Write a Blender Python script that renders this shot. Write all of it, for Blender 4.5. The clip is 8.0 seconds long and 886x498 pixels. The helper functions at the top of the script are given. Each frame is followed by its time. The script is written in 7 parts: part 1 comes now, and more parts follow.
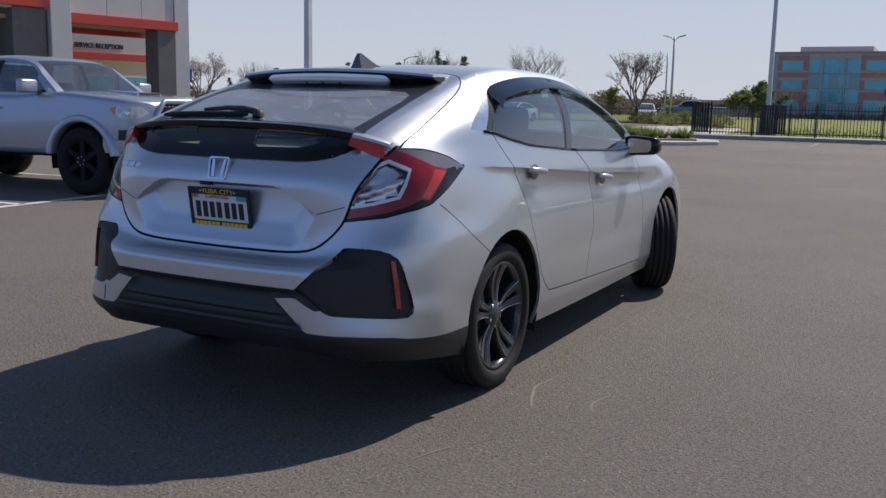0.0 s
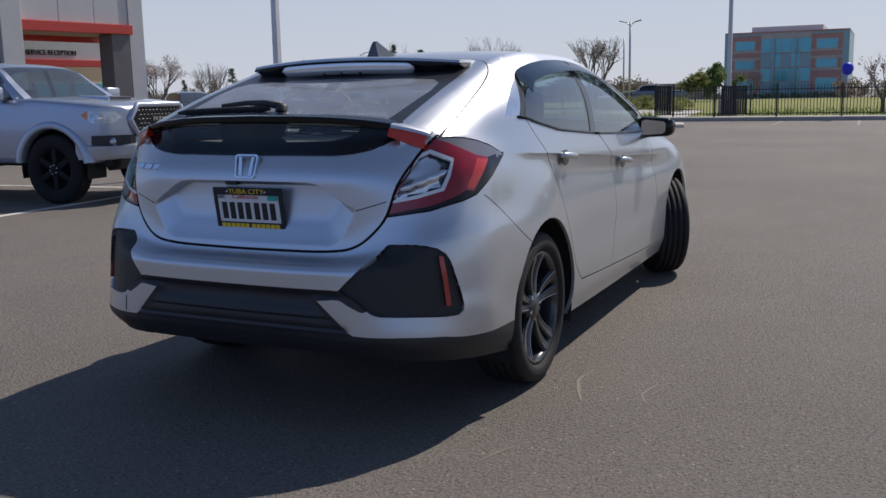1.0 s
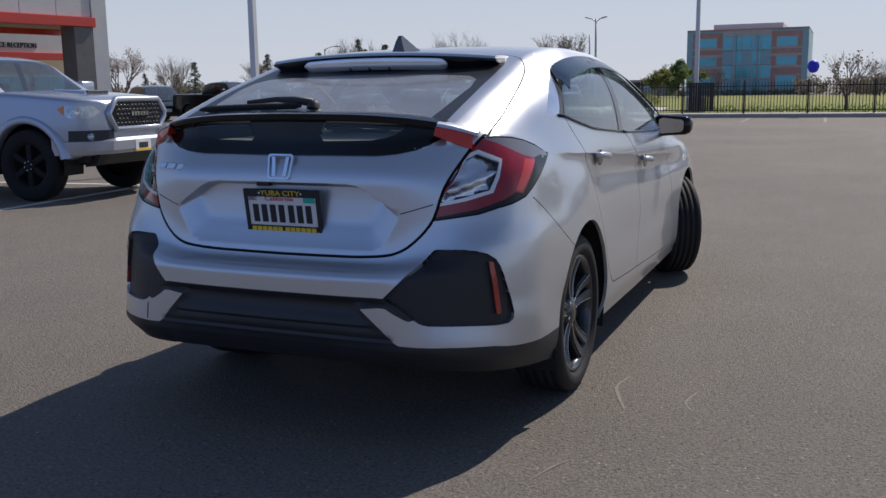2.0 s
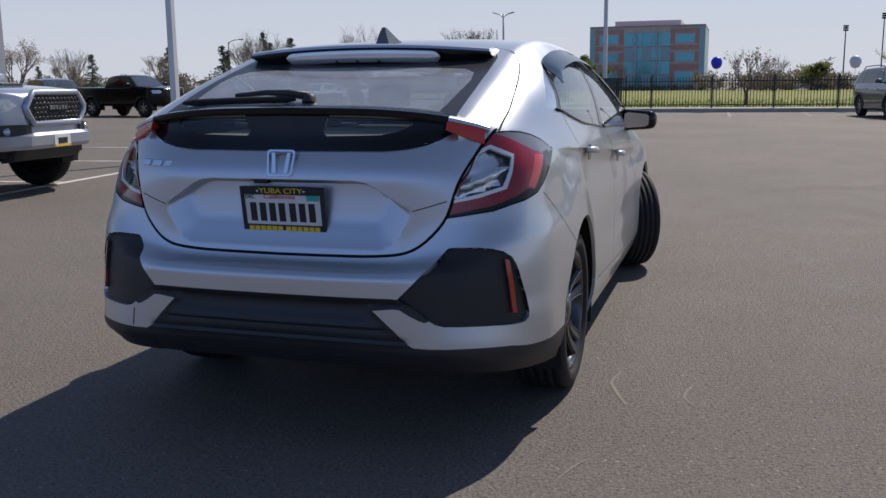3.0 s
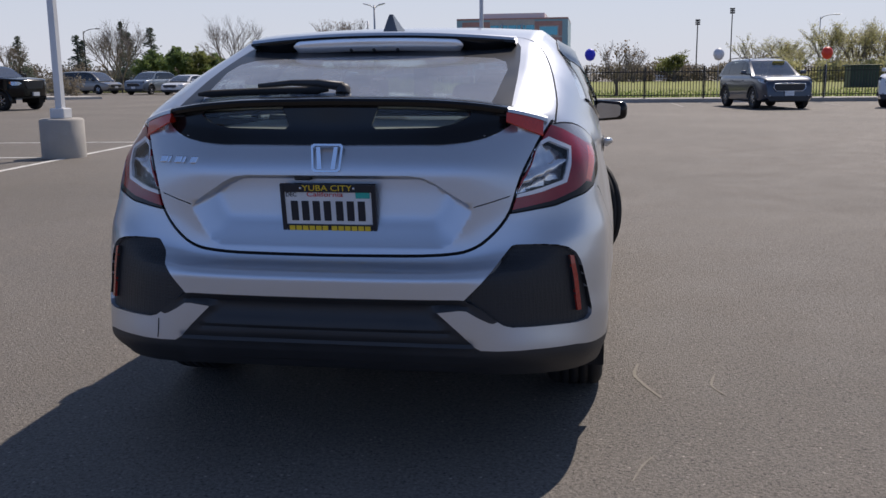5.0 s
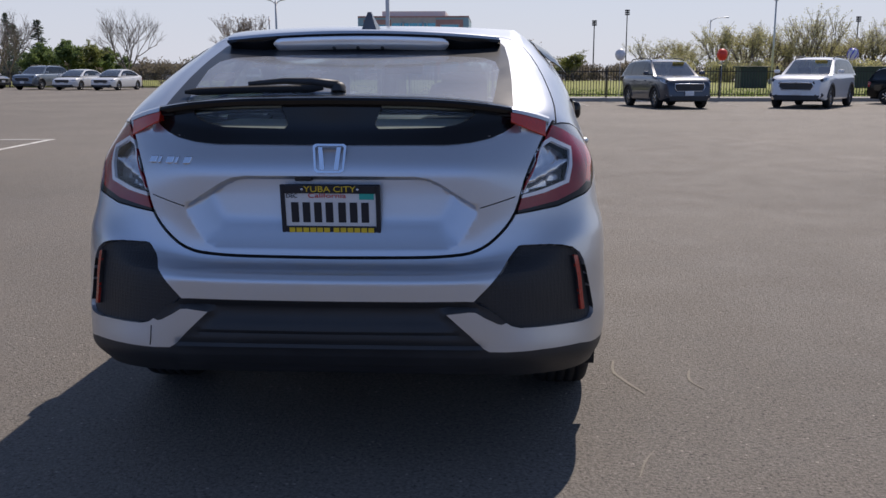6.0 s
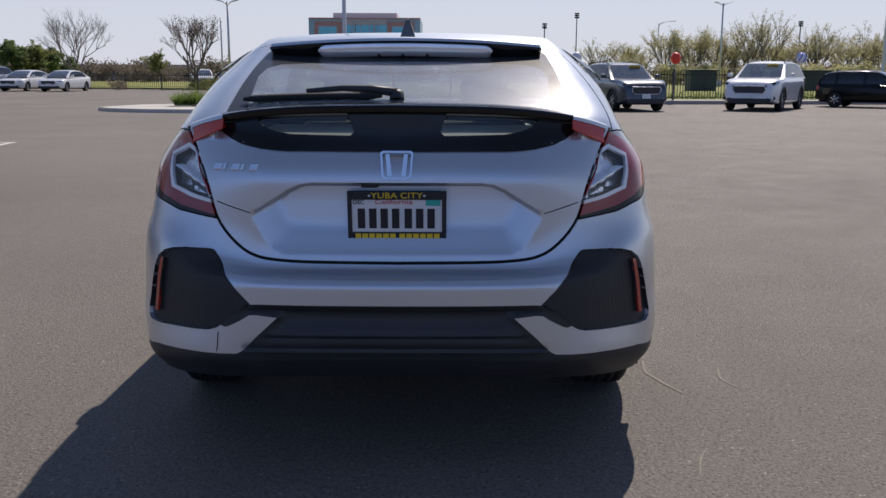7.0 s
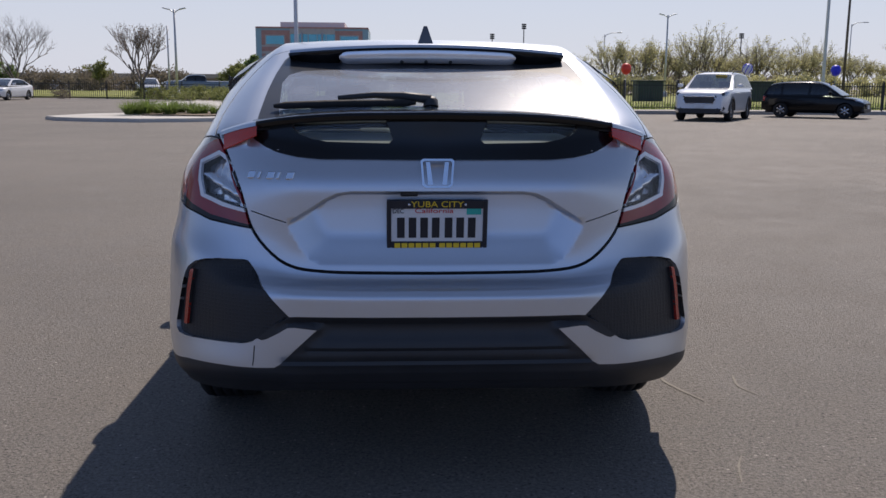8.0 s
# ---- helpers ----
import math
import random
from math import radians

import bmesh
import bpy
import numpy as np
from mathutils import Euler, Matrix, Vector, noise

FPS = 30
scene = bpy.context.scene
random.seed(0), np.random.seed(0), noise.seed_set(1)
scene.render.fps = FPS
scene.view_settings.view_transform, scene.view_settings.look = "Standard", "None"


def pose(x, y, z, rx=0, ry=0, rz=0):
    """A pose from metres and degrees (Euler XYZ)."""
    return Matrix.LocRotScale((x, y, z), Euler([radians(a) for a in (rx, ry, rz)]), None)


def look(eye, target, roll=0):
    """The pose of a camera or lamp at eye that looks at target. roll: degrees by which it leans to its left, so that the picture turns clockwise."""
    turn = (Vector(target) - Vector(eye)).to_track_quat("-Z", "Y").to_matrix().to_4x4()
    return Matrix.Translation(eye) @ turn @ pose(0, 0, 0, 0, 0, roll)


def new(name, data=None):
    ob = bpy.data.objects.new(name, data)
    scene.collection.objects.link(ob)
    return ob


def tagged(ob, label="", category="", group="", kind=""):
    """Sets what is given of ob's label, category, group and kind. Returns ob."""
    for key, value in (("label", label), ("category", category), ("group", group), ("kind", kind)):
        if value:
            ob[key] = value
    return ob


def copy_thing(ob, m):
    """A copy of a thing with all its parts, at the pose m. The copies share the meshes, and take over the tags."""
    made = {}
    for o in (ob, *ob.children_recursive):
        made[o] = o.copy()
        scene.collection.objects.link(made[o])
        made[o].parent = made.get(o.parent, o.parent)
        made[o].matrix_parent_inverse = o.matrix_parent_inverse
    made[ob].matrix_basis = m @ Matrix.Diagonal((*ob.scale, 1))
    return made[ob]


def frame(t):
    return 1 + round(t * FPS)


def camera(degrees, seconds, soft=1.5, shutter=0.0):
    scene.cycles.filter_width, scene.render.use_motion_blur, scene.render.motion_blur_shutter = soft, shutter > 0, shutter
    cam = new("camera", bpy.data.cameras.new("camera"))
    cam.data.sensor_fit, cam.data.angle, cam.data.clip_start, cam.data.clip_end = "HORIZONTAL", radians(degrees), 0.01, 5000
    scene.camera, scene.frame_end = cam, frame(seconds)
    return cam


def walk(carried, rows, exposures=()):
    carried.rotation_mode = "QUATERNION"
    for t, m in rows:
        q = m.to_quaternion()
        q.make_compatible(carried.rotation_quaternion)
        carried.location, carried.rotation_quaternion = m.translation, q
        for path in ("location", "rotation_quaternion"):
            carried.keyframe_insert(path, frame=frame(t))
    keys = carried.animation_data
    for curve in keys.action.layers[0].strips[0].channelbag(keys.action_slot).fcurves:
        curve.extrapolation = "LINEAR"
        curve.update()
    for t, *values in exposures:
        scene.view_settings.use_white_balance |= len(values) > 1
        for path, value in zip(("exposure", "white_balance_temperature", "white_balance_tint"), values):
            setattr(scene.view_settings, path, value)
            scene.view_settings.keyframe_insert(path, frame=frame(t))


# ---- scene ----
cam = camera(51.3, 8.0)
PATH = [
    (0, (2.534, -2.864, 1.259), (1.607, -1.119, 0.946), 1.2),
    (0.5, (2.345, -2.9, 1.259), (1.447, -1.141, 0.944), -0.3),
    (1, (2.182, -2.859, 1.23), (1.328, -1.081, 0.904), -1.1),
    (1.5, (2.02, -2.823, 1.242), (1.178, -1.039, 0.911), -1.1),
    (3, (1.477, -2.872, 1.242), (0.885, -0.994, 0.891), -0.6),
    (3.5, (1.308, -2.818, 1.241), (0.76, -0.928, 0.884), -1.0),
    (4, (1.178, -2.805, 1.242), (0.659, -0.909, 0.874), -1.0),
    (5.5, (0.663, -2.899, 1.241), (0.471, -0.944, 0.868), -0.3),
    (6, (0.507, -2.883, 1.249), (0.403, -0.922, 0.872), 0.0),
    (6.5, (0.326, -2.885, 1.26), (0.264, -0.921, 0.887), 0.2),
    (7, (0.143, -2.94, 1.268), (0.146, -0.975, 0.895), 0.2),
    (7.5, (0.001, -2.937, 1.252), (0.062, -0.973, 0.881), 0.3),
    (8, (-0.15, -2.881, 1.257), (-0.034, -0.916, 0.905), 0.4),
]
walk(cam, [(t, look(eye, target, roll)) for t, eye, target, roll in PATH], [(0, -0.06, 6350, 15), (3.5, 0.03, 6400, 16), (5.5, 0.10, 6450, 17.5), (8, 0.11, 6480, 18)])

from mathutils.bvhtree import BVHTree

# ---- sky and sun ----
world = bpy.data.worlds.new("sky")
scene.world = world
world.use_nodes = True
wn = world.node_tree.nodes
sky = wn.new("ShaderNodeTexSky")
sky.sky_type = "NISHITA"
sky.sun_disc = False
SUN = Vector((0.30, 0.83, 1.0)).normalized()
sky.sun_elevation = math.asin(SUN.z)
sky.sun_rotation = math.atan2(SUN.x, SUN.y)
sky.air_density, sky.dust_density, sky.ozone_density = 1.0, 0.1, 4.0
wn["Background"].inputs["Strength"].default_value = 0.08
haze = wn.new("ShaderNodeMix")
haze.data_type = "RGBA"
haze.inputs["B"].default_value = (7.3, 7.85, 8.7, 1)
way, axis, rise = wn.new("ShaderNodeTexCoord"), wn.new("ShaderNodeSeparateXYZ"), wn.new("ShaderNodeMapRange")
rise.interpolation_type = "SMOOTHSTEP"
rise.inputs["From Min"].default_value, rise.inputs["From Max"].default_value = -0.05, 0.48
rise.inputs["To Min"].default_value, rise.inputs["To Max"].default_value = 0.92, 0.05
world.node_tree.links.new(way.outputs["Generated"], axis.inputs[0])
world.node_tree.links.new(axis.outputs["Z"], rise.inputs["Value"])
# The haze is whitest round the sun and thins out on the far side of the sky.
facing, near_sun, thick = wn.new("ShaderNodeVectorMath"), wn.new("ShaderNodeMapRange"), wn.new("ShaderNodeMath")
facing.operation, thick.operation = "DOT_PRODUCT", "MULTIPLY"
facing.inputs[1].default_value = SUN
near_sun.interpolation_type = "SMOOTHSTEP"
near_sun.inputs["From Min"].default_value, near_sun.inputs["From Max"].default_value = -0.35, 0.3
near_sun.inputs["To Min"].default_value, near_sun.inputs["To Max"].default_value = 0.10, 1.0
world.node_tree.links.new(way.outputs["Generated"], facing.inputs[0])
world.node_tree.links.new(facing.outputs["Value"], near_sun.inputs["Value"])
world.node_tree.links.new(near_sun.outputs[0], thick.inputs[0])
world.node_tree.links.new(rise.outputs[0], thick.inputs[1])
world.node_tree.links.new(thick.outputs[0], haze.inputs["Factor"])
# Opposite the sun the clear sky is a deeper blue.
clear, away = wn.new("ShaderNodeMix"), wn.new("ShaderNodeMapRange")
clear.data_type = "RGBA"
clear.inputs["B"].default_value = (2.2, 4.1, 8.8, 1)
away.interpolation_type = "SMOOTHSTEP"
away.inputs["From Min"].default_value, away.inputs["From Max"].default_value = 0.25, -0.55
away.inputs["To Min"].default_value, away.inputs["To Max"].default_value = 0.0, 0.76
world.node_tree.links.new(facing.outputs["Value"], away.inputs["Value"])
world.node_tree.links.new(away.outputs[0], clear.inputs["Factor"])
world.node_tree.links.new(sky.outputs[0], clear.inputs["A"])
world.node_tree.links.new(clear.outputs["Result"], haze.inputs["A"])
world.node_tree.links.new(haze.outputs["Result"], wn["Background"].inputs["Color"])
sun = new("sun", bpy.data.lights.new("sun", "SUN"))
sun.data.energy, sun.data.angle, sun.data.color = 4.2, radians(0.53), (1.0, 0.925, 0.795)
sun.matrix_world = look(SUN * 60, (0, 0, 0))

# ---- materials ----
MATS = {}


def mat(name, color, rough=0.5, metal=0.0, coat=0.0, var=0.08, scale=8.0, bump=0.0, bscale=120.0, spec=0.5, dirt=0.0, dirt_color=(0.25, 0.22, 0.18)):
    """A surface with two scales of variation: broad patches and fine grain, and a little relief."""
    m = bpy.data.materials.new(name)
    m.use_nodes = True
    nt = m.node_tree
    N, L = nt.nodes, nt.links
    b = N["Principled BSDF"]
    b.inputs["Roughness"].default_value = rough
    b.inputs["Metallic"].default_value = metal
    b.inputs["Coat Weight"].default_value = coat
    b.inputs["Coat Roughness"].default_value = 0.04
    b.inputs["Specular IOR Level"].default_value = spec
    tc = N.new("ShaderNodeTexCoord")
    n1 = N.new("ShaderNodeTexNoise")
    n1.inputs["Scale"].default_value, n1.inputs["Detail"].default_value = scale, 5
    n2 = N.new("ShaderNodeTexNoise")
    n2.inputs["Scale"].default_value, n2.inputs["Detail"].default_value = bscale, 3
    for n in (n1, n2):
        L.new(tc.outputs["Object"], n.inputs["Vector"])
    mixv = N.new("ShaderNodeMath")
    mixv.operation = "MULTIPLY_ADD"
    L.new(n2.outputs["Fac"], mixv.inputs[0])
    mixv.inputs[1].default_value = 0.4
    L.new(n1.outputs["Fac"], mixv.inputs[2])
    ramp = N.new("ShaderNodeMapRange")
    ramp.inputs["From Min"].default_value, ramp.inputs["From Max"].default_value = 0.45, 0.95
    ramp.inputs["To Min"].default_value, ramp.inputs["To Max"].default_value = 1 - var, 1 + var
    L.new(mixv.outputs[0], ramp.inputs["Value"])
    col = N.new("ShaderNodeVectorMath")
    col.operation = "SCALE"
    col.inputs[0].default_value = color
    L.new(ramp.outputs[0], col.inputs["Scale"])
    last = col.outputs[0]
    if dirt:
        n3 = N.new("ShaderNodeTexNoise")
        n3.inputs["Scale"].default_value, n3.inputs["Detail"].default_value = scale * 0.35, 8
        L.new(tc.outputs["Object"], n3.inputs["Vector"])
        r3 = N.new("ShaderNodeMapRange")
        r3.inputs["From Min"].default_value, r3.inputs["From Max"].default_value = 0.5, 0.72
        r3.inputs["To Max"].default_value = dirt
        L.new(n3.outputs["Fac"], r3.inputs["Value"])
        mx = N.new("ShaderNodeMix")
        mx.data_type = "RGBA"
        mx.inputs["B"].default_value = (*dirt_color, 1)
        L.new(r3.outputs[0], mx.inputs["Factor"])
        L.new(last, mx.inputs["A"])
        last = mx.outputs["Result"]
    L.new(last, b.inputs["Base Color"])
    rr = N.new("ShaderNodeMapRange")
    rr.inputs["To Min"].default_value, rr.inputs["To Max"].default_value = max(rough - 0.06, 0.02), min(rough + 0.08, 1)
    L.new(n1.outputs["Fac"], rr.inputs["Value"])
    L.new(rr.outputs[0], b.inputs["Roughness"])
    if bump:
        bp = N.new("ShaderNodeBump")
        bp.inputs["Strength"].default_value, bp.inputs["Distance"].default_value = min(bump * 4, 1), 0.01 * bump
        L.new(n2.outputs["Fac"], bp.inputs["Height"])
        L.new(bp.outputs[0], b.inputs["Normal"])
    MATS[name] = m
    return m


def glass(name, tint, gloss=0.06, rough=0.0, dust_glare=0.0, ior=1.5, film=0.0):
    """Thin tinted glass: sees through, with a glancing shine."""
    m = bpy.data.materials.new(name)
    m.use_nodes = True
    N, L = m.node_tree.nodes, m.node_tree.links
    N.remove(N["Principled BSDF"])
    tr = N.new("ShaderNodeBsdfTransparent")
    tr.inputs[0].default_value = (*tint, 1)
    gl = N.new("ShaderNodeBsdfGlossy")
    gl.inputs["Roughness"].default_value = rough
    fr = N.new("ShaderNodeLayerWeight")
    fr.inputs[0].default_value = 0.5
    steep = N.new("ShaderNodeMath")
    steep.operation = "POWER"
    steep.inputs[1].default_value = 4.5
    L.new(fr.outputs["Facing"], steep.inputs[0])
    ad = N.new("ShaderNodeMath")
    ad.operation = "MULTIPLY_ADD"
    ad.use_clamp = True
    ad.inputs[1].default_value = 0.9
    ad.inputs[2].default_value = gloss + ((ior - 1) / (ior + 1)) ** 2
    L.new(steep.outputs[0], ad.inputs[0])
    mx = N.new("ShaderNodeMixShader")
    L.new(ad.outputs[0], mx.inputs[0])
    L.new(tr.outputs[0], mx.inputs[1])
    L.new(gl.outputs[0], mx.inputs[2])
    last = mx.outputs[0]
    # Pale diffuse layer: dust, plus glare and sky reflection put into the colour.
    if dust_glare:
        tc = N.new("ShaderNodeTexCoord")
        nz = N.new("ShaderNodeTexNoise")
        nz.inputs["Scale"].default_value, nz.inputs["Detail"].default_value = 7, 6
        L.new(tc.outputs["Object"], nz.inputs["Vector"])
        mr = N.new("ShaderNodeMapRange")
        mr.inputs["From Min"].default_value, mr.inputs["From Max"].default_value = 0.3, 0.7
        mr.inputs["To Min"].default_value, mr.inputs["To Max"].default_value = dust_glare * 0.8, dust_glare * 1.2
        L.new(nz.outputs["Fac"], mr.inputs["Value"])
        df = N.new("ShaderNodeBsdfDiffuse")
        df.inputs[0].default_value = (0.50, 0.53, 0.58, 1)
        m2 = N.new("ShaderNodeMixShader")
        L.new(mr.outputs[0], m2.inputs[0])
        L.new(last, m2.inputs[1])
        L.new(df.outputs[0], m2.inputs[2])
        last = m2.outputs[0]
    if film:
        fg = N.new("ShaderNodeBsdfGlossy")
        fg.inputs["Roughness"].default_value = 0.24
        m3 = N.new("ShaderNodeMixShader")
        m3.inputs[0].default_value = film
        L.new(last, m3.inputs[1])
        L.new(fg.outputs[0], m3.inputs[2])
        last = m3.outputs[0]
    L.new(last, N["Material Output"].inputs["Surface"])
    MATS[name] = m
    return m


def leaf_mat(name, color, var=0.35, scale=0.7, share=0.5):
    """Leaves: they glow when the light comes from behind."""
    m = mat(name, color, 0.65, 0, 0, var, scale)
    N, L = m.node_tree.nodes, m.node_tree.links
    b = N["Principled BSDF"]
    tl = N.new("ShaderNodeBsdfTranslucent")
    L.new(b.inputs["Base Color"].links[0].from_socket, tl.inputs["Color"])
    mx = N.new("ShaderNodeMixShader")
    mx.inputs[0].default_value = share
    L.new(b.outputs[0], mx.inputs[1])
    L.new(tl.outputs[0], mx.inputs[2])
    L.new(mx.outputs[0], N["Material Output"].inputs["Surface"])
    return m


def asphalt(name, base, patch, grain=1.0):
    m = bpy.data.materials.new(name)
    m.use_nodes = True
    N, L = m.node_tree.nodes, m.node_tree.links
    b = N["Principled BSDF"]
    tc = N.new("ShaderNodeTexCoord")

    def noise_node(scale, detail, rough=0.5):
        n = N.new("ShaderNodeTexNoise")
        n.inputs["Scale"].default_value, n.inputs["Detail"].default_value, n.inputs["Roughness"].default_value = scale, detail, rough
        L.new(tc.outputs["Object"], n.inputs["Vector"])
        return n

    broad, mid, fine = noise_node(0.22, 6, 0.6), noise_node(2.1, 5, 0.6), noise_node(70, 4, 0.7)
    st = N.new("ShaderNodeTexVoronoi")
    st.inputs["Scale"].default_value = 130
    L.new(tc.outputs["Object"], st.inputs["Vector"])

    def mapped(src, a, c, lo, hi):
        r = N.new("ShaderNodeMapRange")
        r.inputs["From Min"].default_value, r.inputs["From Max"].default_value = a, c
        r.inputs["To Min"].default_value, r.inputs["To Max"].default_value = lo, hi
        L.new(src, r.inputs["Value"])
        return r.outputs[0]

    mx = N.new("ShaderNodeMix")
    mx.data_type = "RGBA"
    mx.inputs["A"].default_value, mx.inputs["B"].default_value = (*base, 1), (*patch, 1)
    add = N.new("ShaderNodeMath")
    add.operation = "MULTIPLY_ADD"
    add.inputs[1].default_value = 0.45
    L.new(mid.outputs["Fac"], add.inputs[0])
    L.new(broad.outputs["Fac"], add.inputs[2])
    L.new(mapped(add.outputs[0], 0.5, 0.95, 0, 1), mx.inputs["Factor"])
    sc = N.new("ShaderNodeVectorMath")
    sc.operation = "SCALE"
    L.new(mx.outputs["Result"], sc.inputs[0])
    mul = N.new("ShaderNodeMath")
    mul.operation = "MULTIPLY"
    L.new(mapped(fine.outputs["Fac"], 0.25, 0.75, 1 - 0.50 * grain, 1 + 0.50 * grain), mul.inputs[0])
    L.new(mapped(st.outputs["Color"], 0.0, 1.0, 1 - 0.22 * grain, 1 + 0.22 * grain), mul.inputs[1])
    chips = N.new("ShaderNodeTexVoronoi")
    chips.inputs["Scale"].default_value = 44
    L.new(tc.outputs["Object"], chips.inputs["Vector"])
    chip = N.new("ShaderNodeMath")
    chip.operation = "MULTIPLY_ADD"
    L.new(mapped(chips.outputs["Distance"], 0.12, 0.26, 1.6 * grain, 0.0), chip.inputs[0])
    L.new(mapped(chips.outputs["Color"], 0.80, 0.86, 0.0, 1.0), chip.inputs[1])
    L.new(mul.outputs[0], chip.inputs[2])
    pits = N.new("ShaderNodeTexVoronoi")
    pits.inputs["Scale"].default_value = 66
    L.new(tc.outputs["Object"], pits.inputs["Vector"])
    pit = N.new("ShaderNodeMath")
    pit.operation = "MULTIPLY_ADD"
    L.new(mapped(pits.outputs["Distance"], 0.16, 0.42, -0.5 * grain, 0.0), pit.inputs[0])
    L.new(mapped(pits.outputs["Color"], 0.50, 0.62, 0.0, 1.0), pit.inputs[1])
    L.new(chip.outputs[0], pit.inputs[2])
    L.new(pit.outputs[0], sc.inputs["Scale"])
    L.new(sc.outputs[0], b.inputs["Base Color"])
    L.new(mapped(mid.outputs["Fac"], 0.3, 0.7, 0.68, 0.86), b.inputs["Roughness"])
    b.inputs["Specular IOR Level"].default_value = 0.4
    bp = N.new("ShaderNodeBump")
    bp.inputs["Strength"].default_value, bp.inputs["Distance"].default_value = 0.9, 0.014
    L.new(fine.outputs["Fac"], bp.inputs["Height"])
    L.new(bp.outputs[0], b.inputs["Normal"])
    MATS[name] = m
    return m


asphalt("asphalt", (0.130, 0.117, 0.101), (0.188, 0.168, 0.145))
mat("silver_paint", (0.565, 0.595, 0.64), 0.345, 0.78, 0.7, 0.02, 3)
mat("black_plastic", (0.026, 0.027, 0.030), 0.5, 0, 0, 0.15, 10, 0.1, 400)
mat("black_gloss", (0.007, 0.007, 0.008), 0.14, 0, 0.12, 0.05, spec=0.3)
mat("under_black", (0.010, 0.010, 0.011), 0.8)
mat("chrome", (0.75, 0.76, 0.78), 0.12, 1.0)
mat("rubber", (0.012, 0.012, 0.013), 0.75, 0, 0, 0.2, 12, 0.2, 150)
mat("alloy_dark", (0.05, 0.052, 0.056), 0.32, 0.6, 0.6)
mat("alloy_smoke", (0.055, 0.057, 0.062), 0.28, 0.6, 0.6)
mat("trim_gloss", (0.05, 0.052, 0.058), 0.22, 0.0, 0.2, spec=0.4)
mat("alloy_bright", (0.34, 0.35, 0.37), 0.22, 1.0)
mat("brake_iron", (0.16, 0.15, 0.14), 0.45, 0.9)
mat("red_lens", (0.27, 0.009, 0.017), 0.12, 0, 0.8, 0.1, 30, spec=0.4)
mat("red_reflector", (0.42, 0.02, 0.01), 0.25, 0, 0.8, 0.12, 200)
mat("orange_red_lens", (0.58, 0.035, 0.014), 0.18, 0, 1.0, 0.12, 150)
mat("lamp_chrome", (0.80, 0.82, 0.86), 0.15, 0.85, 0, 0.06, 20)
mat("mirror_silver", (0.55, 0.57, 0.60), 0.03, 1.0)
mat("smoked_lens", (0.012, 0.010, 0.011), 0.16, 0, 0.15, 0.1, spec=0.35)
mat("lens_ledge", (0.20, 0.19, 0.20), 0.14, 0.2, 0.8, 0.1)
mat("light_guide", (0.72, 0.73, 0.76), 0.3, 0.2, 0.6)
mat("shelf_grey", (0.62, 0.60, 0.55), 0.8)
mat("seat_fabric", (0.05, 0.05, 0.052), 0.9)
mat("light_bar", (0.88, 0.89, 0.91), 0.20, 0.6, 0.8, 0.06)
mat("plate_white", (0.72, 0.73, 0.74), 0.45)
mat("plate_blue", (0.012, 0.014, 0.022), 0.5)
mat("plate_yellow", (0.80, 0.55, 0.03), 0.5)
mat("plate_red", (0.6, 0.05, 0.05), 0.5)
mat("plate_teal", (0.02, 0.42, 0.36), 0.5)
mat("frit", (0.03, 0.033, 0.038), 0.3, 0, 0.0, spec=0.3)
mat("fin_grey", (0.09, 0.095, 0.105), 0.35, 0.2, 0.3)
# Rear window: real dust, raised to paint in the sun's broad reflection.
glass("rear_window_glass", (0.66, 0.75, 0.78), 0.06, 0.02, 0.36, 1.45, 0.19)
glass("lower_window_glass", (0.80, 0.85, 0.84), 0.01)
# Side panes: a little pale layer as painted sky reflection.
glass("side_window_glass", (0.74, 0.89, 0.89), 0.18, 0.0, 0.045)
glass("visor_smoke", (0.025, 0.027, 0.032), 0.08, 0.03, 0.0, 1.45)
glass("clear_lens", (0.92, 0.93, 0.94), 0.02)


def honeycomb(name, color, rough, scale):
    """Black plastic moulded with small cells."""
    m = mat(name, color, rough)
    N, L = m.node_tree.nodes, m.node_tree.links
    tc, vo, bp, mr = (N.new("ShaderNode" + k) for k in ("TexCoord", "TexVoronoi", "Bump", "MapRange"))
    vo.feature = "DISTANCE_TO_EDGE"
    vo.inputs["Scale"].default_value, vo.inputs["Randomness"].default_value = scale, 0.15
    mr.inputs["From Max"].default_value, mr.inputs["To Min"].default_value, mr.inputs["To Max"].default_value = 0.22, 1.0, 0.0
    bp.inputs["Strength"].default_value, bp.inputs["Distance"].default_value = 0.4, 0.002
    L.new(tc.outputs["Object"], vo.inputs["Vector"])
    L.new(vo.outputs["Distance"], mr.inputs["Value"])
    L.new(mr.outputs[0], bp.inputs["Height"])
    L.new(bp.outputs[0], N["Principled BSDF"].inputs["Normal"])


honeycomb("vent_cells", (0.018, 0.018, 0.02), 0.5, 85)


# ---- helpers for things ----
def thing(name, label, category, m=None, group="", kind=""):
    ob = new(name)
    ob.empty_display_size = 0.1
    if m is not None:
        ob.matrix_world = m
    return tagged(ob, label, category, group, kind)


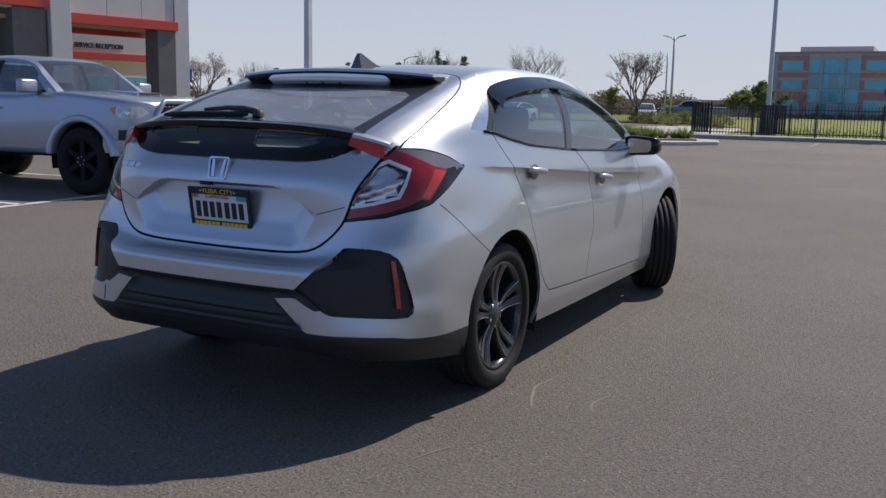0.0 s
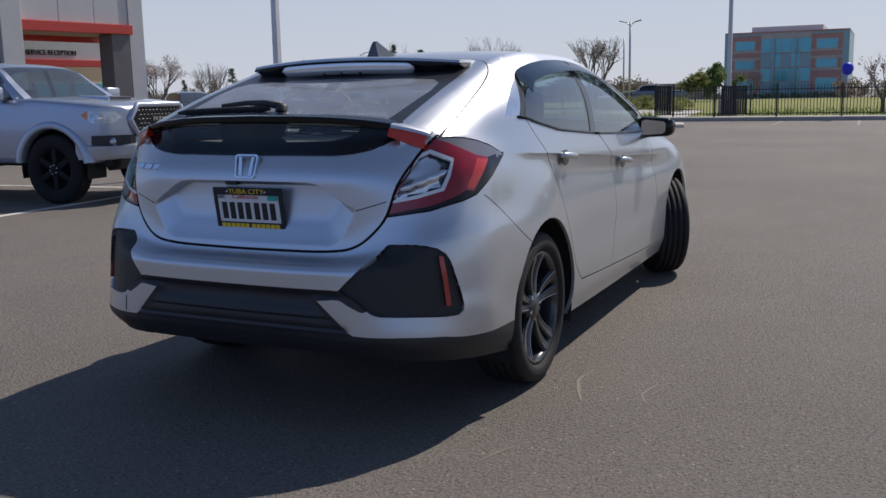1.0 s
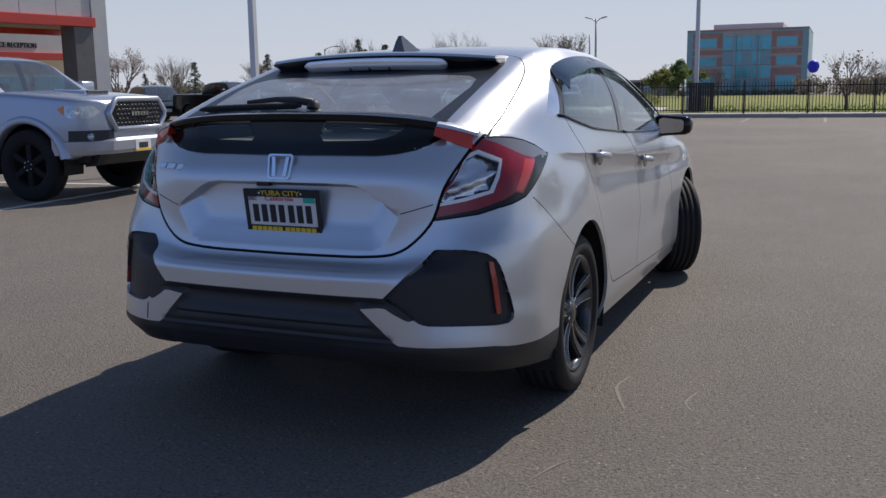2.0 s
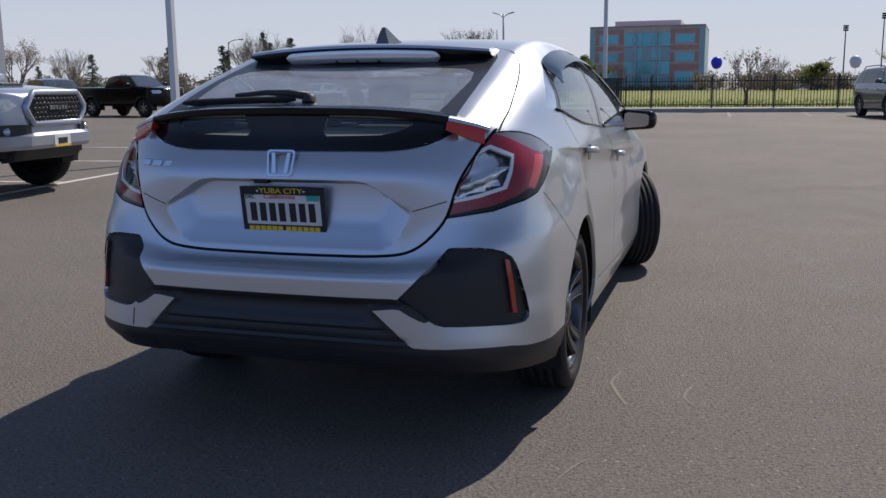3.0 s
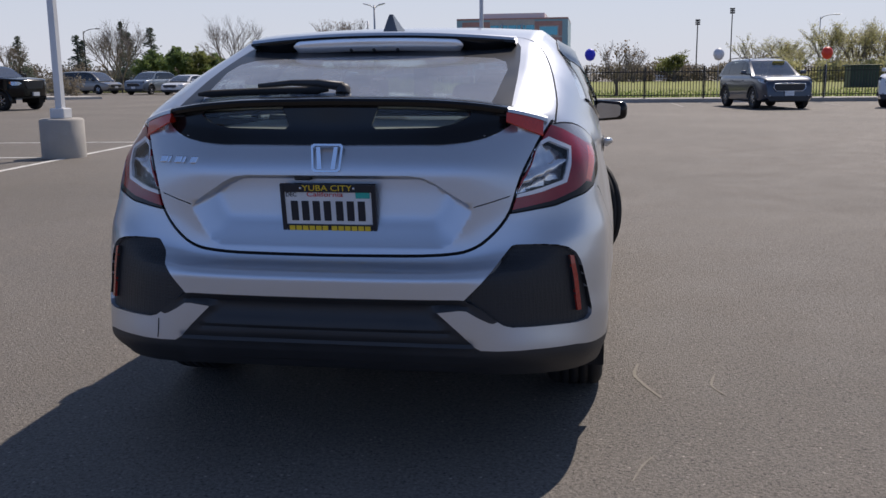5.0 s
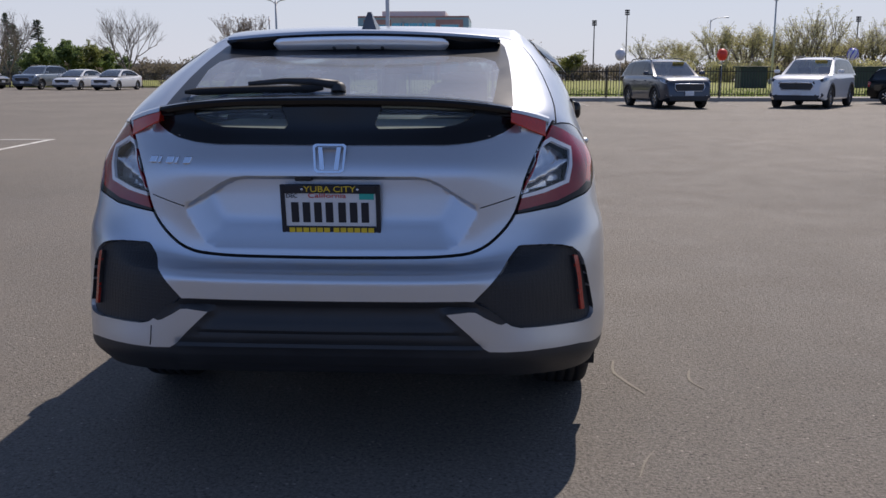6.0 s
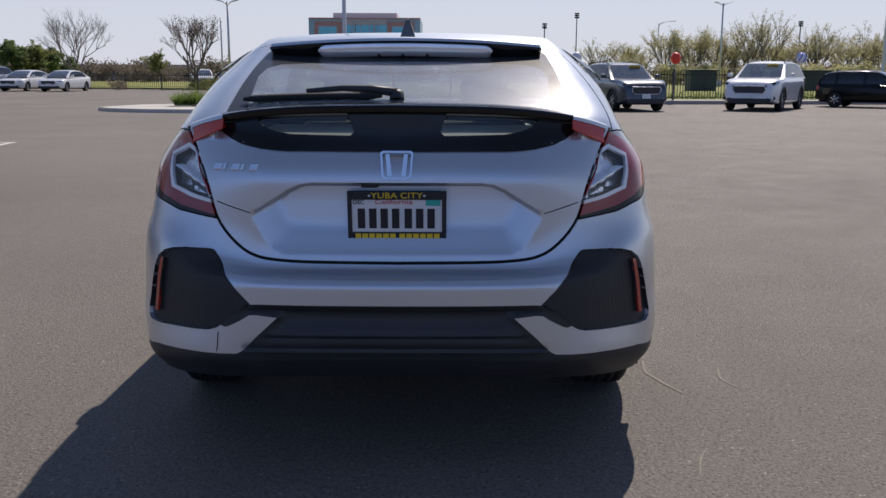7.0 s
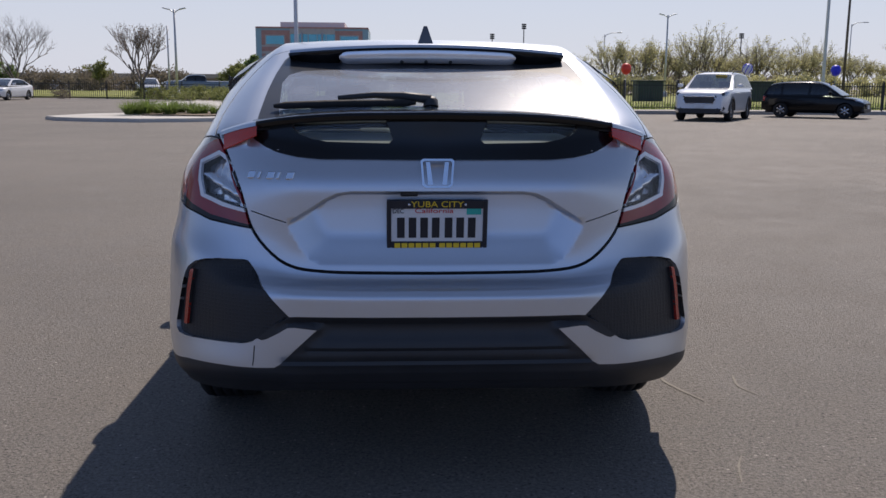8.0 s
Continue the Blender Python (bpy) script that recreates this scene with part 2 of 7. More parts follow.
def part(name, bm, material, parent=None, label="", smooth=True, angle=None):
    me = bpy.data.meshes.new(name)
    if smooth:
        for f in bm.faces:
            f.smooth = True
        if angle:
            for e in bm.edges:
                if len(e.link_faces) == 2 and e.calc_face_angle(0) > radians(angle):
                    e.smooth = False
    bm.to_mesh(me)
    bm.free()
    me.materials.append(MATS[material])
    ob = new(name, me)
    if parent is not None:
        ob.parent = parent
    return tagged(ob, label)


def box(bm, x0, x1, y0, y1, z0, z1, bevel=0.0, m=None):
    r = bmesh.ops.create_cube(bm, size=1.0)
    vs = r["verts"]
    for v in vs:
        v.co = Vector((x0 + (v.co.x + 0.5) * (x1 - x0), y0 + (v.co.y + 0.5) * (y1 - y0), z0 + (v.co.z + 0.5) * (z1 - z0)))
    if bevel:
        es = list({e for v in vs for e in v.link_edges})
        g = bmesh.ops.bevel(bm, geom=es, offset=bevel, segments=2, profile=0.5, affect="EDGES")
        vs = list({v for f in g["faces"] for v in f.verts} | {v for v in vs if v.is_valid})
    if m is not None:
        for v in vs:
            v.co = m @ v.co
    return vs


def boxed(*a, **k):
    bm = bmesh.new()
    box(bm, *a, **k)
    return bm


def tube(bm, path, radius, n=8, caps=True):
    """A round bar along a path; radius a number or one for each point."""
    path = [Vector(p) for p in path]
    rings = []
    for i, p in enumerate(path):
        d = (path[min(i + 1, len(path) - 1)] - path[max(i - 1, 0)]).normalized()
        a = d.orthogonal().normalized() if i == 0 else (rings[-1][1] - rings[-1][1].dot(d) * d).normalized()
        b = d.cross(a)
        r = radius[i] if isinstance(radius, (list, tuple)) else radius
        rings.append(([bm.verts.new(p + r * (math.cos(t) * a + math.sin(t) * b)) for t in (2 * math.pi * k / n for k in range(n))], a))
    for (r0, _), (r1, _) in zip(rings, rings[1:]):
        for k in range(n):
            bm.faces.new((r0[k], r0[(k + 1) % n], r1[(k + 1) % n], r1[k]))
    if caps:
        bm.faces.new(rings[0][0][::-1])
        bm.faces.new(rings[-1][0])


def lathe(bm, profile, n=48, axis="x", m=None):
    """Turns a profile of (along, radius) about the axis x."""
    rings = []
    for a, r in profile:
        ring = []
        for k in range(n):
            t = 2 * math.pi * k / n
            p = Vector((a, r * math.cos(t), r * math.sin(t)))
            if axis == "z":
                p = Vector((p.y, p.z, p.x))
            ring.append(bm.verts.new(m @ p if m is not None else p))
        rings.append(ring)
    for r0, r1 in zip(rings, rings[1:]):
        for k in range(n):
            bm.faces.new((r0[k], r0[(k + 1) % n], r1[(k + 1) % n], r1[k]))
    return rings


def prism(bm, outline, y0, y1, m=None):
    """An outline in (x, z), pulled from y0 to y1."""
    a = [bm.verts.new((x, y0, z)) for x, z in outline]
    b = [bm.verts.new((x, y1, z)) for x, z in outline]
    if m is not None:
        for v in a + b:
            v.co = m @ v.co
    n = len(outline)
    fs = [bm.faces.new(a), bm.faces.new(b[::-1])]
    for i in range(n):
        fs.append(bm.faces.new((a[i], b[i], b[(i + 1) % n], a[(i + 1) % n])))
    bmesh.ops.recalc_face_normals(bm, faces=fs)
    return fs


def lettering(name, text, size, m, material, parent=None, label="", depth=0.002, align="CENTER", width=None):
    cu = bpy.data.curves.new(name, "FONT")
    cu.body, cu.size, cu.extrude, cu.align_x, cu.align_y = text, size, depth, align, "CENTER"
    tmp = bpy.data.objects.new("tmp", cu)
    scene.collection.objects.link(tmp)
    bpy.context.view_layer.update()
    me = bpy.data.meshes.new_from_object(tmp.evaluated_get(bpy.context.evaluated_depsgraph_get()))
    bpy.data.objects.remove(tmp)
    me.name = name
    if width:
        xs = [v.co.x for v in me.vertices]
        k = width / (max(xs) - min(xs))
        for v in me.vertices:
            v.co.x *= k
    me.transform(m)
    me.materials.clear()
    me.materials.append(MATS[material])
    ob = new(name, me)
    if parent is not None:
        ob.parent = parent
    return tagged(ob, label)



# ---- the hatchback's skin ----
def slopes(v):
    """Slopes of a curve through rows v that does not overshoot."""
    d = np.diff(v, axis=0)
    m = np.zeros_like(v)
    m[0], m[-1] = d[0], d[-1]
    a, b = d[:-1], d[1:]
    with np.errstate(divide="ignore", invalid="ignore"):
        h = np.where(a * b > 0, 2 * a * b / (a + b), 0.0)
    m[1:-1] = h
    return m


def resample(v, per):
    """A smooth curve through the rows of v (along axis 0), per[i] steps in the i-th span."""
    v = np.asarray(v, float)
    m = slopes(v)
    out = [v[:1]]
    for i, n in enumerate(per):
        t = (np.arange(1, n + 1) / n).reshape((-1,) + (1,) * (v.ndim - 1))
        out.append((2 * t**3 - 3 * t**2 + 1) * v[i] + (t**3 - 2 * t**2 + t) * m[i] + (3 * t**2 - 2 * t**3) * v[i + 1] + (t**3 - t**2) * m[i + 1])
    return np.concatenate(out)


# Control columns of the lower body's right half, from the middle of the tail round to the nose, each from sill to waist.
TAIL_MIDDLE = [(0, -.06, .29), (0, -.135, .385), (0, -.155, .48), (0, -.160, .603), (0, -.146, .630), (0, -.055, .652), (0, -.035, .75), (0, -.035, .92), (0, .015, 1.03)]
TAIL_INNER = [(.2, -.06, .29), (.2, -.135, .385), (.2, -.152, .48), (.2, -.157, .603), (.2, -.143, .630), (.2, -.053, .652), (.2, -.033, .75), (.2, -.034, .92), (.2, .018, 1.03)]
TAIL_OUTER = [(.4, -.06, .29), (.4, -.135, .385), (.4, -.142, .48), (.4, -.144, .603), (.4, -.131, .631), (.4, -.046, .655), (.4, -.027, .75), (.4, -.028, .92), (.4, .03, 1.035)]
TAIL_SHOULDER = [(0.585, -0.03, 0.285), (0.6, -0.105, 0.38), (0.595, -0.1, 0.475), (0.59, -0.094, 0.59), (0.59, -0.082, 0.635), (0.58, -0.022, 0.68), (0.58, 0.005, 0.77), (0.6, 0.03, 0.92), (0.6, 0.095, 1.055)]
CORNER_A = [(0.73, 0.05, 0.275), (0.745, -0.025, 0.37), (0.738, -0.015, 0.465), (0.736, -0.01, 0.55), (0.732, 0, 0.63), (0.728, 0.02, 0.7), (0.715, 0.06, 0.79), (0.715, 0.11, 0.93), (0.7, 0.165, 1.075)]
CORNER_B = [(0.82, 0.16, 0.265), (0.845, 0.085, 0.355), (0.849, 0.095, 0.455), (0.838, 0.095, 0.545), (0.836, 0.1, 0.63), (0.834, 0.12, 0.715), (0.826, 0.155, 0.8), (0.812, 0.2, 0.94), (0.752, 0.26, 1.08)]
CORNER_C = [(0.87, 0.32, 0.25), (0.895, 0.26, 0.345), (0.902, 0.25, 0.445), (0.896, 0.24, 0.545), (0.893, 0.245, 0.63), (0.889, 0.26, 0.72), (0.871, 0.295, 0.81), (0.854, 0.335, 0.945), (0.782, 0.385, 1.08)]
CORNER_D = [(0.88, 0.48, 0.23), (0.906, 0.45, 0.335), (0.907, 0.44, 0.44), (0.912, 0.44, 0.545), (0.909, 0.44, 0.63), (0.903, 0.46, 0.72), (0.884, 0.49, 0.81), (0.857, 0.51, 0.96), (0.803, 0.53, 1.08)]
REAR_WHEEL = [(0.88, 0.82, 0.22), (0.918, 0.82, 0.33), (0.933, 0.82, 0.44), (0.937, 0.82, 0.545), (0.932, 0.82, 0.63), (0.919, 0.82, 0.72), (0.896, 0.82, 0.88), (0.877, 0.82, 0.965), (0.835, 0.82, 1.075)]
REAR_DOOR = [(0.875, 1.2, 0.21), (0.905, 1.2, 0.32), (0.912, 1.2, 0.43), (0.91, 1.2, 0.54), (0.905, 1.2, 0.63), (0.894, 1.2, 0.73), (0.877, 1.2, 0.865), (0.883, 1.2, 0.935), (0.855, 1.2, 1.055)]
MID_DOOR = [(0.875, 2.2, 0.2), (0.903, 2.2, 0.31), (0.905, 2.2, 0.42), (0.898, 2.2, 0.53), (0.896, 2.2, 0.62), (0.891, 2.2, 0.71), (0.88, 2.2, 0.815), (0.888, 2.2, 0.885), (0.868, 2.2, 0.985)]
FRONT_DOOR = [(0.875, 3, 0.2), (0.905, 3, 0.31), (0.908, 3, 0.42), (0.902, 3, 0.53), (0.9, 3, 0.62), (0.894, 3, 0.71), (0.88, 3, 0.792), (0.885, 3, 0.862), (0.855, 3, 0.955)]
FRONT_WHEEL = [(.88, 3.52, .22), (.912, 3.52, .32), (.92, 3.52, .42), (.922, 3.52, .53), (.918, 3.52, .62), (.91, 3.52, .71), (.895, 3.52, .79), (.87, 3.52, .86), (.81, 3.52, .925)]
NOSE_CORNER = [(.86, 4, .22), (.88, 4, .31), (.885, 4, .4), (.882, 4, .49), (.875, 4, .57), (.865, 4, .65), (.845, 4, .72), (.8, 4, .79), (.72, 3.98, .85)]
NOSE_OUTER = [(.62, 4.3, .22), (.64, 4.34, .3), (.65, 4.36, .38), (.65, 4.365, .46), (.645, 4.36, .53), (.64, 4.35, .6), (.62, 4.33, .67), (.59, 4.27, .73), (.54, 4.18, .79)]
NOSE_MIDDLE = [(0, 4.42, .22), (0, 4.45, .3), (0, 4.46, .38), (0, 4.465, .46), (0, 4.46, .53), (0, 4.45, .6), (0, 4.43, .67), (0, 4.38, .73), (0, 4.3, .8)]
LOWER = [TAIL_MIDDLE, TAIL_INNER, TAIL_OUTER, TAIL_SHOULDER, CORNER_A, CORNER_B, CORNER_C, CORNER_D, REAR_WHEEL, REAR_DOOR, MID_DOOR, FRONT_DOOR, FRONT_WHEEL, NOSE_CORNER, NOSE_OUTER, NOSE_MIDDLE]
# Sections of the upper body: y, height in the middle, half-width and height of the roof rail.
UPPER = [
    (.06, 1.118, .6, 1.095), (.25, 1.182, .61, 1.165), (.5, 1.262, .612, 1.247), (.8, 1.348, .604, 1.332), (1, 1.402, .6, 1.386),
    (1.2, 1.432, .6, 1.414), (1.5, 1.450, .602, 1.430), (2, 1.446, .606, 1.417), (2.3, 1.424, .618, 1.376), (2.6, 1.364, .65, 1.284), (2.85, 1.262, .71, 1.145),
    (3.08, 1.09, .77, 1), (3.35, 1.035, .74, .985), (3.52, 1.01, .71, .965), (3.98, .93, .62, .885), (4.28, .815, .45, .8),
]



def shell_points():
    """The right half's grids: lower body (columns by rows) and upper body (rows by columns), joined at the waist."""
    low = resample(LOWER, [12, 12, 14, 12, 10, 10, 10, 16, 16, 22, 18, 12, 12, 10, 10])
    low = resample(low.transpose(1, 0, 2), [8, 8, 8, 8, 9, 9, 11, 10]).transpose(1, 0, 2)
    prof = resample([list(r) for r in UPPER], [10] * (len(UPPER) - 1))
    up = []
    for x, y, z in low[38:-6, -1]:
        zc, xr, zr = (np.interp(y, prof[:, 0], prof[:, k]) for k in (1, 2, 3))
        xr, zr = min(xr, x - 0.03), max(zr, z + 0.004)
        row = [(xr * i / 24, y, zr + (max(zc, zr + 0.003) - zr) * (1 - (i / 24) ** 2.4)) for i in range(24)]
        for i in range(15):
            u = i / 14
            bow = 0.055 * math.sin(math.pi * u) * min(1, (zr - z) / 0.25)
            row.append((xr + (x - xr) * u**1.05 + bow * 0.8, y, zr + (z - zr) * u**1.12 + bow * 0.25))
        up.append(row)
    return low, np.array(up)


def inside(p, poly):
    x, y = p
    hit = False
    for (x0, y0), (x1, y1) in zip(poly, poly[1:] + poly[:1]):
        if (y0 > y) != (y1 > y) and x < (x1 - x0) * (y - y0) / (y1 - y0) + x0:
            hit = not hit
    return hit


def edge_distance(p, line):
    best = 9.0
    for (x0, y0), (x1, y1) in zip(line, line[1:]):
        dx, dy = x1 - x0, y1 - y0
        t = max(0, min(1, ((p[0] - x0) * dx + (p[1] - y0) * dy) / (dx * dx + dy * dy + 1e-12)))
        best = min(best, math.hypot(p[0] - x0 - t * dx, p[1] - y0 - t * dy))
    return best


XZ = (Vector((1, 0, 0)), Vector((0, 0, 1)))
YZ = (Vector((0, 1, 0)), Vector((0, 0, 1)))
XY = (Vector((1, 0, 0)), Vector((0, 1, 0)))
WZ = (Vector((1, 1, 0)), Vector((0, 0, 1)))


def flat(co, axes):
    return co.dot(axes[0]), co.dot(axes[1])


def cut(bm, line, axes, keep):
    """Cuts the skin along a line drawn in the plane of the two axes."""
    a, b = axes
    xs, ys = [p[0] for p in line], [p[1] for p in line]

    def near(f, x0, x1, y0, y1):
        q = [flat(v.co, axes) for v in f.verts]
        return max(p[0] for p in q) >= x0 and min(p[0] for p in q) <= x1 and max(p[1] for p in q) >= y0 and min(p[1] for p in q) <= y1

    cand = {f for f in bm.faces if keep(f.calc_center_median()) and near(f, min(xs), max(xs), min(ys), max(ys))}
    for (x0, y0), (x1, y1) in zip(line, line[1:]):
        n = Vector((y1 - y0, x0 - x1)).normalized()
        no = n.x * a + n.y * b
        co = no * ((n.x * x0 + n.y * y0) / no.length_squared)
        e = 0.0005
        sel = [f for f in cand if f.is_valid and near(f, min(x0, x1) - e, max(x0, x1) + e, min(y0, y1) - e, max(y0, y1) + e)]
        geom = sel + list({k for f in sel for k in f.edges}) + list({v for f in sel for v in f.verts})
        r = bmesh.ops.bisect_plane(bm, geom=geom, dist=0.00005, plane_co=co, plane_no=no)
        cand |= {g for g in r["geom"] if isinstance(g, bmesh.types.BMFace)}


def offset_line(line, d):
    out = []
    for i, p in enumerate(line):
        q0, q1 = Vector(line[max(i - 1, 0)]), Vector(line[min(i + 1, len(line) - 1)])
        t = (q1 - q0).normalized()
        out.append((p[0] + t.y * d, p[1] - t.x * d))
    return out


def round_line(pts, n=5):
    """A smooth line through a few points."""
    return [tuple(p) for p in resample(pts, [n] * (len(pts) - 1))]


def seam(bm, line, axes, keep, width):
    """A real gap between two panels."""
    for d in (width / 2, -width / 2):
        cut(bm, offset_line(line, d), axes, keep)
    dead = []
    for f in bm.faces:
        c = f.calc_center_median()
        if keep(c) and edge_distance(flat(c, axes), line) < width * 0.5:
            dead.append(f)
    bmesh.ops.delete(bm, geom=dead, context="FACES")


def lift(bm, faces):
    """A new mesh from some faces of another."""
    out, made = bmesh.new(), {}
    for f in faces:
        vs = []
        for v in f.verts:
            if v not in made:
                made[v] = out.verts.new(v.co)
            vs.append(made[v])
        out.faces.new(vs)
    return out


def mirrored(bm, join=True):
    """The mesh with its mirror image (join), or the mirror image alone."""
    src = bm.copy()
    for v in src.verts:
        v.co.x = -v.co.x
    bmesh.ops.reverse_faces(src, faces=src.faces)
    if not join:
        return src
    made = {v: bm.verts.new(v.co) for v in src.verts}
    for f in list(src.faces):
        bm.faces.new([made[v] for v in f.verts])
    src.free()
    bmesh.ops.remove_doubles(bm, verts=[v for v in bm.verts if abs(v.co.x) < 0.0004], dist=0.0005)
    return bm


def lip(bm, depth, inward=True):
    """Turns the rim of a panel inwards, so that it has thickness; or (inward False) sinks the panel and keeps its rim."""
    bm.normal_update()
    rim = [e for e in bm.edges if e.is_boundary]
    nor = {v: v.normal.copy() for v in bm.verts}
    src = {v.co.copy().freeze(): nor[v] for e in rim for v in e.verts}
    if not inward:
        for v in bm.verts:
            v.co -= nor[v] * depth
        src = {v.co.copy().freeze(): nor[v] for e in rim for v in e.verts}
    r = bmesh.ops.extrude_edge_only(bm, edges=rim)
    for v in r["geom"]:
        if isinstance(v, bmesh.types.BMVert):
            v.co -= src[v.co.copy().freeze()] * (depth if inward else -depth)
    return bm


def smoothstep(t):
    t = max(0.0, min(1.0, t))
    return t * t * (3 - 2 * t)


# Lines of the skin (metres; the car's middle is x = 0, its number plate's top y = 0).
HATCH_LINE = round_line([(.705, 1.084), (.655, 1.0), (.614, .91), (.584, .81), (.538, .745), (.475, .696), (.419, .679), (.30, .670), (.15, .668), (-.02, .667)], 3)
PILLAR_LINE = round_line([(.30, .985), (.44, .985), (.53, .965), (.60, .905), (.642, .82), (.676, .66), (.70, .48), (.716, .30), (.716, .20), (.700, .135)], 3)
LIGHT = [(.598, .803), (.72, .815), (.80, .822), (.90, .841), (.98, .853), (1.066, .871), (1.197, .932), (1.335, 1.001), (1.23, 1.040), (1.143, 1.060), (1.06, 1.072), (.95, 1.078), (.87, 1.076), (.80, 1.042), (.757, 1.01), (.722, .965), (.648, .905)]
LIGHT_CLEAR = [(.628, .862), (.74, .878), (.868, .900), (.909, .946), (.941, .994), (.835, 1.024), (.777, 1.008), (.721, .957), (.658, .900)]
LIGHT_GUIDE = [(.613, .850), (.745, .866), (.884, .891), (.926, .942), (.960, 1.003), (.84, 1.037), (.777, 1.021), (.721, .957), (.658, .900)]
LIGHT_AMBER = [(1.008, .897), (1.046, .889), (1.182, .990), (1.106, .999)]
LIGHT_SMOKE = [(.58, .78), (.80, .80), (1.00, .83), (1.25, .92), (1.40, 1.0), (1.3, 1.10), (.84, 1.10), (.87, 1.074), (.947, 1.058), (1.106, 1.010), (1.192, .997), (1.052, .883), (1.005, .889), (.93, .866), (.80, .838), (.72, .829), (.60, .813)]
BUMPER_LINE = round_line([(.262, .866), (.368, .798), (.462, .728), (.60, .64)], 4)
VENT = [(.607, .707), (.69, .708), (.735, .704), (.768, .694), (.793, .674), (.806, .65), (.814, .625), (.832, .55), (.845, .488), (.845, .466), (.834, .452), (.80, .449), (.70, .455), (.60, .460), (.575, .467), (.557, .479), (.505, .523), (.472, .540), (.455, .551), (.503, .599), (.548, .650), (.585, .696), (.593, .704)]
REFLECTOR = [(.773, .668), (.786, .665), (.799, .60), (.813, .488), (.801, .488), (.787, .59)]
VALANCE = [(-.02, .553), (.30, .553), (.43, .553), (.455, .551), (.472, .540), (.505, .523), (.557, .479), (.542, .474), (.528, .478), (.49, .498), (.462, .516), (.44, .518), (.372, .511), (.44, .447), (.485, .401), (.505, .389), (.56, .386), (.67, .386), (.80, .380), (.86, .367), (.95, .348), (1.0, .2), (-.02, .2)]
RECESS = [(-.5, .924), (.27, .924), (.31, .918), (.347, .902), (.47, .824), (.445, .77), (.405, .712), (.37, .692), (-.5, .686)]
RECESS_TOP, RECESS_LOW = RECESS[:5], RECESS[4:]
SIDE_CREASE = [(.45, 1.005), (.98, .974), (1.5, .936), (2.1, .889), (3.1, .835)]
CREASE = [(.472, .8245), (.52, .838), (.578, .856)]
REAR_DOOR_LINE = round_line([(.80, 1.13), (.872, 1.031), (.971, .914), (1.048, .807), (1.093, .699), (1.14, .588), (1.205, .457), (1.255, .40), (1.322, .355)], 3) + [(1.6, .339), (2.0, .322), (2.45, .304), (2.90, .29)]
MID_DOOR_LINE = round_line([(1.70, 1.04), (1.83, .966), (1.926, .887), (1.975, .777), (1.979, .606), (1.916, .49), (1.852, .328)], 4)
FRONT_DOOR_LINE = round_line([(2.79, 1.03), (2.83, .90), (2.89, .78), (2.93, .62), (2.935, .45), (2.90, .29)], 3)
WINDOW_TOP = round_line([(.645, 1.146), (.71, 1.190), (.82, 1.247), (.945, 1.299), (1.02, 1.330), (1.28, 1.369), (1.5, 1.385), (1.73, 1.391), (1.97, 1.378), (2.23, 1.332), (2.58, 1.200), (2.74, 1.105), (2.80, 1.0)], 3)
WINDOWS = WINDOW_TOP + [(2.5, .998), (1.7, 1.028), (1.145, 1.068), (.92, 1.105), (.83, 1.127), (.73, 1.137)]
ARCH = [(.815 + .383 * math.cos(t), .328 + .383 * math.sin(t)) for t in (math.pi * k / 20 for k in range(-9, 30))]
FRONT_ARCH = [(p[0] + 2.70, p[1]) for p in ARCH]
REAR_GLASS = [(-.02, .06), (.572, .06), (.575, .18), (.573, .41), (.566, .62), (.553, .82), (.53, .90), (-.02, .90)]
CLEAR_GLASS = [(-.02, .12), (.50, .12), (.515, .25), (.53, .5), (.515, .60), (.47, .645), (-.02, .66)]


def relief(p):
    """The number plate's recess, crisp above and soft below, and the slot and ribs of the lower valance."""
    x, y, z = p
    if y < 0.2 and 0.68 < z < 0.95 and inside((x, z), RECESS):
        hi = smoothstep(edge_distance((x, z), RECESS_TOP) / 0.013)
        lo = min(1.0, edge_distance((x, z), RECESS_LOW) / 0.090)
        y += (0.034 + 0.014 * smoothstep((z - 0.72) / 0.18)) * hi * lo
    if y < 0.1 and z < 0.553 and x < 0.5 and inside((x, z), VALANCE):
        d = smoothstep(edge_distance((x, z), VALANCE[:14]) / 0.030)
        y += 0.022 * d * smoothstep((z - 0.455) / 0.05)
        y += 0.007 * d * smoothstep((0.47 - z) / 0.02) * (0.5 + 0.5 * math.cos((z - 0.35) * 2 * math.pi / 0.030))
    return x, y, z


low, up = shell_points()
shell = bmesh.new()
grid = [[shell.verts.new(p) for p in col] for col in low]
for c0, c1 in zip(grid, grid[1:]):
    for k in range(len(c0) - 1):
        shell.faces.new((c0[k], c1[k], c1[k + 1], c0[k + 1]))
ugrid = [[shell.verts.new(p) for p in row] for row in up]
for r0, r1 in zip(ugrid, ugrid[1:]):
    for k in range(len(r0) - 1):
        shell.faces.new((r0[k], r0[k + 1], r1[k + 1], r1[k]))
bmesh.ops.remove_doubles(shell, verts=shell.verts, dist=0.0004)


def tail(c):
    return c.y < 0.62 and c.z < 1.10 and c.x > -0.01


def top(c):
    return c.z > 1.072 and c.y < 1.3 and c.x < 0.74


def high_side(c):
    return c.x > 0.5 and c.y > 0.55 and c.z > 0.95


def waist_down(c):
    return c.x > 0.55 and c.y > 0.2 and c.z < 1.16


def arch_zone(c):
    return c.x > 0.55 and c.y > 0.3 and c.z < 0.9


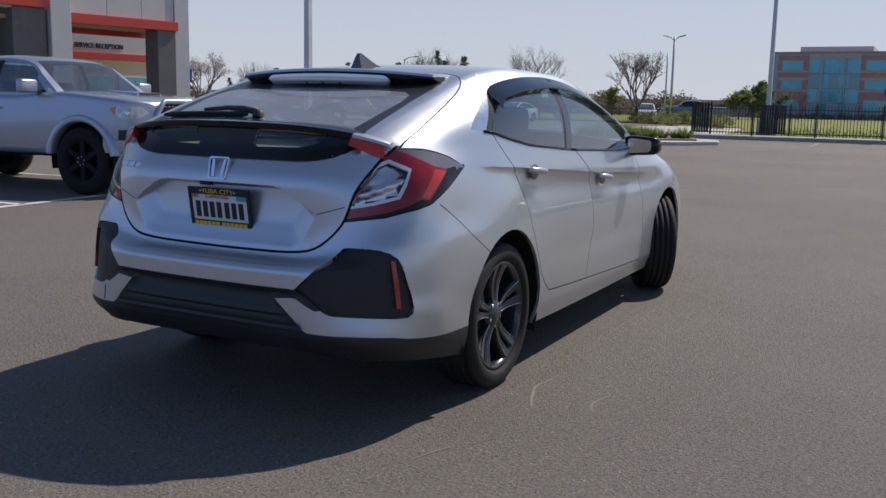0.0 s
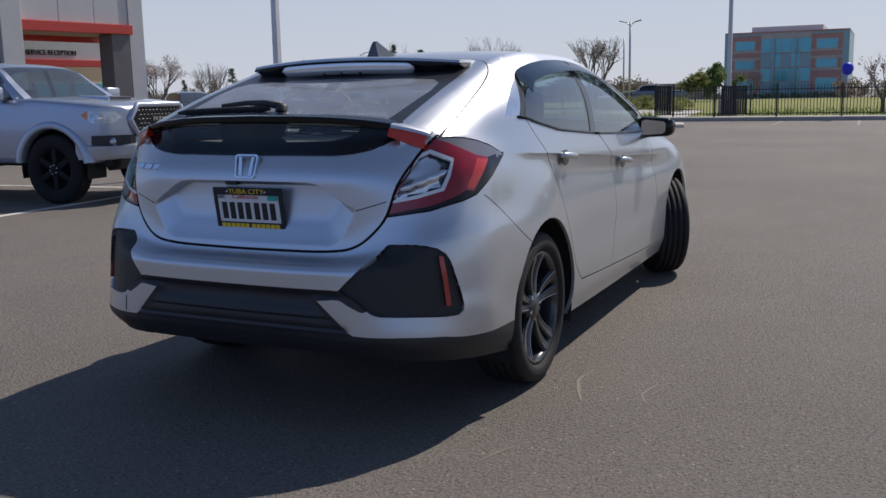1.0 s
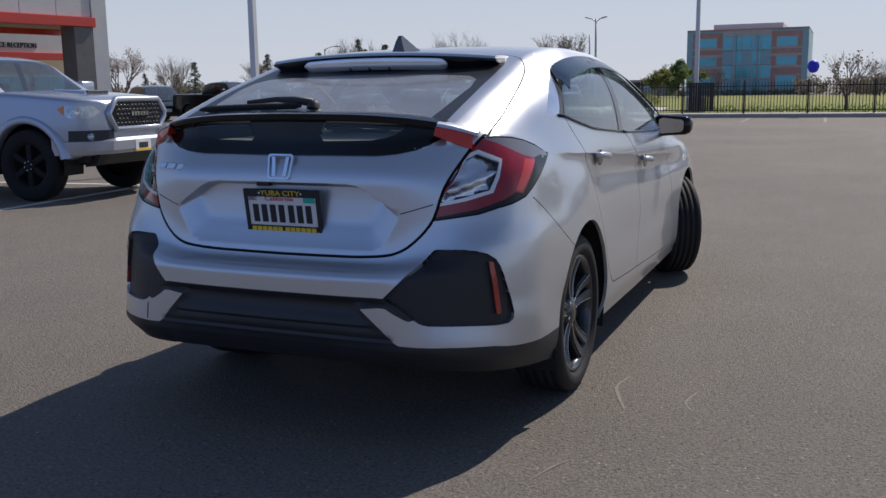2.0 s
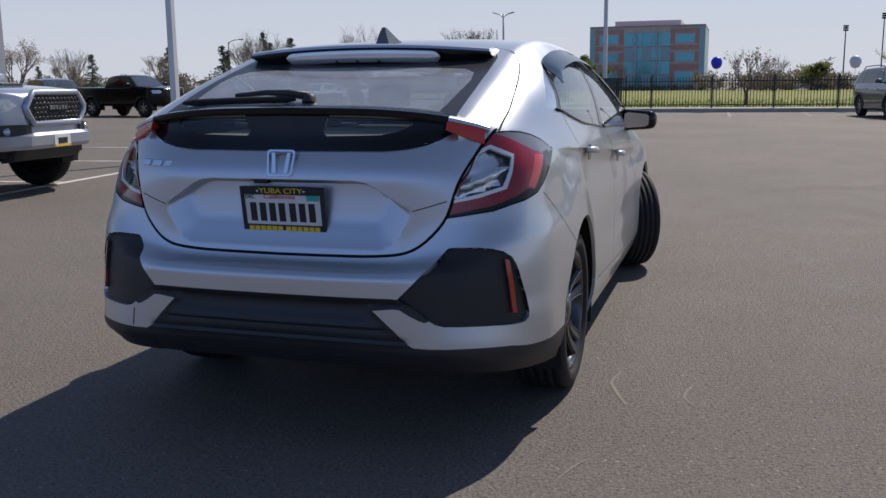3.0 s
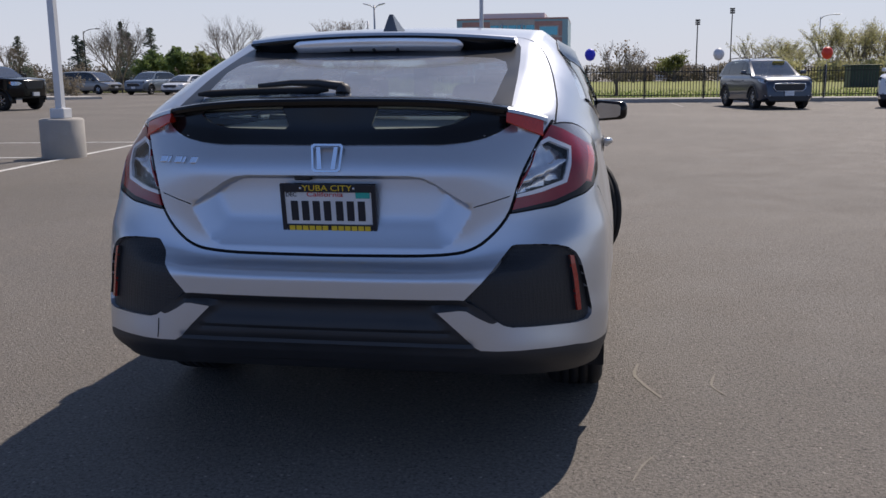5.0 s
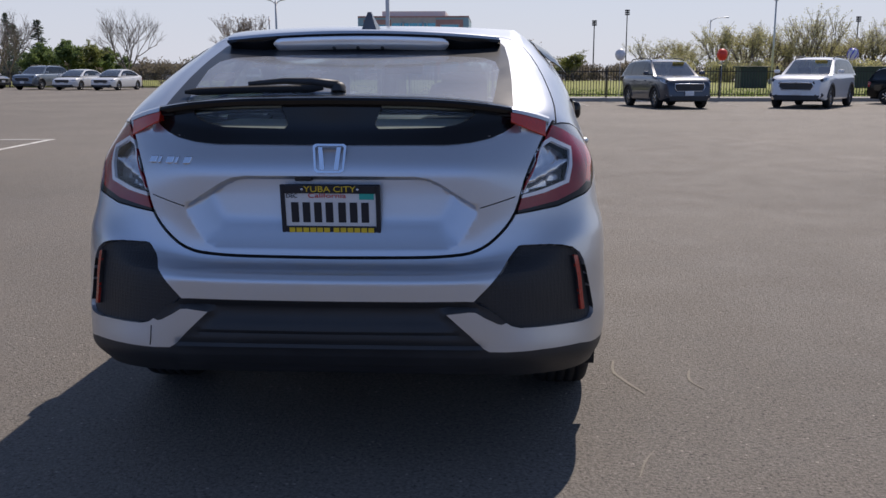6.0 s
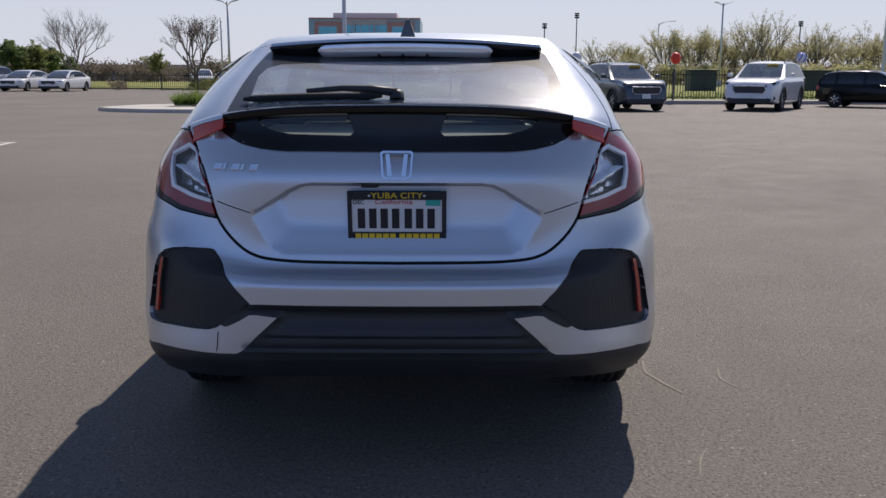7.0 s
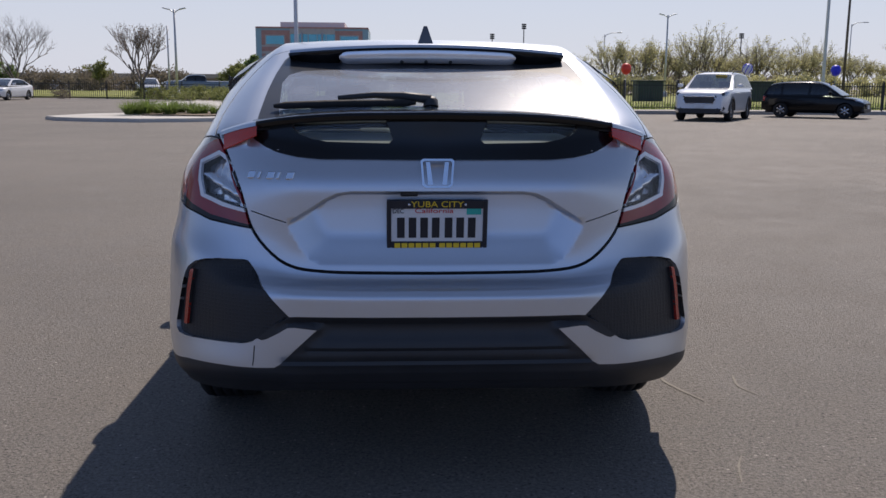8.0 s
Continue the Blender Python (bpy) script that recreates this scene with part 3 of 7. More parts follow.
cut(shell, RECESS_LOW, XZ, lambda c: c.y < .2 and .66 < c.z < .86)
for d in (0, .005, .010, .016):
    cut(shell, offset_line(RECESS_TOP, d), XZ, lambda c: c.y < .2 and .78 < c.z < .96)
cut(shell, VALANCE[:14], XZ, lambda c: c.y < .1 and .38 < c.z < .6)
for d in (.010, .020, .030):
    cut(shell, [(-.01, .553 - d), (.43, .553 - d)], XZ, lambda c: c.y < .1 and c.z < .6)
for v in shell.verts:
    v.co = relief(v.co)
cut(shell, SIDE_CREASE, YZ, lambda c: c.x > .6 and c.y > .3)
for d in (.006, .03):
    cut(shell, [(y, z - d) for y, z in SIDE_CREASE], YZ, lambda c: c.x > .6 and c.y > .3)
for v in shell.verts:
    if v.co.x > .6 and .45 < v.co.y < 3.1:
        d = np.interp(v.co.y, [q[0] for q in SIDE_CREASE], [q[1] for q in SIDE_CREASE]) - v.co.z
        if d > 0:
            v.co.x -= .012 * (d / .04) * math.exp(1 - d / .04) * smoothstep((v.co.y - .45) / .35) * smoothstep((3.1 - v.co.y) / .4)
LINER = shell.copy()
cut(shell, ARCH + ARCH[:1], YZ, arch_zone)
cut(shell, FRONT_ARCH + FRONT_ARCH[:1], YZ, arch_zone)
bmesh.ops.delete(shell, geom=[f for f in shell.faces if arch_zone(f.calc_center_median()) and (inside(flat(f.calc_center_median(), YZ), ARCH) or inside(flat(f.calc_center_median(), YZ), FRONT_ARCH))], context="FACES")
seam(shell, HATCH_LINE, XZ, tail, 0.010)
seam(shell, PILLAR_LINE, XY, top, 0.006)
seam(shell, BUMPER_LINE, YZ, lambda c: c.x > 0.7 and 0.2 < c.y < 0.7 and c.z < 0.9, 0.004)
seam(shell, LIGHT + LIGHT[:1], WZ, lambda c: tail(c) and c.z > .78 and c.x > .55, 0.005)
for shape in (LIGHT_CLEAR, LIGHT_GUIDE, LIGHT_AMBER, LIGHT_SMOKE):
    cut(shell, shape + shape[:1], WZ, lambda c: tail(c) and c.z > 0.8)
cut(shell, VENT + VENT[:1], XZ, tail)
cut(shell, REFLECTOR + REFLECTOR[:1], XZ, tail)
cut(shell, VALANCE, XZ, lambda c: c.y < 0.62 and c.z < 0.62)
seam(shell, CREASE, XZ, tail, 0.0035)
seam(shell, REAR_DOOR_LINE, YZ, waist_down, 0.006)
seam(shell, MID_DOOR_LINE, YZ, waist_down, 0.006)
seam(shell, FRONT_DOOR_LINE, YZ, waist_down, 0.006)
cut(shell, WINDOWS + WINDOWS[:1], YZ, high_side)
PILLAR_CUTS = ((1.055, .565), (1.050, .640), (1.066, .656), (1.775, 1.553), (1.805, 1.583), (1.885, 1.660))
for y0, y1 in PILLAR_CUTS:
    cut(shell, [(y0, 1.39), (y1, .98)], YZ, high_side)
VISOR_TOP = WINDOW_TOP[9:-3]
VISOR = offset_line(VISOR_TOP, 0.066)
cut(shell, VISOR, YZ, high_side)
cut(shell, REAR_GLASS, XY, top)
cut(shell, CLEAR_GLASS, XY, top)
seam(shell, [(-.02, .975), (.30, .985)], XY, top, 0.006)

DOOR_AREA = REAR_DOOR_LINE[4:] + [(2.935, .45), (2.93, .62), (2.89, .78), (2.83, .90), (2.79, 1.05), (.84, 1.14)]
PANELS = {}
for f in shell.faces:
    c = f.calc_center_median()
    xz, yz, xy, wz = flat(c, XZ), flat(c, YZ), flat(c, XY), flat(c, WZ)
    if c.y < 0.62 and c.z < 1.0845 and inside(wz, LIGHT):
        key = "clear" if inside(wz, LIGHT_CLEAR) else "guide" if inside(wz, LIGHT_GUIDE) else "amber" if inside(wz, LIGHT_AMBER) else ("ledge" if c.z > np.interp(wz[0], [.87, .947, 1.106, 1.34], [1.07, 1.05, 1.003, .998]) else "smoke") if inside(wz, LIGHT_SMOKE) else "red"
    elif c.y < 0.62 and inside(xz, VENT):
        key = "reflector" if inside(xz, REFLECTOR) else "vent"
    elif c.y < 0.62 and inside(xz, VALANCE):
        key = "valance"
    elif c.z > 1.08 and inside(xy, REAR_GLASS):
        key = "glass" if inside(xy, CLEAR_GLASS) else "frit"
    elif high_side(c) and inside(yz, WINDOWS):
        k = [y0 + (y1 - y0) * (1.39 - c.z) / 0.41 for y0, y1 in PILLAR_CUTS]
        key = ("quarter_edge", "quarter_glass", "rear_divider", "rear_side_glass", "pillar_seal", "pillar_trim", "front_side_glass")[sum(c.y > q for q in k)]
    elif c.y < 0.62 and c.z < 1.09 and c.x < np.interp(c.z, [q[1] for q in HATCH_LINE[::-1]], [q[0] for q in HATCH_LINE[::-1]]) and c.z > 0.667:
        key = "hatch"
    elif c.z > 1.075 and c.y < 0.985 and c.x < np.interp(c.y, [q[1] for q in PILLAR_LINE[::-1]], [q[0] for q in PILLAR_LINE[::-1]]):
        key = "hatch"
    elif c.y < 0.7 and c.z < 0.9 and (c.y < 0.262 or c.z < np.interp(c.y, [q[0] for q in BUMPER_LINE], [q[1] for q in BUMPER_LINE])) and c.y < 0.62:
        key = "bumper"
    elif c.x > 0.5 and c.y > 0.83 and c.z < 1.14 and inside(yz, DOOR_AREA):
        key = "rear_door" if c.y < np.interp(c.z, [q[1] for q in MID_DOOR_LINE[::-1]], [q[0] for q in MID_DOOR_LINE[::-1]]) else "front_door"
    elif c.y > 2.3 and c.z > 1.0 and c.x < 0.80 and c.y < 3.09:
        key = "windscreen"
    elif c.y > 2.78:
        key = "front_body"
    elif c.y < 2.9 and c.z < 0.37 and c.y > 1.1:
        key = "sill"
    elif c.z > 1.3 and c.x < 0.63:
        key = "roof"
    else:
        key = "quarter"
    PANELS.setdefault(key, []).append(f)

hatchback = thing("hatchback_car", "silver five-door hatchback, dusty, with smoked window visors and front wheels turned", "car", pose(0, 0, .005))


def panel(key, name, material, label="", both=False, depth=0.014, parent=None, sink=False):
    """One panel over the car's middle, or one on each side."""
    half = lift(shell, PANELS[key])
    made = []
    if both:
        for bm in (half, mirrored(half, False)):
            made.append(part(name, lip(bm, depth, not sink), material, parent[len(made)] if isinstance(parent, list) else parent or hatchback, label, True, 38))
        return made
    return part(name, lip(mirrored(half), depth, not sink), material, parent or hatchback, label, True, 38)


tailgate = panel("hatch", "tailgate", "silver_paint", "silver tailgate with a recessed number plate bay")
panel("bumper", "rear_bumper", "silver_paint", "silver rear bumper with a small scratch")
panel("valance", "lower_valance", "black_plastic", "ribbed black plastic lower valance")
vents = panel("vent", "bumper_vent", "vent_cells", "black plastic bumper corner vent", True, 0.014, sink=True)
panel("reflector", "reflector", "red_reflector", "slim upright red reflector", True, 0.008, vents)
lamps = panel("red", "tail_light", "red_lens", "C-shaped red tail light with clear centre", True, 0.012)
panel("clear", "clear_lens", "clear_lens", "clear indicator lens", True, 0.010, lamps)
panel("amber", "side_reflector", "orange_red_lens", "orange-red side reflector", True, 0.010, lamps)
panel("smoke", "smoked_lens", "smoked_lens", "dark smoked outer lens", True, 0.010, lamps)
panel("ledge", "lens_ledge", "lens_ledge", "grey glossy top ledge of the lens", True, 0.010, lamps)
panel("guide", "light_guide", "light_guide", "white light guide line", True, 0.010, lamps)
panel("quarter", "quarter_panel", "silver_paint", both=True)
rear_doors = panel("rear_door", "rear_door", "silver_paint", both=True)
front_doors = panel("front_door", "front_door", "silver_paint", both=True)
panel("sill", "sill", "silver_paint", both=True)
panel("roof", "roof", "silver_paint")
panel("front_body", "front_body", "silver_paint", "silver bonnet, wings and nose")
panel("windscreen", "windscreen", "side_window_glass", depth=0.005)
panel("glass", "rear_window", "rear_window_glass", "sloping tinted rear window", depth=0.005, parent=tailgate)
panel("frit", "window_border", "frit", "black glass border", depth=0.006, parent=tailgate)
# Chrome colour on this wedge stands in for sky reflected in the glass.
panel("quarter_edge", "quarter_window_edge", "lamp_chrome", "edge of the quarter window, bright with a painted sky reflection", True, 0.006)
panel("quarter_glass", "quarter_window", "trim_gloss", both=True, depth=0.006)
panel("rear_divider", "rear_pillar_trim", "under_black", both=True, depth=0.01)
panel("pillar_seal", "window_seal", "under_black", both=True, depth=0.008)
panel("pillar_trim", "pillar_trim", "trim_gloss", "glossy dark grey pillar trim", True, 0.01)
panel("rear_side_glass", "side_window", "side_window_glass", both=True, depth=0.005, parent=rear_doors)
panel("front_side_glass", "side_window", "side_window_glass", both=True, depth=0.005, parent=front_doors)


def lamp_inside(sign, parent):
    """Bright stepped reflector behind the clear lens."""
    bm = lift(shell, PANELS["clear"])
    bm.normal_update()
    for v in bm.verts:
        shelf = math.exp(-((v.co.z - .25 * (v.co.x + v.co.y) - .735) / .007) ** 2)
        v.co -= v.normal * (0.034 - .026 * shelf + 0.0012 * math.cos(v.co.z * 120) + 0.0012 * math.cos((v.co.x + v.co.y) * 140))
    part("lamp_bowl", bm if sign > 0 else mirrored(bm, False), "lamp_chrome", parent, "faceted bright lamp bowl", True)


lamp_inside(1, lamps[0])
lamp_inside(-1, lamps[1])

# A dark shell inside the skin, behind the gaps, and the wheel wells.
LINER.normal_update()
for v in LINER.verts:
    v.co -= v.normal * 0.016
for shape, zone, axes in ((ARCH, arch_zone, YZ), (FRONT_ARCH, arch_zone, YZ)):
    bmesh.ops.delete(LINER, geom=[f for f in LINER.faces if zone(f.calc_center_median()) and inside(flat(f.calc_center_median(), axes), shape)], context="FACES")
bmesh.ops.delete(LINER, geom=[f for f in LINER.faces if (high_side(f.calc_center_median()) and inside(flat(f.calc_center_median(), YZ), WINDOWS)) or (f.calc_center_median().z > 1.08 and inside(flat(f.calc_center_median(), XY), CLEAR_GLASS)) or (2.25 < f.calc_center_median().y < 3.1 and f.calc_center_median().z > 1.0 and f.calc_center_median().x < 0.80) or inside(flat(f.calc_center_median(), WZ), LIGHT_CLEAR) and f.calc_center_median().y < 0.5 or (f.calc_center_median().y < 0.62 and inside(flat(f.calc_center_median(), XZ), VENT))], context="FACES")
part("inner_shell", mirrored(LINER), "under_black", hatchback)
for y0 in (.815, 3.515):
    for s in (-1, 1):
        bm = bmesh.new()
        vs = [[bm.verts.new((s * x, y0 + .40 * math.cos(t), .33 + .40 * math.sin(t))) for t in (math.pi * k / 16 for k in range(-2, 19))] for x in (.60, .893)]
        for k in range(20):
            bm.faces.new((vs[0][k], vs[0][k + 1], vs[1][k + 1], vs[1][k]))
        bm.faces.new(vs[0])
        part("wheel_well", bm, "under_black", hatchback, "", False)
part("underbody", boxed(-.66, .66, .25, 4.25, .22, .32, 0.03), "under_black", hatchback)


# ---- wheels ----
def wheel(name, m, parent, r=.327, w=.215, rim=.240, hub_x=.0, spokes=5, dark="alloy_smoke", bright="alloy_bright"):
    """A tyre with grooves and shoulders, and a rim of split spokes; its outer face looks along +x."""
    root = new(name)
    root.parent = parent
    root.matrix_local = m
    h = w / 2
    bm = bmesh.new()
    prof = [(-h * .75, rim), (-h * .96, rim + .02), (-h, rim + (r - rim) * .5), (-h * .93, r - .018), (-h * .80, r - .004)]
    for g in (-.5, -.17, .17, .5):
        prof += [(h * (g - .05), r), (h * (g - .04), r - .007), (h * (g + .04), r - .007), (h * (g + .05), r)]
    prof += [(h * .80, r - .004), (h * .93, r - .018), (h, rim + (r - rim) * .55), (h * .985, rim + (r - rim) * .3), (h * .96, rim + .02), (h * .75, rim), (h * .70, rim - .004), (-h * .75, rim - .004)]
    lathe(bm, prof, 56)
    part("tyre", bm, "rubber", root, "black road tyre", True, 30)
    bm = bmesh.new()
    lathe(bm, [(h * .80, rim + .004), (h * .86, rim + .002), (h * .84, rim - .010), (h * .60, rim - .018), (-h * .7, rim - .022)], 56)
    rim_ob = part("rim", bm, dark, root, "dark alloy rim with split spokes", True, 35)
    for k in range(spokes):
        for s in (-1, 1):
            a = 2 * math.pi * k / spokes + s * .24
            b = 2 * math.pi * k / spokes + s * .135
            p0, p1 = Vector((0, math.sin(a) * .045, math.cos(a) * .045)), Vector((0, math.sin(b) * (rim - .008), math.cos(b) * (rim - .008)))
            d = (p1 - p0).normalized()
            t = Vector((1, 0, 0)).cross(d) * s
            bm, edge, prev = bmesh.new(), [], None
            for i in range(9):
                u = i / 8
                c = p0.lerp(p1, u)
                wo, wi = .010 + .026 * u**1.3, .010 + .008 * u
                xo = h * (.62 + .22 * u - .14 * math.sin(math.pi * u))
                ring = [bm.verts.new(c + q + Vector((xo + o, 0, 0))) for q, o in ((-t * wo, -.012), (-t * wo * .7, -.002), (t * wi * .5, 0), (t * wi, -.006), (t * wi, -.040), (-t * wo, -.040))]
                edge.append(c - t * wo * .72 + Vector((xo - .001, 0, 0)))
                if prev:
                    for q in range(6):
                        bm.faces.new((prev[q], prev[(q + 1) % 6], ring[(q + 1) % 6], ring[q]))
                prev = ring
            bmesh.ops.recalc_face_normals(bm, faces=bm.faces)
            spoke = part("spoke", bm, dark, rim_ob, "", True, 30)
            bm = bmesh.new()
            tube(bm, edge, .0035, 5)
            part("spoke_edge", bm, bright, spoke, "bright machined edge")
    bm = bmesh.new()
    lathe(bm, [(h * .45, .07), (h * .62, .062), (h * .70, .035), (h * .72, .03), (h * .73, .001)], 24)
    part("hub_cap", bm, dark, root, "round centre cap", True, 30)
    for k in range(5):
        a = 2 * math.pi * (k + .5) / 5
        bm = bmesh.new()
        tube(bm, [(h * .45, math.sin(a) * .05, math.cos(a) * .05), (h * .66, math.sin(a) * .05, math.cos(a) * .05)], .010, 6)
        part("wheel_nut", bm, "chrome", root)
    bm = bmesh.new()
    lathe(bm, [(0, .001), (0, .14), (-.02, .14), (-.02, .001)], 32)
    part("brake_disc", bm, "brake_iron", root, "", True, 30)
    return root


wheel("wheel", pose(.785, .815, .322), hatchback)
wheel("wheel", pose(-.785, .815, .322, 0, 0, 180), hatchback)
wheel("wheel", pose(.80, 3.53, .322, 0, 0, 29), hatchback)
wheel("wheel", pose(-.75, 3.53, .322, 0, 0, 209), hatchback)

# ---- wing between the two rear windows, with the red strips at its ends ----
WING_EDGE = [(0, -.005, 1.166), (.25, .010, 1.162), (.44, .042, 1.150), (.585, .092, 1.128), (.66, .135, 1.108), (.708, .165, 1.090)]


def wing_point(x):
    xs = [p[0] for p in WING_EDGE]
    c = resample(WING_EDGE, [8] * 5)
    return np.interp(abs(x), c[:, 0], c[:, 1]), np.interp(abs(x), c[:, 0], c[:, 2])


def swept(name, xs, section, material, parent, label="", closed=True, angle=35):
    bm = bmesh.new()
    rings = [[bm.verts.new((x, y, z)) for y, z in section(x)] for x in xs]
    n = len(rings[0])
    for r0, r1 in zip(rings, rings[1:]):
        for k in range(n if closed else n - 1):
            bm.faces.new((r0[k], r0[(k + 1) % n], r1[(k + 1) % n], r1[k]))
    if closed:
        bm.faces.new(rings[0])
        bm.faces.new(rings[-1][::-1])
    bmesh.ops.recalc_face_normals(bm, faces=bm.faces)
    return part(name, bm, material, parent, label, True, angle)


def span(a, b, n):
    return [a + (b - a) * i / n for i in range(n + 1)]


def blade(x):
    y, z = wing_point(x)
    f = 1 - smoothstep((abs(x) - .40) / .2) * .55
    return [(y + .24 * f, z + .004), (y + .12 * f, z + .006), (y + .03, z + .004), (y + .006, z), (y, z - .008), (y + .004, z - .020), (y + .03, z - .030), (y + .12 * f, z - .03), (y + .24 * f, z - .02)]


swept("wing_blade", span(-.585, .585, 48), blade, "black_gloss", tailgate, "gloss black wing blade across the rear window")


def hatch_depth(x, z):
    """Depth of the tailgate's outer skin, carried on upwards past its top edge."""
    c = low[int(np.argmin(abs(low[:48, -1, 0] - abs(x))))]
    return float(np.interp(z, c[40:, 2], c[40:, 1])) + max(0.0, z - c[-1, 2]) * .85


def lower_pane(x):
    y, z = wing_point(x)
    zb = float(np.interp(abs(x), [0, .36, .44, .50, .545, .585], [1.018, 1.020, 1.026, 1.038, 1.056, 1.082]))
    yb, zt = hatch_depth(x, zb) - .005, z - .024
    return [(max(y + .030, yb + .02), zt), ((max(y + .03, yb + .02) + yb) / 2 + .008, (zt + zb) / 2), (yb, zb), (yb + .012, zb - .004), (yb + .035, (zt + zb) / 2), (max(y + .030, yb + .02) + .014, zt)]


def strip(x):
    y, z = wing_point(x)
    u = (abs(x) - .578) / .12
    y -= .006
    zb = 1.082 - .052 * u
    yb = y - .016
    return [(y + .03, z - .014), (y + .002, z - .014), (y - .002, z - .017), (yb, zb + .004), (yb + .004, zb), (yb + .05, zb)]


def strip_cap(x):
    y, z = wing_point(x)
    return [(y + .08, z + .004), (y + .010, z + .003), (y - .003, z - .002), (y - .007, z - .013), (y + .03, z - .015), (y + .08, z - .012)]


for s in (-1, 1):
    swept("wing_light_strip", span(s * .566, s * .680, 10), strip, "orange_red_lens", tailgate, "orange-red light strip at the wing's end")
    swept("strip_cap", span(s * .570, s * .692, 10), strip_cap, "silver_paint", tailgate)

LENS = [(.150, 1.068), (.26, 1.070), (.345, 1.072), (.395, 1.081), (.43, 1.094), (.452, 1.110), (.453, 1.120), (.42, 1.137), (.30, 1.149), (.19, 1.153), (.165, 1.146), (.150, 1.115), (.138, 1.080)]


def lower_band():
    """The gloss black band under the wing, with a clear pane let in on each side."""
    bm = bmesh.new()
    cols = []
    for x in span(0, .585, 36):
        p = lower_pane(x)[:3]
        cols.append([bm.verts.new((x, y, z)) for y, z in resample([list(q) for q in p], [5, 5])])
    for c0, c1 in zip(cols, cols[1:]):
        for k in range(len(c0) - 1):
            bm.faces.new((c0[k], c0[k + 1], c1[k + 1], c1[k]))
    cut(bm, LENS + LENS[:1], XZ, lambda c: True)
    bm.normal_update()
    if sum(f.normal.y for f in bm.faces) > 0:
        bmesh.ops.reverse_faces(bm, faces=bm.faces)
    pane = [f for f in bm.faces if inside(flat(f.calc_center_median(), XZ), LENS)]
    half = lift(bm, pane)
    band = lift(bm, [f for f in bm.faces if f not in set(pane)])
    for one in (half, mirrored(half, False)):
        part("lower_rear_window", lip(one, .004), "lower_window_glass", tailgate, "clear lower rear window pane")
    part("lower_window_surround", lip(mirrored(band), .012), "black_gloss", tailgate, "gloss black lower window surround", True, 45)
    bm.free()


lower_band()


def shoulder(x):
    """Painted skin between the tailgate's top edge and the band or strip over it."""
    top = low[int(np.argmin(abs(low[:48, -1, 0] - abs(x)))), -1]
    u = (abs(x) - .578) / .12
    zb = float(np.interp(abs(x), [.44, .50, .545, .585], [1.026, 1.038, 1.056, 1.082])) if abs(x) < .585 else 1.082 - .052 * u
    zb = max(zb, top[2] + .001)
    return [(hatch_depth(x, zb) + .006, zb + .006), (hatch_depth(x, zb) - .001, zb + .002), (top[1], top[2] - .002), (top[1] + .04, top[2] - .004), (top[1] + .06, zb)]


for s in (-1, 1):
    swept("tailgate_shoulder", span(s * .46, s * .688, 24), shoulder, "silver_paint", tailgate)

# ---- roof spoiler, fin, wiper ----
def lip_y(x):
    return .690 + .085 * (abs(x) / .53) ** 2.2


def lip_z(x):
    return 1.402 - .022 * (abs(x) / .53) ** 2


swept("spoiler_top", span(-.53, .53, 36), lambda x: [(1.0, 1.396 - .022 * (x / .53) ** 2), (.90, lip_z(x) + .002), (lip_y(x) + .02, lip_z(x) + .001), (lip_y(x) + .004, lip_z(x) - .004), (lip_y(x), lip_z(x) - .014), (lip_y(x) + .03, lip_z(x) - .018), (1.0, 1.37)], "silver_paint", tailgate, "silver roof spoiler")
swept("spoiler_lip", span(-.535, .535, 36), lambda x: [(lip_y(x) + .001, lip_z(x) - .014), (lip_y(x) - .002, lip_z(x) - .019), (lip_y(x) + .004, lip_z(x) - .024), (lip_y(x) + .022, lip_z(x) - .027), (lip_y(x) + .03, lip_z(x) - .030), (lip_y(x) + .11, lip_z(x) - .045), (lip_y(x) + .11, lip_z(x) - .01)], "black_gloss", tailgate, "black spoiler underside")


def end_section(x):
    """The spoiler's end: deepest a hand's width from its tip, then drawn up to a point."""
    d = float(np.interp(abs(x), [.325, .345, .38, .42, .45, .48, .51, .534], [.045, .058, .072, .074, .066, .050, .034, .020]))
    y, z = lip_y(x), lip_z(x)
    return [(y - .002, z - .016), (y - .003, z - .024), (y + .004, z - .3 * d - .016), (y + .016, z - .75 * d - .012), (y + .030, z - d - .006), (y + .06, z - d - .004), (y + .11, z - .6 * d - .01), (y + .12, z - .02)]


for s in (-1, 1):
    swept("spoiler_end", span(s * .325, s * .534, 24), end_section, "black_gloss", tailgate, "gloss black tapered spoiler end", True, 60)
def bar_section(x):
    """The light bar, with rounded ends."""
    k = math.sqrt(max(.02, 1 - max(0, (abs(x) - .305) / .034) ** 2))
    y, z = lip_y(x), lip_z(x) - .044
    return [(y - .001, z + .020 * k), (y - .003, z + .015 * k), (y, z - .008 * k), (y + .010, z - .024 * k), (y + .020, z - .029 * k), (y + .05, z + .014 * k)]


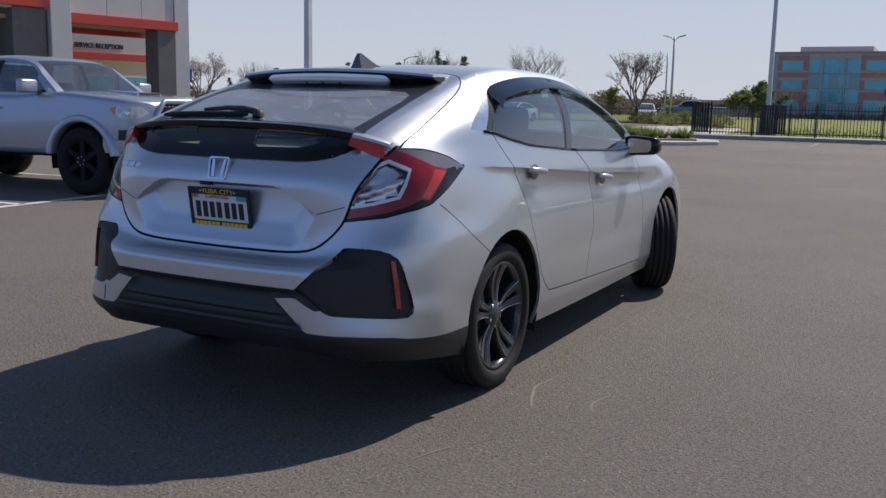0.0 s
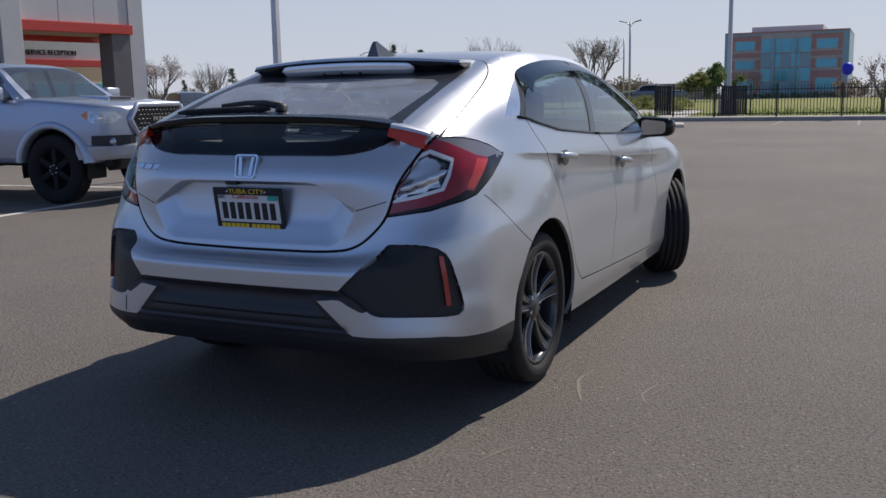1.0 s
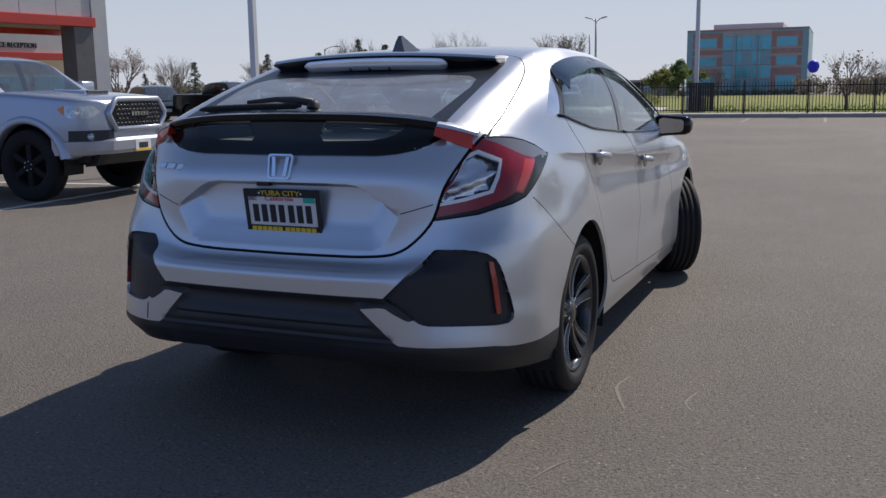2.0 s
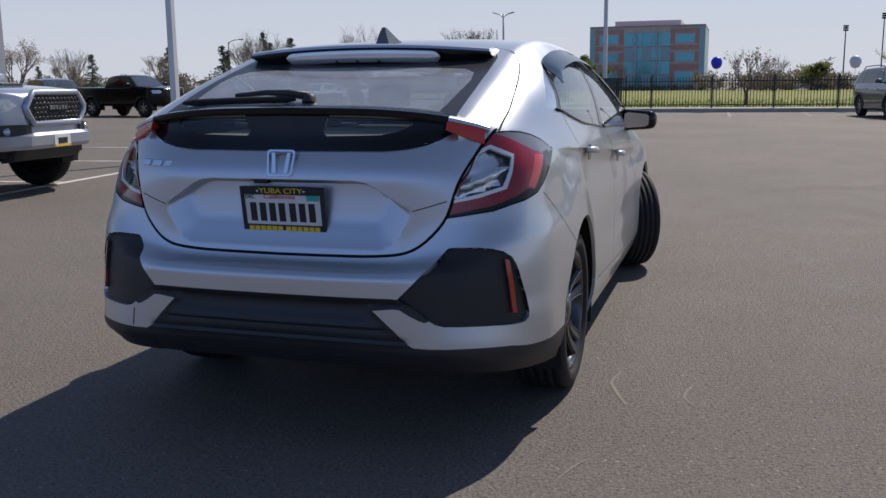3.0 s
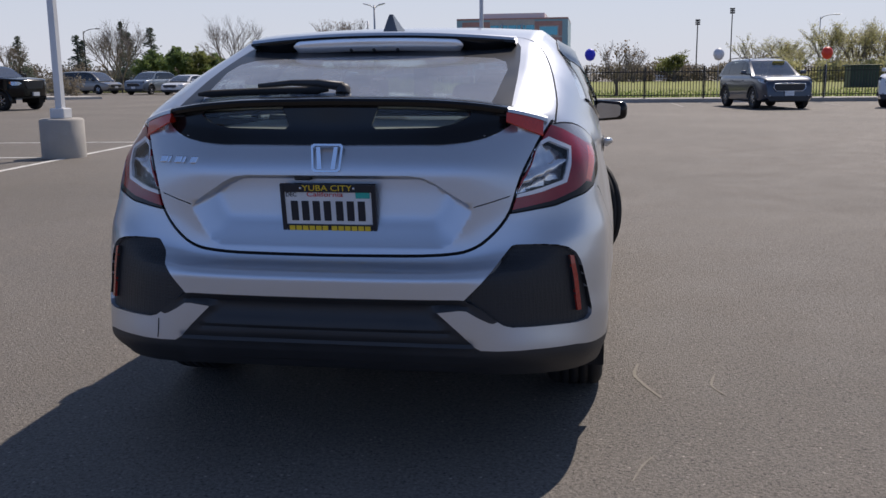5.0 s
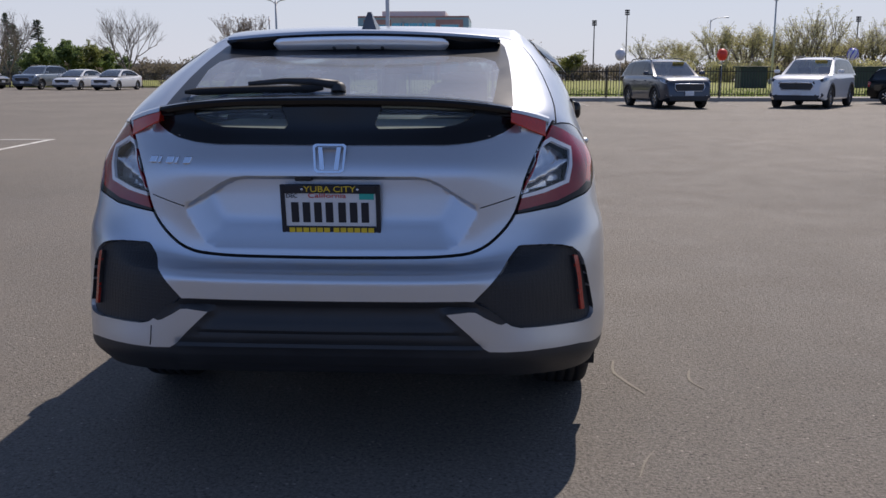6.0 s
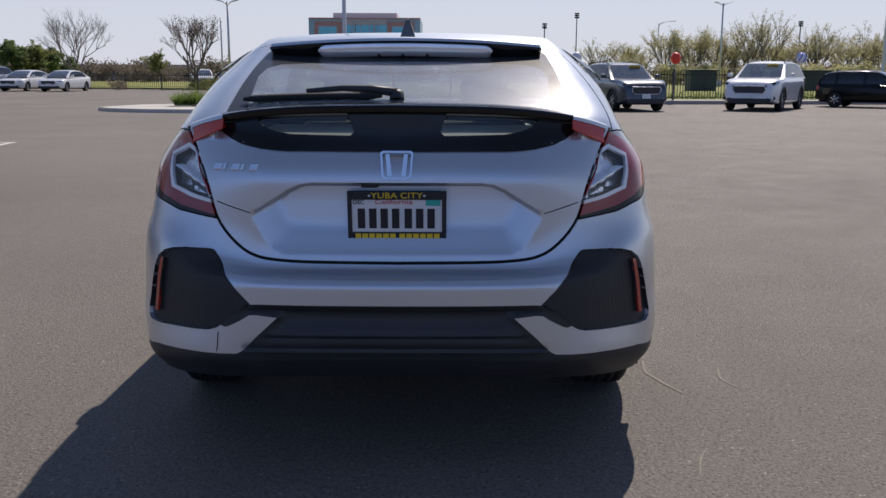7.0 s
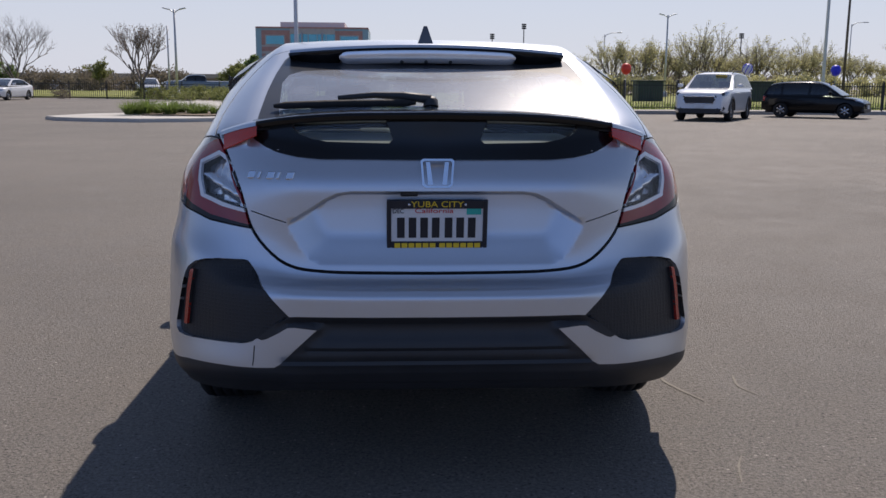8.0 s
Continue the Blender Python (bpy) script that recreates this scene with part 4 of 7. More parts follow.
light_bar = swept("spoiler_light_bar", span(-.338, .338, 48), bar_section, "light_bar", tailgate, "bright silver high-level light bar")
for x in (-.10, -.008, .085):
    bm = bmesh.new()
    lathe(bm, [(-.01, .009), (.002, .008), (.006, .004), (.0065, .0005)], 12, "z", pose(x, lip_y(x) + .012, lip_z(x) - .064, 70))
    part("bar_knob", bm, "black_plastic", light_bar)
bm = bmesh.new()
fin = [(.965, 1.398), (.975, 1.462), (.986, 1.484), (1.000, 1.486), (1.03, 1.472), (1.11, 1.436), (1.20, 1.415)]
left, right = [], []
for y, z in fin:
    k = .005 + .030 * (1.49 - z) / .090
    left.append(bm.verts.new((-k, y, z)))
    right.append(bm.verts.new((k, y, z)))
bm.faces.new(left)
bm.faces.new(right[::-1])
for k in range(len(fin) - 1):
    bm.faces.new((left[k], left[k + 1], right[k + 1], right[k]))
bmesh.ops.recalc_face_normals(bm, faces=bm.faces)
part("roof_fin", bm, "fin_grey", hatchback, "grey shark-fin aerial", True, 40)


def on_glass(x, y):
    i = min(range(len(up)), key=lambda k: abs(up[k, 0, 1] - y))
    return np.interp(abs(x), up[i, :24, 0], up[i, :24, 2])


wiper = new("rear_wiper")
wiper.parent = tailgate
tagged(wiper, "black rear wiper resting low on the window")
bm = bmesh.new()
lathe(bm, [(0, .026), (.022, .024), (.032, .016), (.034, .001)], 20, "z", pose(-.01, .235, on_glass(0, .235) - .002, -18))
part("pivot_cap", bm, "black_plastic", wiper, "", True, 35)
bm = bmesh.new()
tube(bm, [(-.01, .235, on_glass(0, .235) + .022), (-.10, .25, on_glass(.1, .25) + .030), (-.20, .27, on_glass(.2, .27) + .026), (-.32, .255, on_glass(.32, .255) + .022)], [.016, .014, .011, .008], 8)
part("wiper_arm", bm, "black_plastic", wiper, "", True, 40)
bm = bmesh.new()
tube(bm, [(x, .225 + .012 * math.sin((x + .53) * 6), on_glass(x, .225) + .014) for x in span(-.53, -.06, 12)], [.006] + [.013] * 11 + [.006], 6)
part("wiper_blade", bm, "rubber", wiper, "", True, 40)

# ---- badges and number plate ----
SKIN = BVHTree.FromBMesh(shell)


def tail_y(x, z):
    """Depth of the tail's skin at (x, z)."""
    hit = SKIN.ray_cast(Vector((abs(x), -1, z)), Vector((0, 1, 0)))[0]
    return hit.y if hit else 0.0


emblem = new("tail_emblem")
emblem.parent = tailgate
tagged(emblem, "chrome emblem in a rounded frame")
ring_o = [(-.053, .040), (-.045, .046), (.045, .046), (.053, .040), (.047, -.038), (.037, -.046), (-.037, -.046), (-.047, -.038)]
ring_i = [(x * .86, z * .86) for x, z in ring_o]
em = Matrix.Translation((0, tail_y(0, .975) - .006, .978)) @ Matrix.Rotation(radians(-16), 4, "X")
bm = bmesh.new()
vo = [[bm.verts.new(em @ Vector((x, y, z))) for x, z in ring_o] for y in (.008, -.004)]
vi = [[bm.verts.new(em @ Vector((x, y, z))) for x, z in ring_i] for y in (.008, -.004)]
for k in range(8):
    j = (k + 1) % 8
    for quad in ((vo[0][k], vo[0][j], vo[1][j], vo[1][k]), (vi[0][k], vi[1][k], vi[1][j], vi[0][j]), (vo[1][k], vo[1][j], vi[1][j], vi[1][k])):
        bm.faces.new(quad)
bmesh.ops.recalc_face_normals(bm, faces=bm.faces)
part("emblem_frame", bm, "chrome", emblem, "", False)
bm = bmesh.new()
for k in (-1, 1):
    prism(bm, [(k * .036, .036), (k * .023, .036), (k * .014, -.036), (k * .029, -.036)], -.003, .010, em)
part("emblem_shape", bm, "chrome", emblem, "", False)
for k in range(5):
    x0 = -.592 + k * .031
    wd = .024 if k in (0, 2, 4) else .010
    bm = bmesh.new()
    ym = tail_y(x0 + wd / 2, .970)
    box(bm, 0, wd, -.009, .006, -.011, .011, .002, Matrix.Translation((x0, ym, .970)) @ Matrix(((1, 0, .35, 0), (.10, 1, .38, 0), (0, 0, 1, 0), (0, 0, 0, 1))))
    part("badge_bar", bm, "chrome", tailgate, "slanted chrome badge bar", False)
part("release_cover", boxed(-.115, -.06, -.012, .02, .905, .925, .004), "black_plastic", tailgate, "small black release and lens cover")

bm = bmesh.new()
tube(bm, [(x, tail_y(x, z) - .0005, z) for x, z in ((-.566, .456), (-.568, .43), (-.570, .41), (-.573, .393))], .0018, 5)
part("bumper_crack", bm, "under_black", hatchback, "thin dark crack in the bumper")
plate_pose = Matrix.Translation((0, -.021, .818)) @ Matrix.Rotation(math.atan2(.023, .157), 4, "X")
plate = new("number_plate")
plate.parent = tailgate
tagged(plate, "white number plate in a dark dealer frame with yellow letters")
bm = bmesh.new()
for x0, x1, z0, z1 in ((-.158, -.144, -.079, .079), (.144, .158, -.079, .079), (-.144, .144, .052, .079), (-.144, .144, -.079, -.056)):
    box(bm, x0, x1, -.004, .010, z0, z1, .002, plate_pose)
part("plate_frame", bm, "plate_blue", plate, "dark plate frame", False)
part("plate_sheet", boxed(-.146, .146, .002, .006, -.058, .058, 0, plate_pose), "plate_white", plate, "", False)
face = plate_pose @ Matrix.Rotation(radians(90), 4, "X")
for k in range(7):
    x = -.126 + k * .0365 + (.004 if k > 3 else 0)
    bm = bmesh.new()
    box(bm, x, x + .024, -.0005, .0025, -.044, .022, .001, plate_pose)
    part("plate_bar", bm, "plate_blue", plate, "plain dark bar", False)
lettering("frame_lettering", "YUBA CITY", .027, face @ Matrix.Translation((0, .066, .005)), "plate_yellow", plate, "yellow capital letters", .0008, width=.165)
lettering("plate_script", "California", .022, face @ Matrix.Translation((-.01, .044, .0002)), "plate_red", plate, "red script", .0006, width=.12)
lettering("plate_month", "DEC", .020, face @ Matrix.Translation((-.122, .043, .0002)), "plate_blue", plate, "", .0006, width=.034)
part("plate_sticker", boxed(.092, .138, 0, .003, .032, .052, 0, plate_pose), "plate_teal", plate, "teal year sticker", False)
for k in range(12):
    a = -.134 + k * .0222 + (.008 if k > 5 else 0)
    part("frame_bar", boxed(a, a + .018, -.006, 0, -.075, -.060, 0, plate_pose), "plate_yellow", plate, "yellow plain bar", False)
for x in (-.088, .088):
    bm = bmesh.new()
    lathe(bm, [(0, .004), (.003, .004), (.003, .0005)], 10, "z", face @ Matrix.Translation((x, .066, .004)))
    part("plate_screw", bm, "chrome", plate)

# ---- door handles, visors, mirrors ----
def side_x(y, z):
    i = int(np.argmin(abs(low[60:-20, 45, 1] - y))) + 60
    return float(np.interp(z, low[i, :, 2], low[i, :, 0]))


for s, doors in ((1, 0), (-1, 1)):
    for door, y, z in ((rear_doors[doors], 1.155, .948), (front_doors[doors], 2.15, .862)):
        x = side_x(y, z)
        bm = bmesh.new()
        tube(bm, [(s * (x + .004), y - .095, z + .010), (s * (x + .020), y - .075, z + .010), (s * (x + .026), y, z + .004), (s * (x + .020), y + .075, z - .004), (s * (x + .004), y + .10, z - .006)], [.010, .014, .015, .014, .009], 10)
        part("door_handle", bm, "silver_paint", door, "silver pull handle", True, 60)
        # No hollow is cut: a flat dark disc paints the cup's shade.
        bm = bmesh.new()
        bmesh.ops.create_uvsphere(bm, u_segments=20, v_segments=10, radius=1)
        for v in bm.verts:
            v.co = Vector((s * (x + .001 + .004 * v.co.x), y - .015 + .055 * v.co.y, z - .004 + .036 * v.co.z))
        part("cup_shade", bm, "alloy_dark", door, "dark disc painted as the shade behind the handle")
for key, y0, y1, door in (("rear", .945, 1.775, rear_doors), ("front", 1.785, 2.74, front_doors)):
    faces = [f for k in ("rear_side_glass", "front_side_glass", "pillar_trim", "pillar_seal", "rear_divider") for f in PANELS[k] if y0 < f.calc_center_median().y < y1 and edge_distance(flat(f.calc_center_median(), YZ), VISOR_TOP) < .066]
    half = lift(shell, faces)
    half.normal_update()
    for v in half.verts:
        d = edge_distance((v.co.y, v.co.z), VISOR_TOP)
        v.co += v.normal * (.008 + .018 * smoothstep(d / .06))
    for s, bm in enumerate((half, mirrored(half, False))):
        part("window_visor", lip(bm, .004), "visor_smoke", door[s], "smoked plastic rain visor", True, 50)
for s, door in ((1, front_doors[0]), (-1, front_doors[1])):
    mirror = new("door_mirror")
    mirror.parent = door
    tagged(mirror, "black door mirror on a short arm")
    bm = bmesh.new()
    box(bm, -.125, .125, -.055, .075, -.075, .075, .040)
    for v in bm.verts:
        k = (v.co.y + .055) / .13
        v.co.x = (v.co.x - .12) * (1 - .15 * k) + .12
        v.co.z = v.co.z * (1 - .30 * k) * (1 - .18 * (v.co.x + .1) / .2) + .01
        v.co = Vector((s * (v.co.x * .88 + .925), v.co.y + 2.755, v.co.z * .95 + 1.010))
    if s < 0:
        bmesh.ops.reverse_faces(bm, faces=bm.faces)
    part("mirror_housing", bm, "black_gloss", mirror, "", True, 50)
    bm = bmesh.new()
    prism(bm, [(-.070, .038), (-.05, .048), (.058, .036), (.070, .024), (.068, -.024), (.05, -.036), (-.058, -.044), (-.074, -.03)], -.006, .002, Matrix.Translation((s * .925, 2.695, 1.018)) @ Matrix.Rotation(radians(s * 9), 4, "Z") @ Matrix.Rotation(radians(0.5), 4, "X") @ Matrix.Scale(s, 4, (1, 0, 0)))
    part("mirror_glass", bm, "mirror_silver", mirror, "mirror glass", False)
    bm = bmesh.new()
    tube(bm, [(s * .80, 2.80, .985), (s * .87, 2.78, .985), (s * .91, 2.77, 1.0)], [.035, .030, .03], 8)
    part("mirror_arm", bm, "black_plastic", mirror, "", True, 50)

for s, doors in ((1, (rear_doors[0], front_doors[0])), (-1, (rear_doors[1], front_doors[1]))):
    for door, y0, y1 in ((doors[0], .74, 1.66), (doors[1], 1.67, 2.68)):
        pts = []
        for y in span(y0, y1, 12):
            z = float(np.interp(y, [.73, .83, .92, 1.145, 1.7, 2.5, 2.79], [1.137, 1.127, 1.105, 1.068, 1.028, .998, 1.0]))
            at = SKIN.ray_cast(Vector((2, y, z)), Vector((-1, 0, 0)))[0]
            pts.append((s * (at.x + .001), y, z))
        bm = bmesh.new()
        tube(bm, pts, .007, 6)
        part("belt_trim", bm, "black_gloss", door, "thin black window trim")

# ---- cabin ----
part("cabin_floor", boxed(-.72, .72, .10, 3.2, .32, .36), "seat_fabric", hatchback)
part("parcel_shelf", boxed(-.56, .56, .20, .98, 1.03, 1.052, .01), "shelf_grey", hatchback, "grey luggage cover")
part("dashboard", boxed(-.70, .70, 2.55, 3.0, .72, .98, .06), "black_plastic", hatchback)
for x in (-.36, .36):
    for y, name in ((1.05, "rear_seat"), (1.95, "front_seat")):
        seat = new(name)
        seat.parent = hatchback
        bm = bmesh.new()
        box(bm, x - .24, x + .24, y, y + .14, .40, 1.02, .05)
        part("backrest", bm, "seat_fabric", seat)
        part("headrest", boxed(x - .12, x + .12, y - .01, y + .09, 1.06, 1.24 if name == "front_seat" else 1.20, .04), "seat_fabric", seat)
        part("cushion", boxed(x - .24, x + .24, y + .14, y + .62, .40, .55, .05), "seat_fabric", seat)
part("rear_view_mirror", boxed(-.11, .11, 2.45, 2.48, 1.23, 1.29, .012), "black_plastic", hatchback)


# ---- ground ----
mat("concrete", (0.38, 0.36, 0.33), 0.85, 0, 0, 0.10, 2.5, 0.3, 60, dirt=0.35)
mat("pale_concrete", (0.50, 0.48, 0.44), 0.85, 0, 0, 0.08, 1.5, 0.2, 60, dirt=0.3)
mat("iron_black", (0.012, 0.012, 0.013), 0.45)
mat("grass", (0.20, 0.215, 0.035), 0.9, 0, 0, 0.35, 0.5, 0.6, 25, dirt=0.5, dirt_color=(0.16, 0.15, 0.05))
leaf_mat("grass_blade", (0.15, 0.21, 0.05), .3, 2, .5)
mat("line_paint", (0.62, 0.61, 0.58), 0.8, 0, 0, 0.2, 6, 0.2, 80, dirt=0.7, dirt_color=(0.2, 0.19, 0.17))
mat("faded_paint", (0.30, 0.285, 0.26), 0.85, 0, 0, 0.25, 5, 0.2, 80, dirt=0.9, dirt_color=(0.17, 0.155, 0.135))
mat("dirt", (0.22, 0.17, 0.12), 0.95, 0, 0, 0.25, 3, 0.5, 30)
mat("scuff", (0.215, 0.195, 0.16), 0.9, 0, 0, 0.2, 30)
mat("galvanised", (0.55, 0.56, 0.57), 0.45, 0.5, 0, 0.06)
mat("white_steel", (0.62, 0.63, 0.64), 0.45, 0.1, 0, 0.05, 3, dirt=0.15)
mat("bark", (0.12, 0.095, 0.075), 0.9, 0, 0, 0.25, 6, 0.6, 40)
mat("twig", (0.20, 0.165, 0.145), 0.9, 0, 0, 0.25, 2)
leaf_mat("leaf_spring", (0.46, 0.44, 0.23), .35, .5, .55)
leaf_mat("leaf_green", (0.22, 0.24, 0.08))
leaf_mat("leaf_dark", (0.12, 0.15, 0.11), .35, .8, .4)
leaf_mat("leaf_grove", (0.17, 0.23, 0.08), .35, .8, .45)
leaf_mat("blossom", (0.55, 0.50, 0.47), .2, 2, .4)
leaf_mat("leaf_brown", (0.20, 0.14, 0.08))
mat("wall_grey", (0.60, 0.60, 0.59), 0.5, 0.1, 0, 0.04, 1.5)
mat("pillar_grey", (0.16, 0.155, 0.15), 0.6, 0, 0, 0.12, 3, 0.1, 80)
mat("trim_red", (0.62, 0.045, 0.025), 0.35, 0, 0.3, 0.05)
mat("beige_wall", (0.50, 0.40, 0.27), 0.8, 0, 0, 0.06)
mat("brick_red", (0.50, 0.27, 0.22), 0.85, 0, 0, 0.15, 1.5, 0.2, 30)
mat("brick_buff", (0.52, 0.46, 0.40), 0.85, 0, 0, 0.1, 1.5, 0.2, 30)
mat("teal_panel", (0.30, 0.44, 0.46), 0.4, 0.1, 0, 0.05)
mat("teal_glass", (0.12, 0.42, 0.47), 0.10, 0.3, 0.5, 0.15, 0.3)
mat("roof_grey", (0.60, 0.60, 0.59), 0.7)
mat("balloon_blue", (0.02, 0.03, 0.60), 0.45, 0, 0.08, 0.03)
mat("balloon_red", (0.80, 0.05, 0.02), 0.45, 0, 0.08, 0.03)
mat("balloon_white", (0.70, 0.70, 0.72), 0.45, 0, 0.08, 0.03)
mat("sign_black", (0.02, 0.02, 0.02), 0.5)
mat("sign_blue", (0.02, 0.12, 0.55), 0.5)
mat("transformer_green", (0.03, 0.055, 0.04), 0.6)
leaf_mat("far_shrub", (0.22, 0.19, 0.14), .35, .25, .45)
asphalt("road_asphalt", (0.16, 0.155, 0.15), (0.20, 0.19, 0.18), 0.5)

bm = bmesh.new()
bmesh.ops.create_grid(bm, x_segments=2, y_segments=2, size=2500)
tagged(part("ground", bm, "asphalt", None, "", False), "worn grey-brown asphalt of a large parking lot", "ground", kind="structure")


def slab(name, outline, z0, z1, material, label, category, bevel=0.0, kind="structure"):
    """A flat slab over an outline in (x, y)."""
    bm = bmesh.new()
    a = [bm.verts.new((x, y, z0)) for x, y in outline]
    b = [bm.verts.new((x, y, z1)) for x, y in outline]
    n = len(outline)
    bm.faces.new(b)
    bm.faces.new(a[::-1])
    for i in range(n):
        bm.faces.new((a[i], a[(i + 1) % n], b[(i + 1) % n], b[i]))
    bmesh.ops.recalc_face_normals(bm, faces=bm.faces)
    if bevel:
        rim = [e for e in bm.edges if all(abs(v.co.z - z1) < 1e-6 for v in e.verts)]
        bmesh.ops.bevel(bm, geom=rim, offset=bevel, segments=2, affect="EDGES")
    return tagged(part(name, bm, material, None, "", False), label, category, kind=kind)


def fence_y(x):
    return 37.9 + 0.06 * x


slab("grass_field", [(-6.0, fence_y(-6) + 1.5), (70, fence_y(70) + 1.5), (110, 105), (40, 128), (-60, 128), (-60, 80), (-24, 80), (-13, 66), (-8, 56)], 0.0, 0.10, "grass", "spring grass with yellow flowers behind the fence", "grass")
slab("grass_verge", [(-90, 71), (-24, 71), (-15, 66), (-17, 84), (-90, 100)], 0.0, 0.08, "grass", "strip of grass behind the far fence", "grass")
slab("fence_kerb", [(-7.6, fence_y(-7.6) - .75), (75, fence_y(75) - .75), (75, fence_y(75) + 1.5), (-7.6, fence_y(-7.6) + 1.5)], 0.0, 0.15, "concrete", "raised concrete kerb strip under the fence", "kerb", 0.03)
slab("side_path", [(-14.5, 52), (-7.6, 37.9), (-6.2, 38.1), (-6.0, 56), (-13.0, 60)], 0.0, 0.06, "pale_concrete", "pale concrete walk behind the fence corner", "pavement", 0.01)
slab("far_road", [(-400, 132), (400, 132), (400, 142), (-400, 142)], 0.0, 0.02, "road_asphalt", "pale asphalt road beyond the grass", "road")

# Planted island.
island = [(-11.6, 28.9), (-10.9, 27.9), (-9.6, 27.2), (-8.0, 26.9), (-6.6, 27.3), (-5.2, 28.3), (-4.2, 30.0), (-4.6, 32.0), (-6.5, 33.4), (-9.0, 33.4), (-11.0, 31.5)]
slab("planted_island", island, 0.0, 0.12, "pale_concrete", "concrete traffic island with a rounded kerb", "kerb", 0.03)
slab("island_soil", [(-8.6, 29.6), (-6.4, 29.0), (-5.0, 30.2), (-5.4, 31.8), (-7.0, 32.8), (-9.2, 32.6)], 0.10, 0.17, "dirt", "bare soil bed in the traffic island", "soil")
slab("island_small", [(-36.5, 49.5), (-30.0, 48.5), (-28.6, 49.8), (-30.0, 51.0), (-36.5, 52)], 0.0, 0.15, "pale_concrete", "low concrete kerb island", "kerb", 0.03)


def stripe(x0, y0, x1, y1, w=.10, material="line_paint"):
    d = Vector((x1 - x0, y1 - y0)).normalized() * w / 2
    slab("parking_line", [(x0 - d.y, y0 + d.x), (x1 - d.y, y1 + d.x), (x1 + d.y, y1 - d.x), (x0 + d.y, y0 - d.x)], 0.0, 0.004, material, "worn white parking line on the asphalt", "line")


stripe(-6.66, 3.6, -7.78, 14.2)
for x, y in ((-6.72, 4.2), (-7.10, 7.4), (-7.48, 10.75), (-7.78, 14.15)):
    stripe(x, y, x - 5.4, y - .62)
for x in (-1.5, 1.3, 4.1, 6.9, 9.7, 12.5, 15.3, 18.1, 20.9):
    stripe(x, fence_y(x) - 5.9, x - .1, fence_y(x) - 1.0, .10, "faded_paint")


def ground_scuff(pts, w):
    """A thin curved dusty mark on the asphalt."""
    bm = bmesh.new()
    c = resample([list(p) for p in pts], [8] * (len(pts) - 1))
    prev = None
    for i, (x, y) in enumerate(c):
        d = Vector(c[min(i + 1, len(c) - 1)] - c[max(i - 1, 0)]).normalized()
        k = w * (.5 + .5 * math.sin(math.pi * (i + .5) / len(c))) * (.7 + .6 * random.random())
        q = [bm.verts.new((x - d.y * k, y + d.x * k, .0025)), bm.verts.new((x + d.y * k, y - d.x * k, .0025))]
        if prev:
            bm.faces.new((prev[0], prev[1], q[1], q[0]))
        prev = q
    tagged(part("tyre_scuff", bm, "scuff", None, "", False), "pale curved scuff mark on the asphalt", "mark", kind="structure")


ground_scuff([(1.05, 1.05), (1.03, .90), (1.06, .78), (1.12, .62)], .007)
ground_scuff([(1.36, .95), (1.33, .80), (1.37, .68)], .005)
ground_scuff([(.98, -.15), (1.02, -.02), (1.06, .06)], .004)

# ---- fence ----
IRON = "iron_black"


def fence_run(name, x0, x1, yf, zb, h, gap, bays, label):
    """Iron fence: posts, two rails and a picket every few inches."""
    root = thing(name, label, "fence")
    step = (x1 - x0) / bays
    post = boxed(-.032, .032, -.032, .032, zb, zb + h + .06, .006)
    box(post, -.038, .038, -.038, .038, zb + h + .06, zb + h + .085, .012)
    post_ob = part("post", post, IRON, None, "", False)
    post_ob.parent = root
    post_ob.location = (x0, yf(x0), 0)
    for k in range(1, bays + 1):
        x = x0 + k * step
        o = new("post", post_ob.data)
        o.parent = root
        o.location = (x, yf(x), 0)
    for k in range(bays):
        a, b = x0 + k * step, x0 + (k + 1) * step
        for z in (zb + .14, zb + h - .16):
            bm = bmesh.new()
            d = Vector((b - a, yf(b) - yf(a), 0))
            box(bm, 0, d.length, -.016, .016, z - .018, z + .018, 0, Matrix.Translation((a, yf(a), 0)) @ Matrix.Rotation(math.atan2(d.y, d.x), 4, "Z"))
            part("rail", bm, IRON, root, "", False)
    bm = boxed(-.0125, .0125, -.0125, .0125, zb + .05, zb + h - .01)
    top = [v for v in bm.verts if v.co.z > zb + h - .02]
    tip = bm.verts.new((0, 0, zb + h + .03))
    ring = sorted(top, key=lambda v: math.atan2(v.co.y, v.co.x))
    for i in range(4):
        bm.faces.new((ring[i], ring[(i + 1) % 4], tip))
    first = part("picket", bm, IRON, root, "", False)
    per = round(step / gap)
    xs = [x0 + k * step + (j + .5) * step / per for k in range(bays) for j in range(per)]
    first.location = (xs[0], yf(xs[0]), 0)
    near = xs[1:300]
    for x in near:
        o = new("picket", first.data)
        o.parent = root
        o.location = (x, yf(x), 0)
    if len(xs) > 300:
        verts, faces = [], []
        for x in xs[300:]:
            n = len(verts)
            for z in (zb + .05, zb + h):
                verts += [(x - .0125, yf(x) - .0125, z), (x + .0125, yf(x) - .0125, z), (x + .0125, yf(x) + .0125, z), (x - .0125, yf(x) + .0125, z)]
            faces += [(n + a, n + b, n + 4 + b, n + 4 + a) for a, b in ((0, 1), (1, 2), (2, 3), (3, 0))]
        me = bpy.data.meshes.new("far_picket")
        me.from_pydata(verts, [], faces)
        me.materials.append(MATS[IRON])
        o = new("far_picket", me)
        o.parent = root
        tagged(o, kind="stuff")
    return root


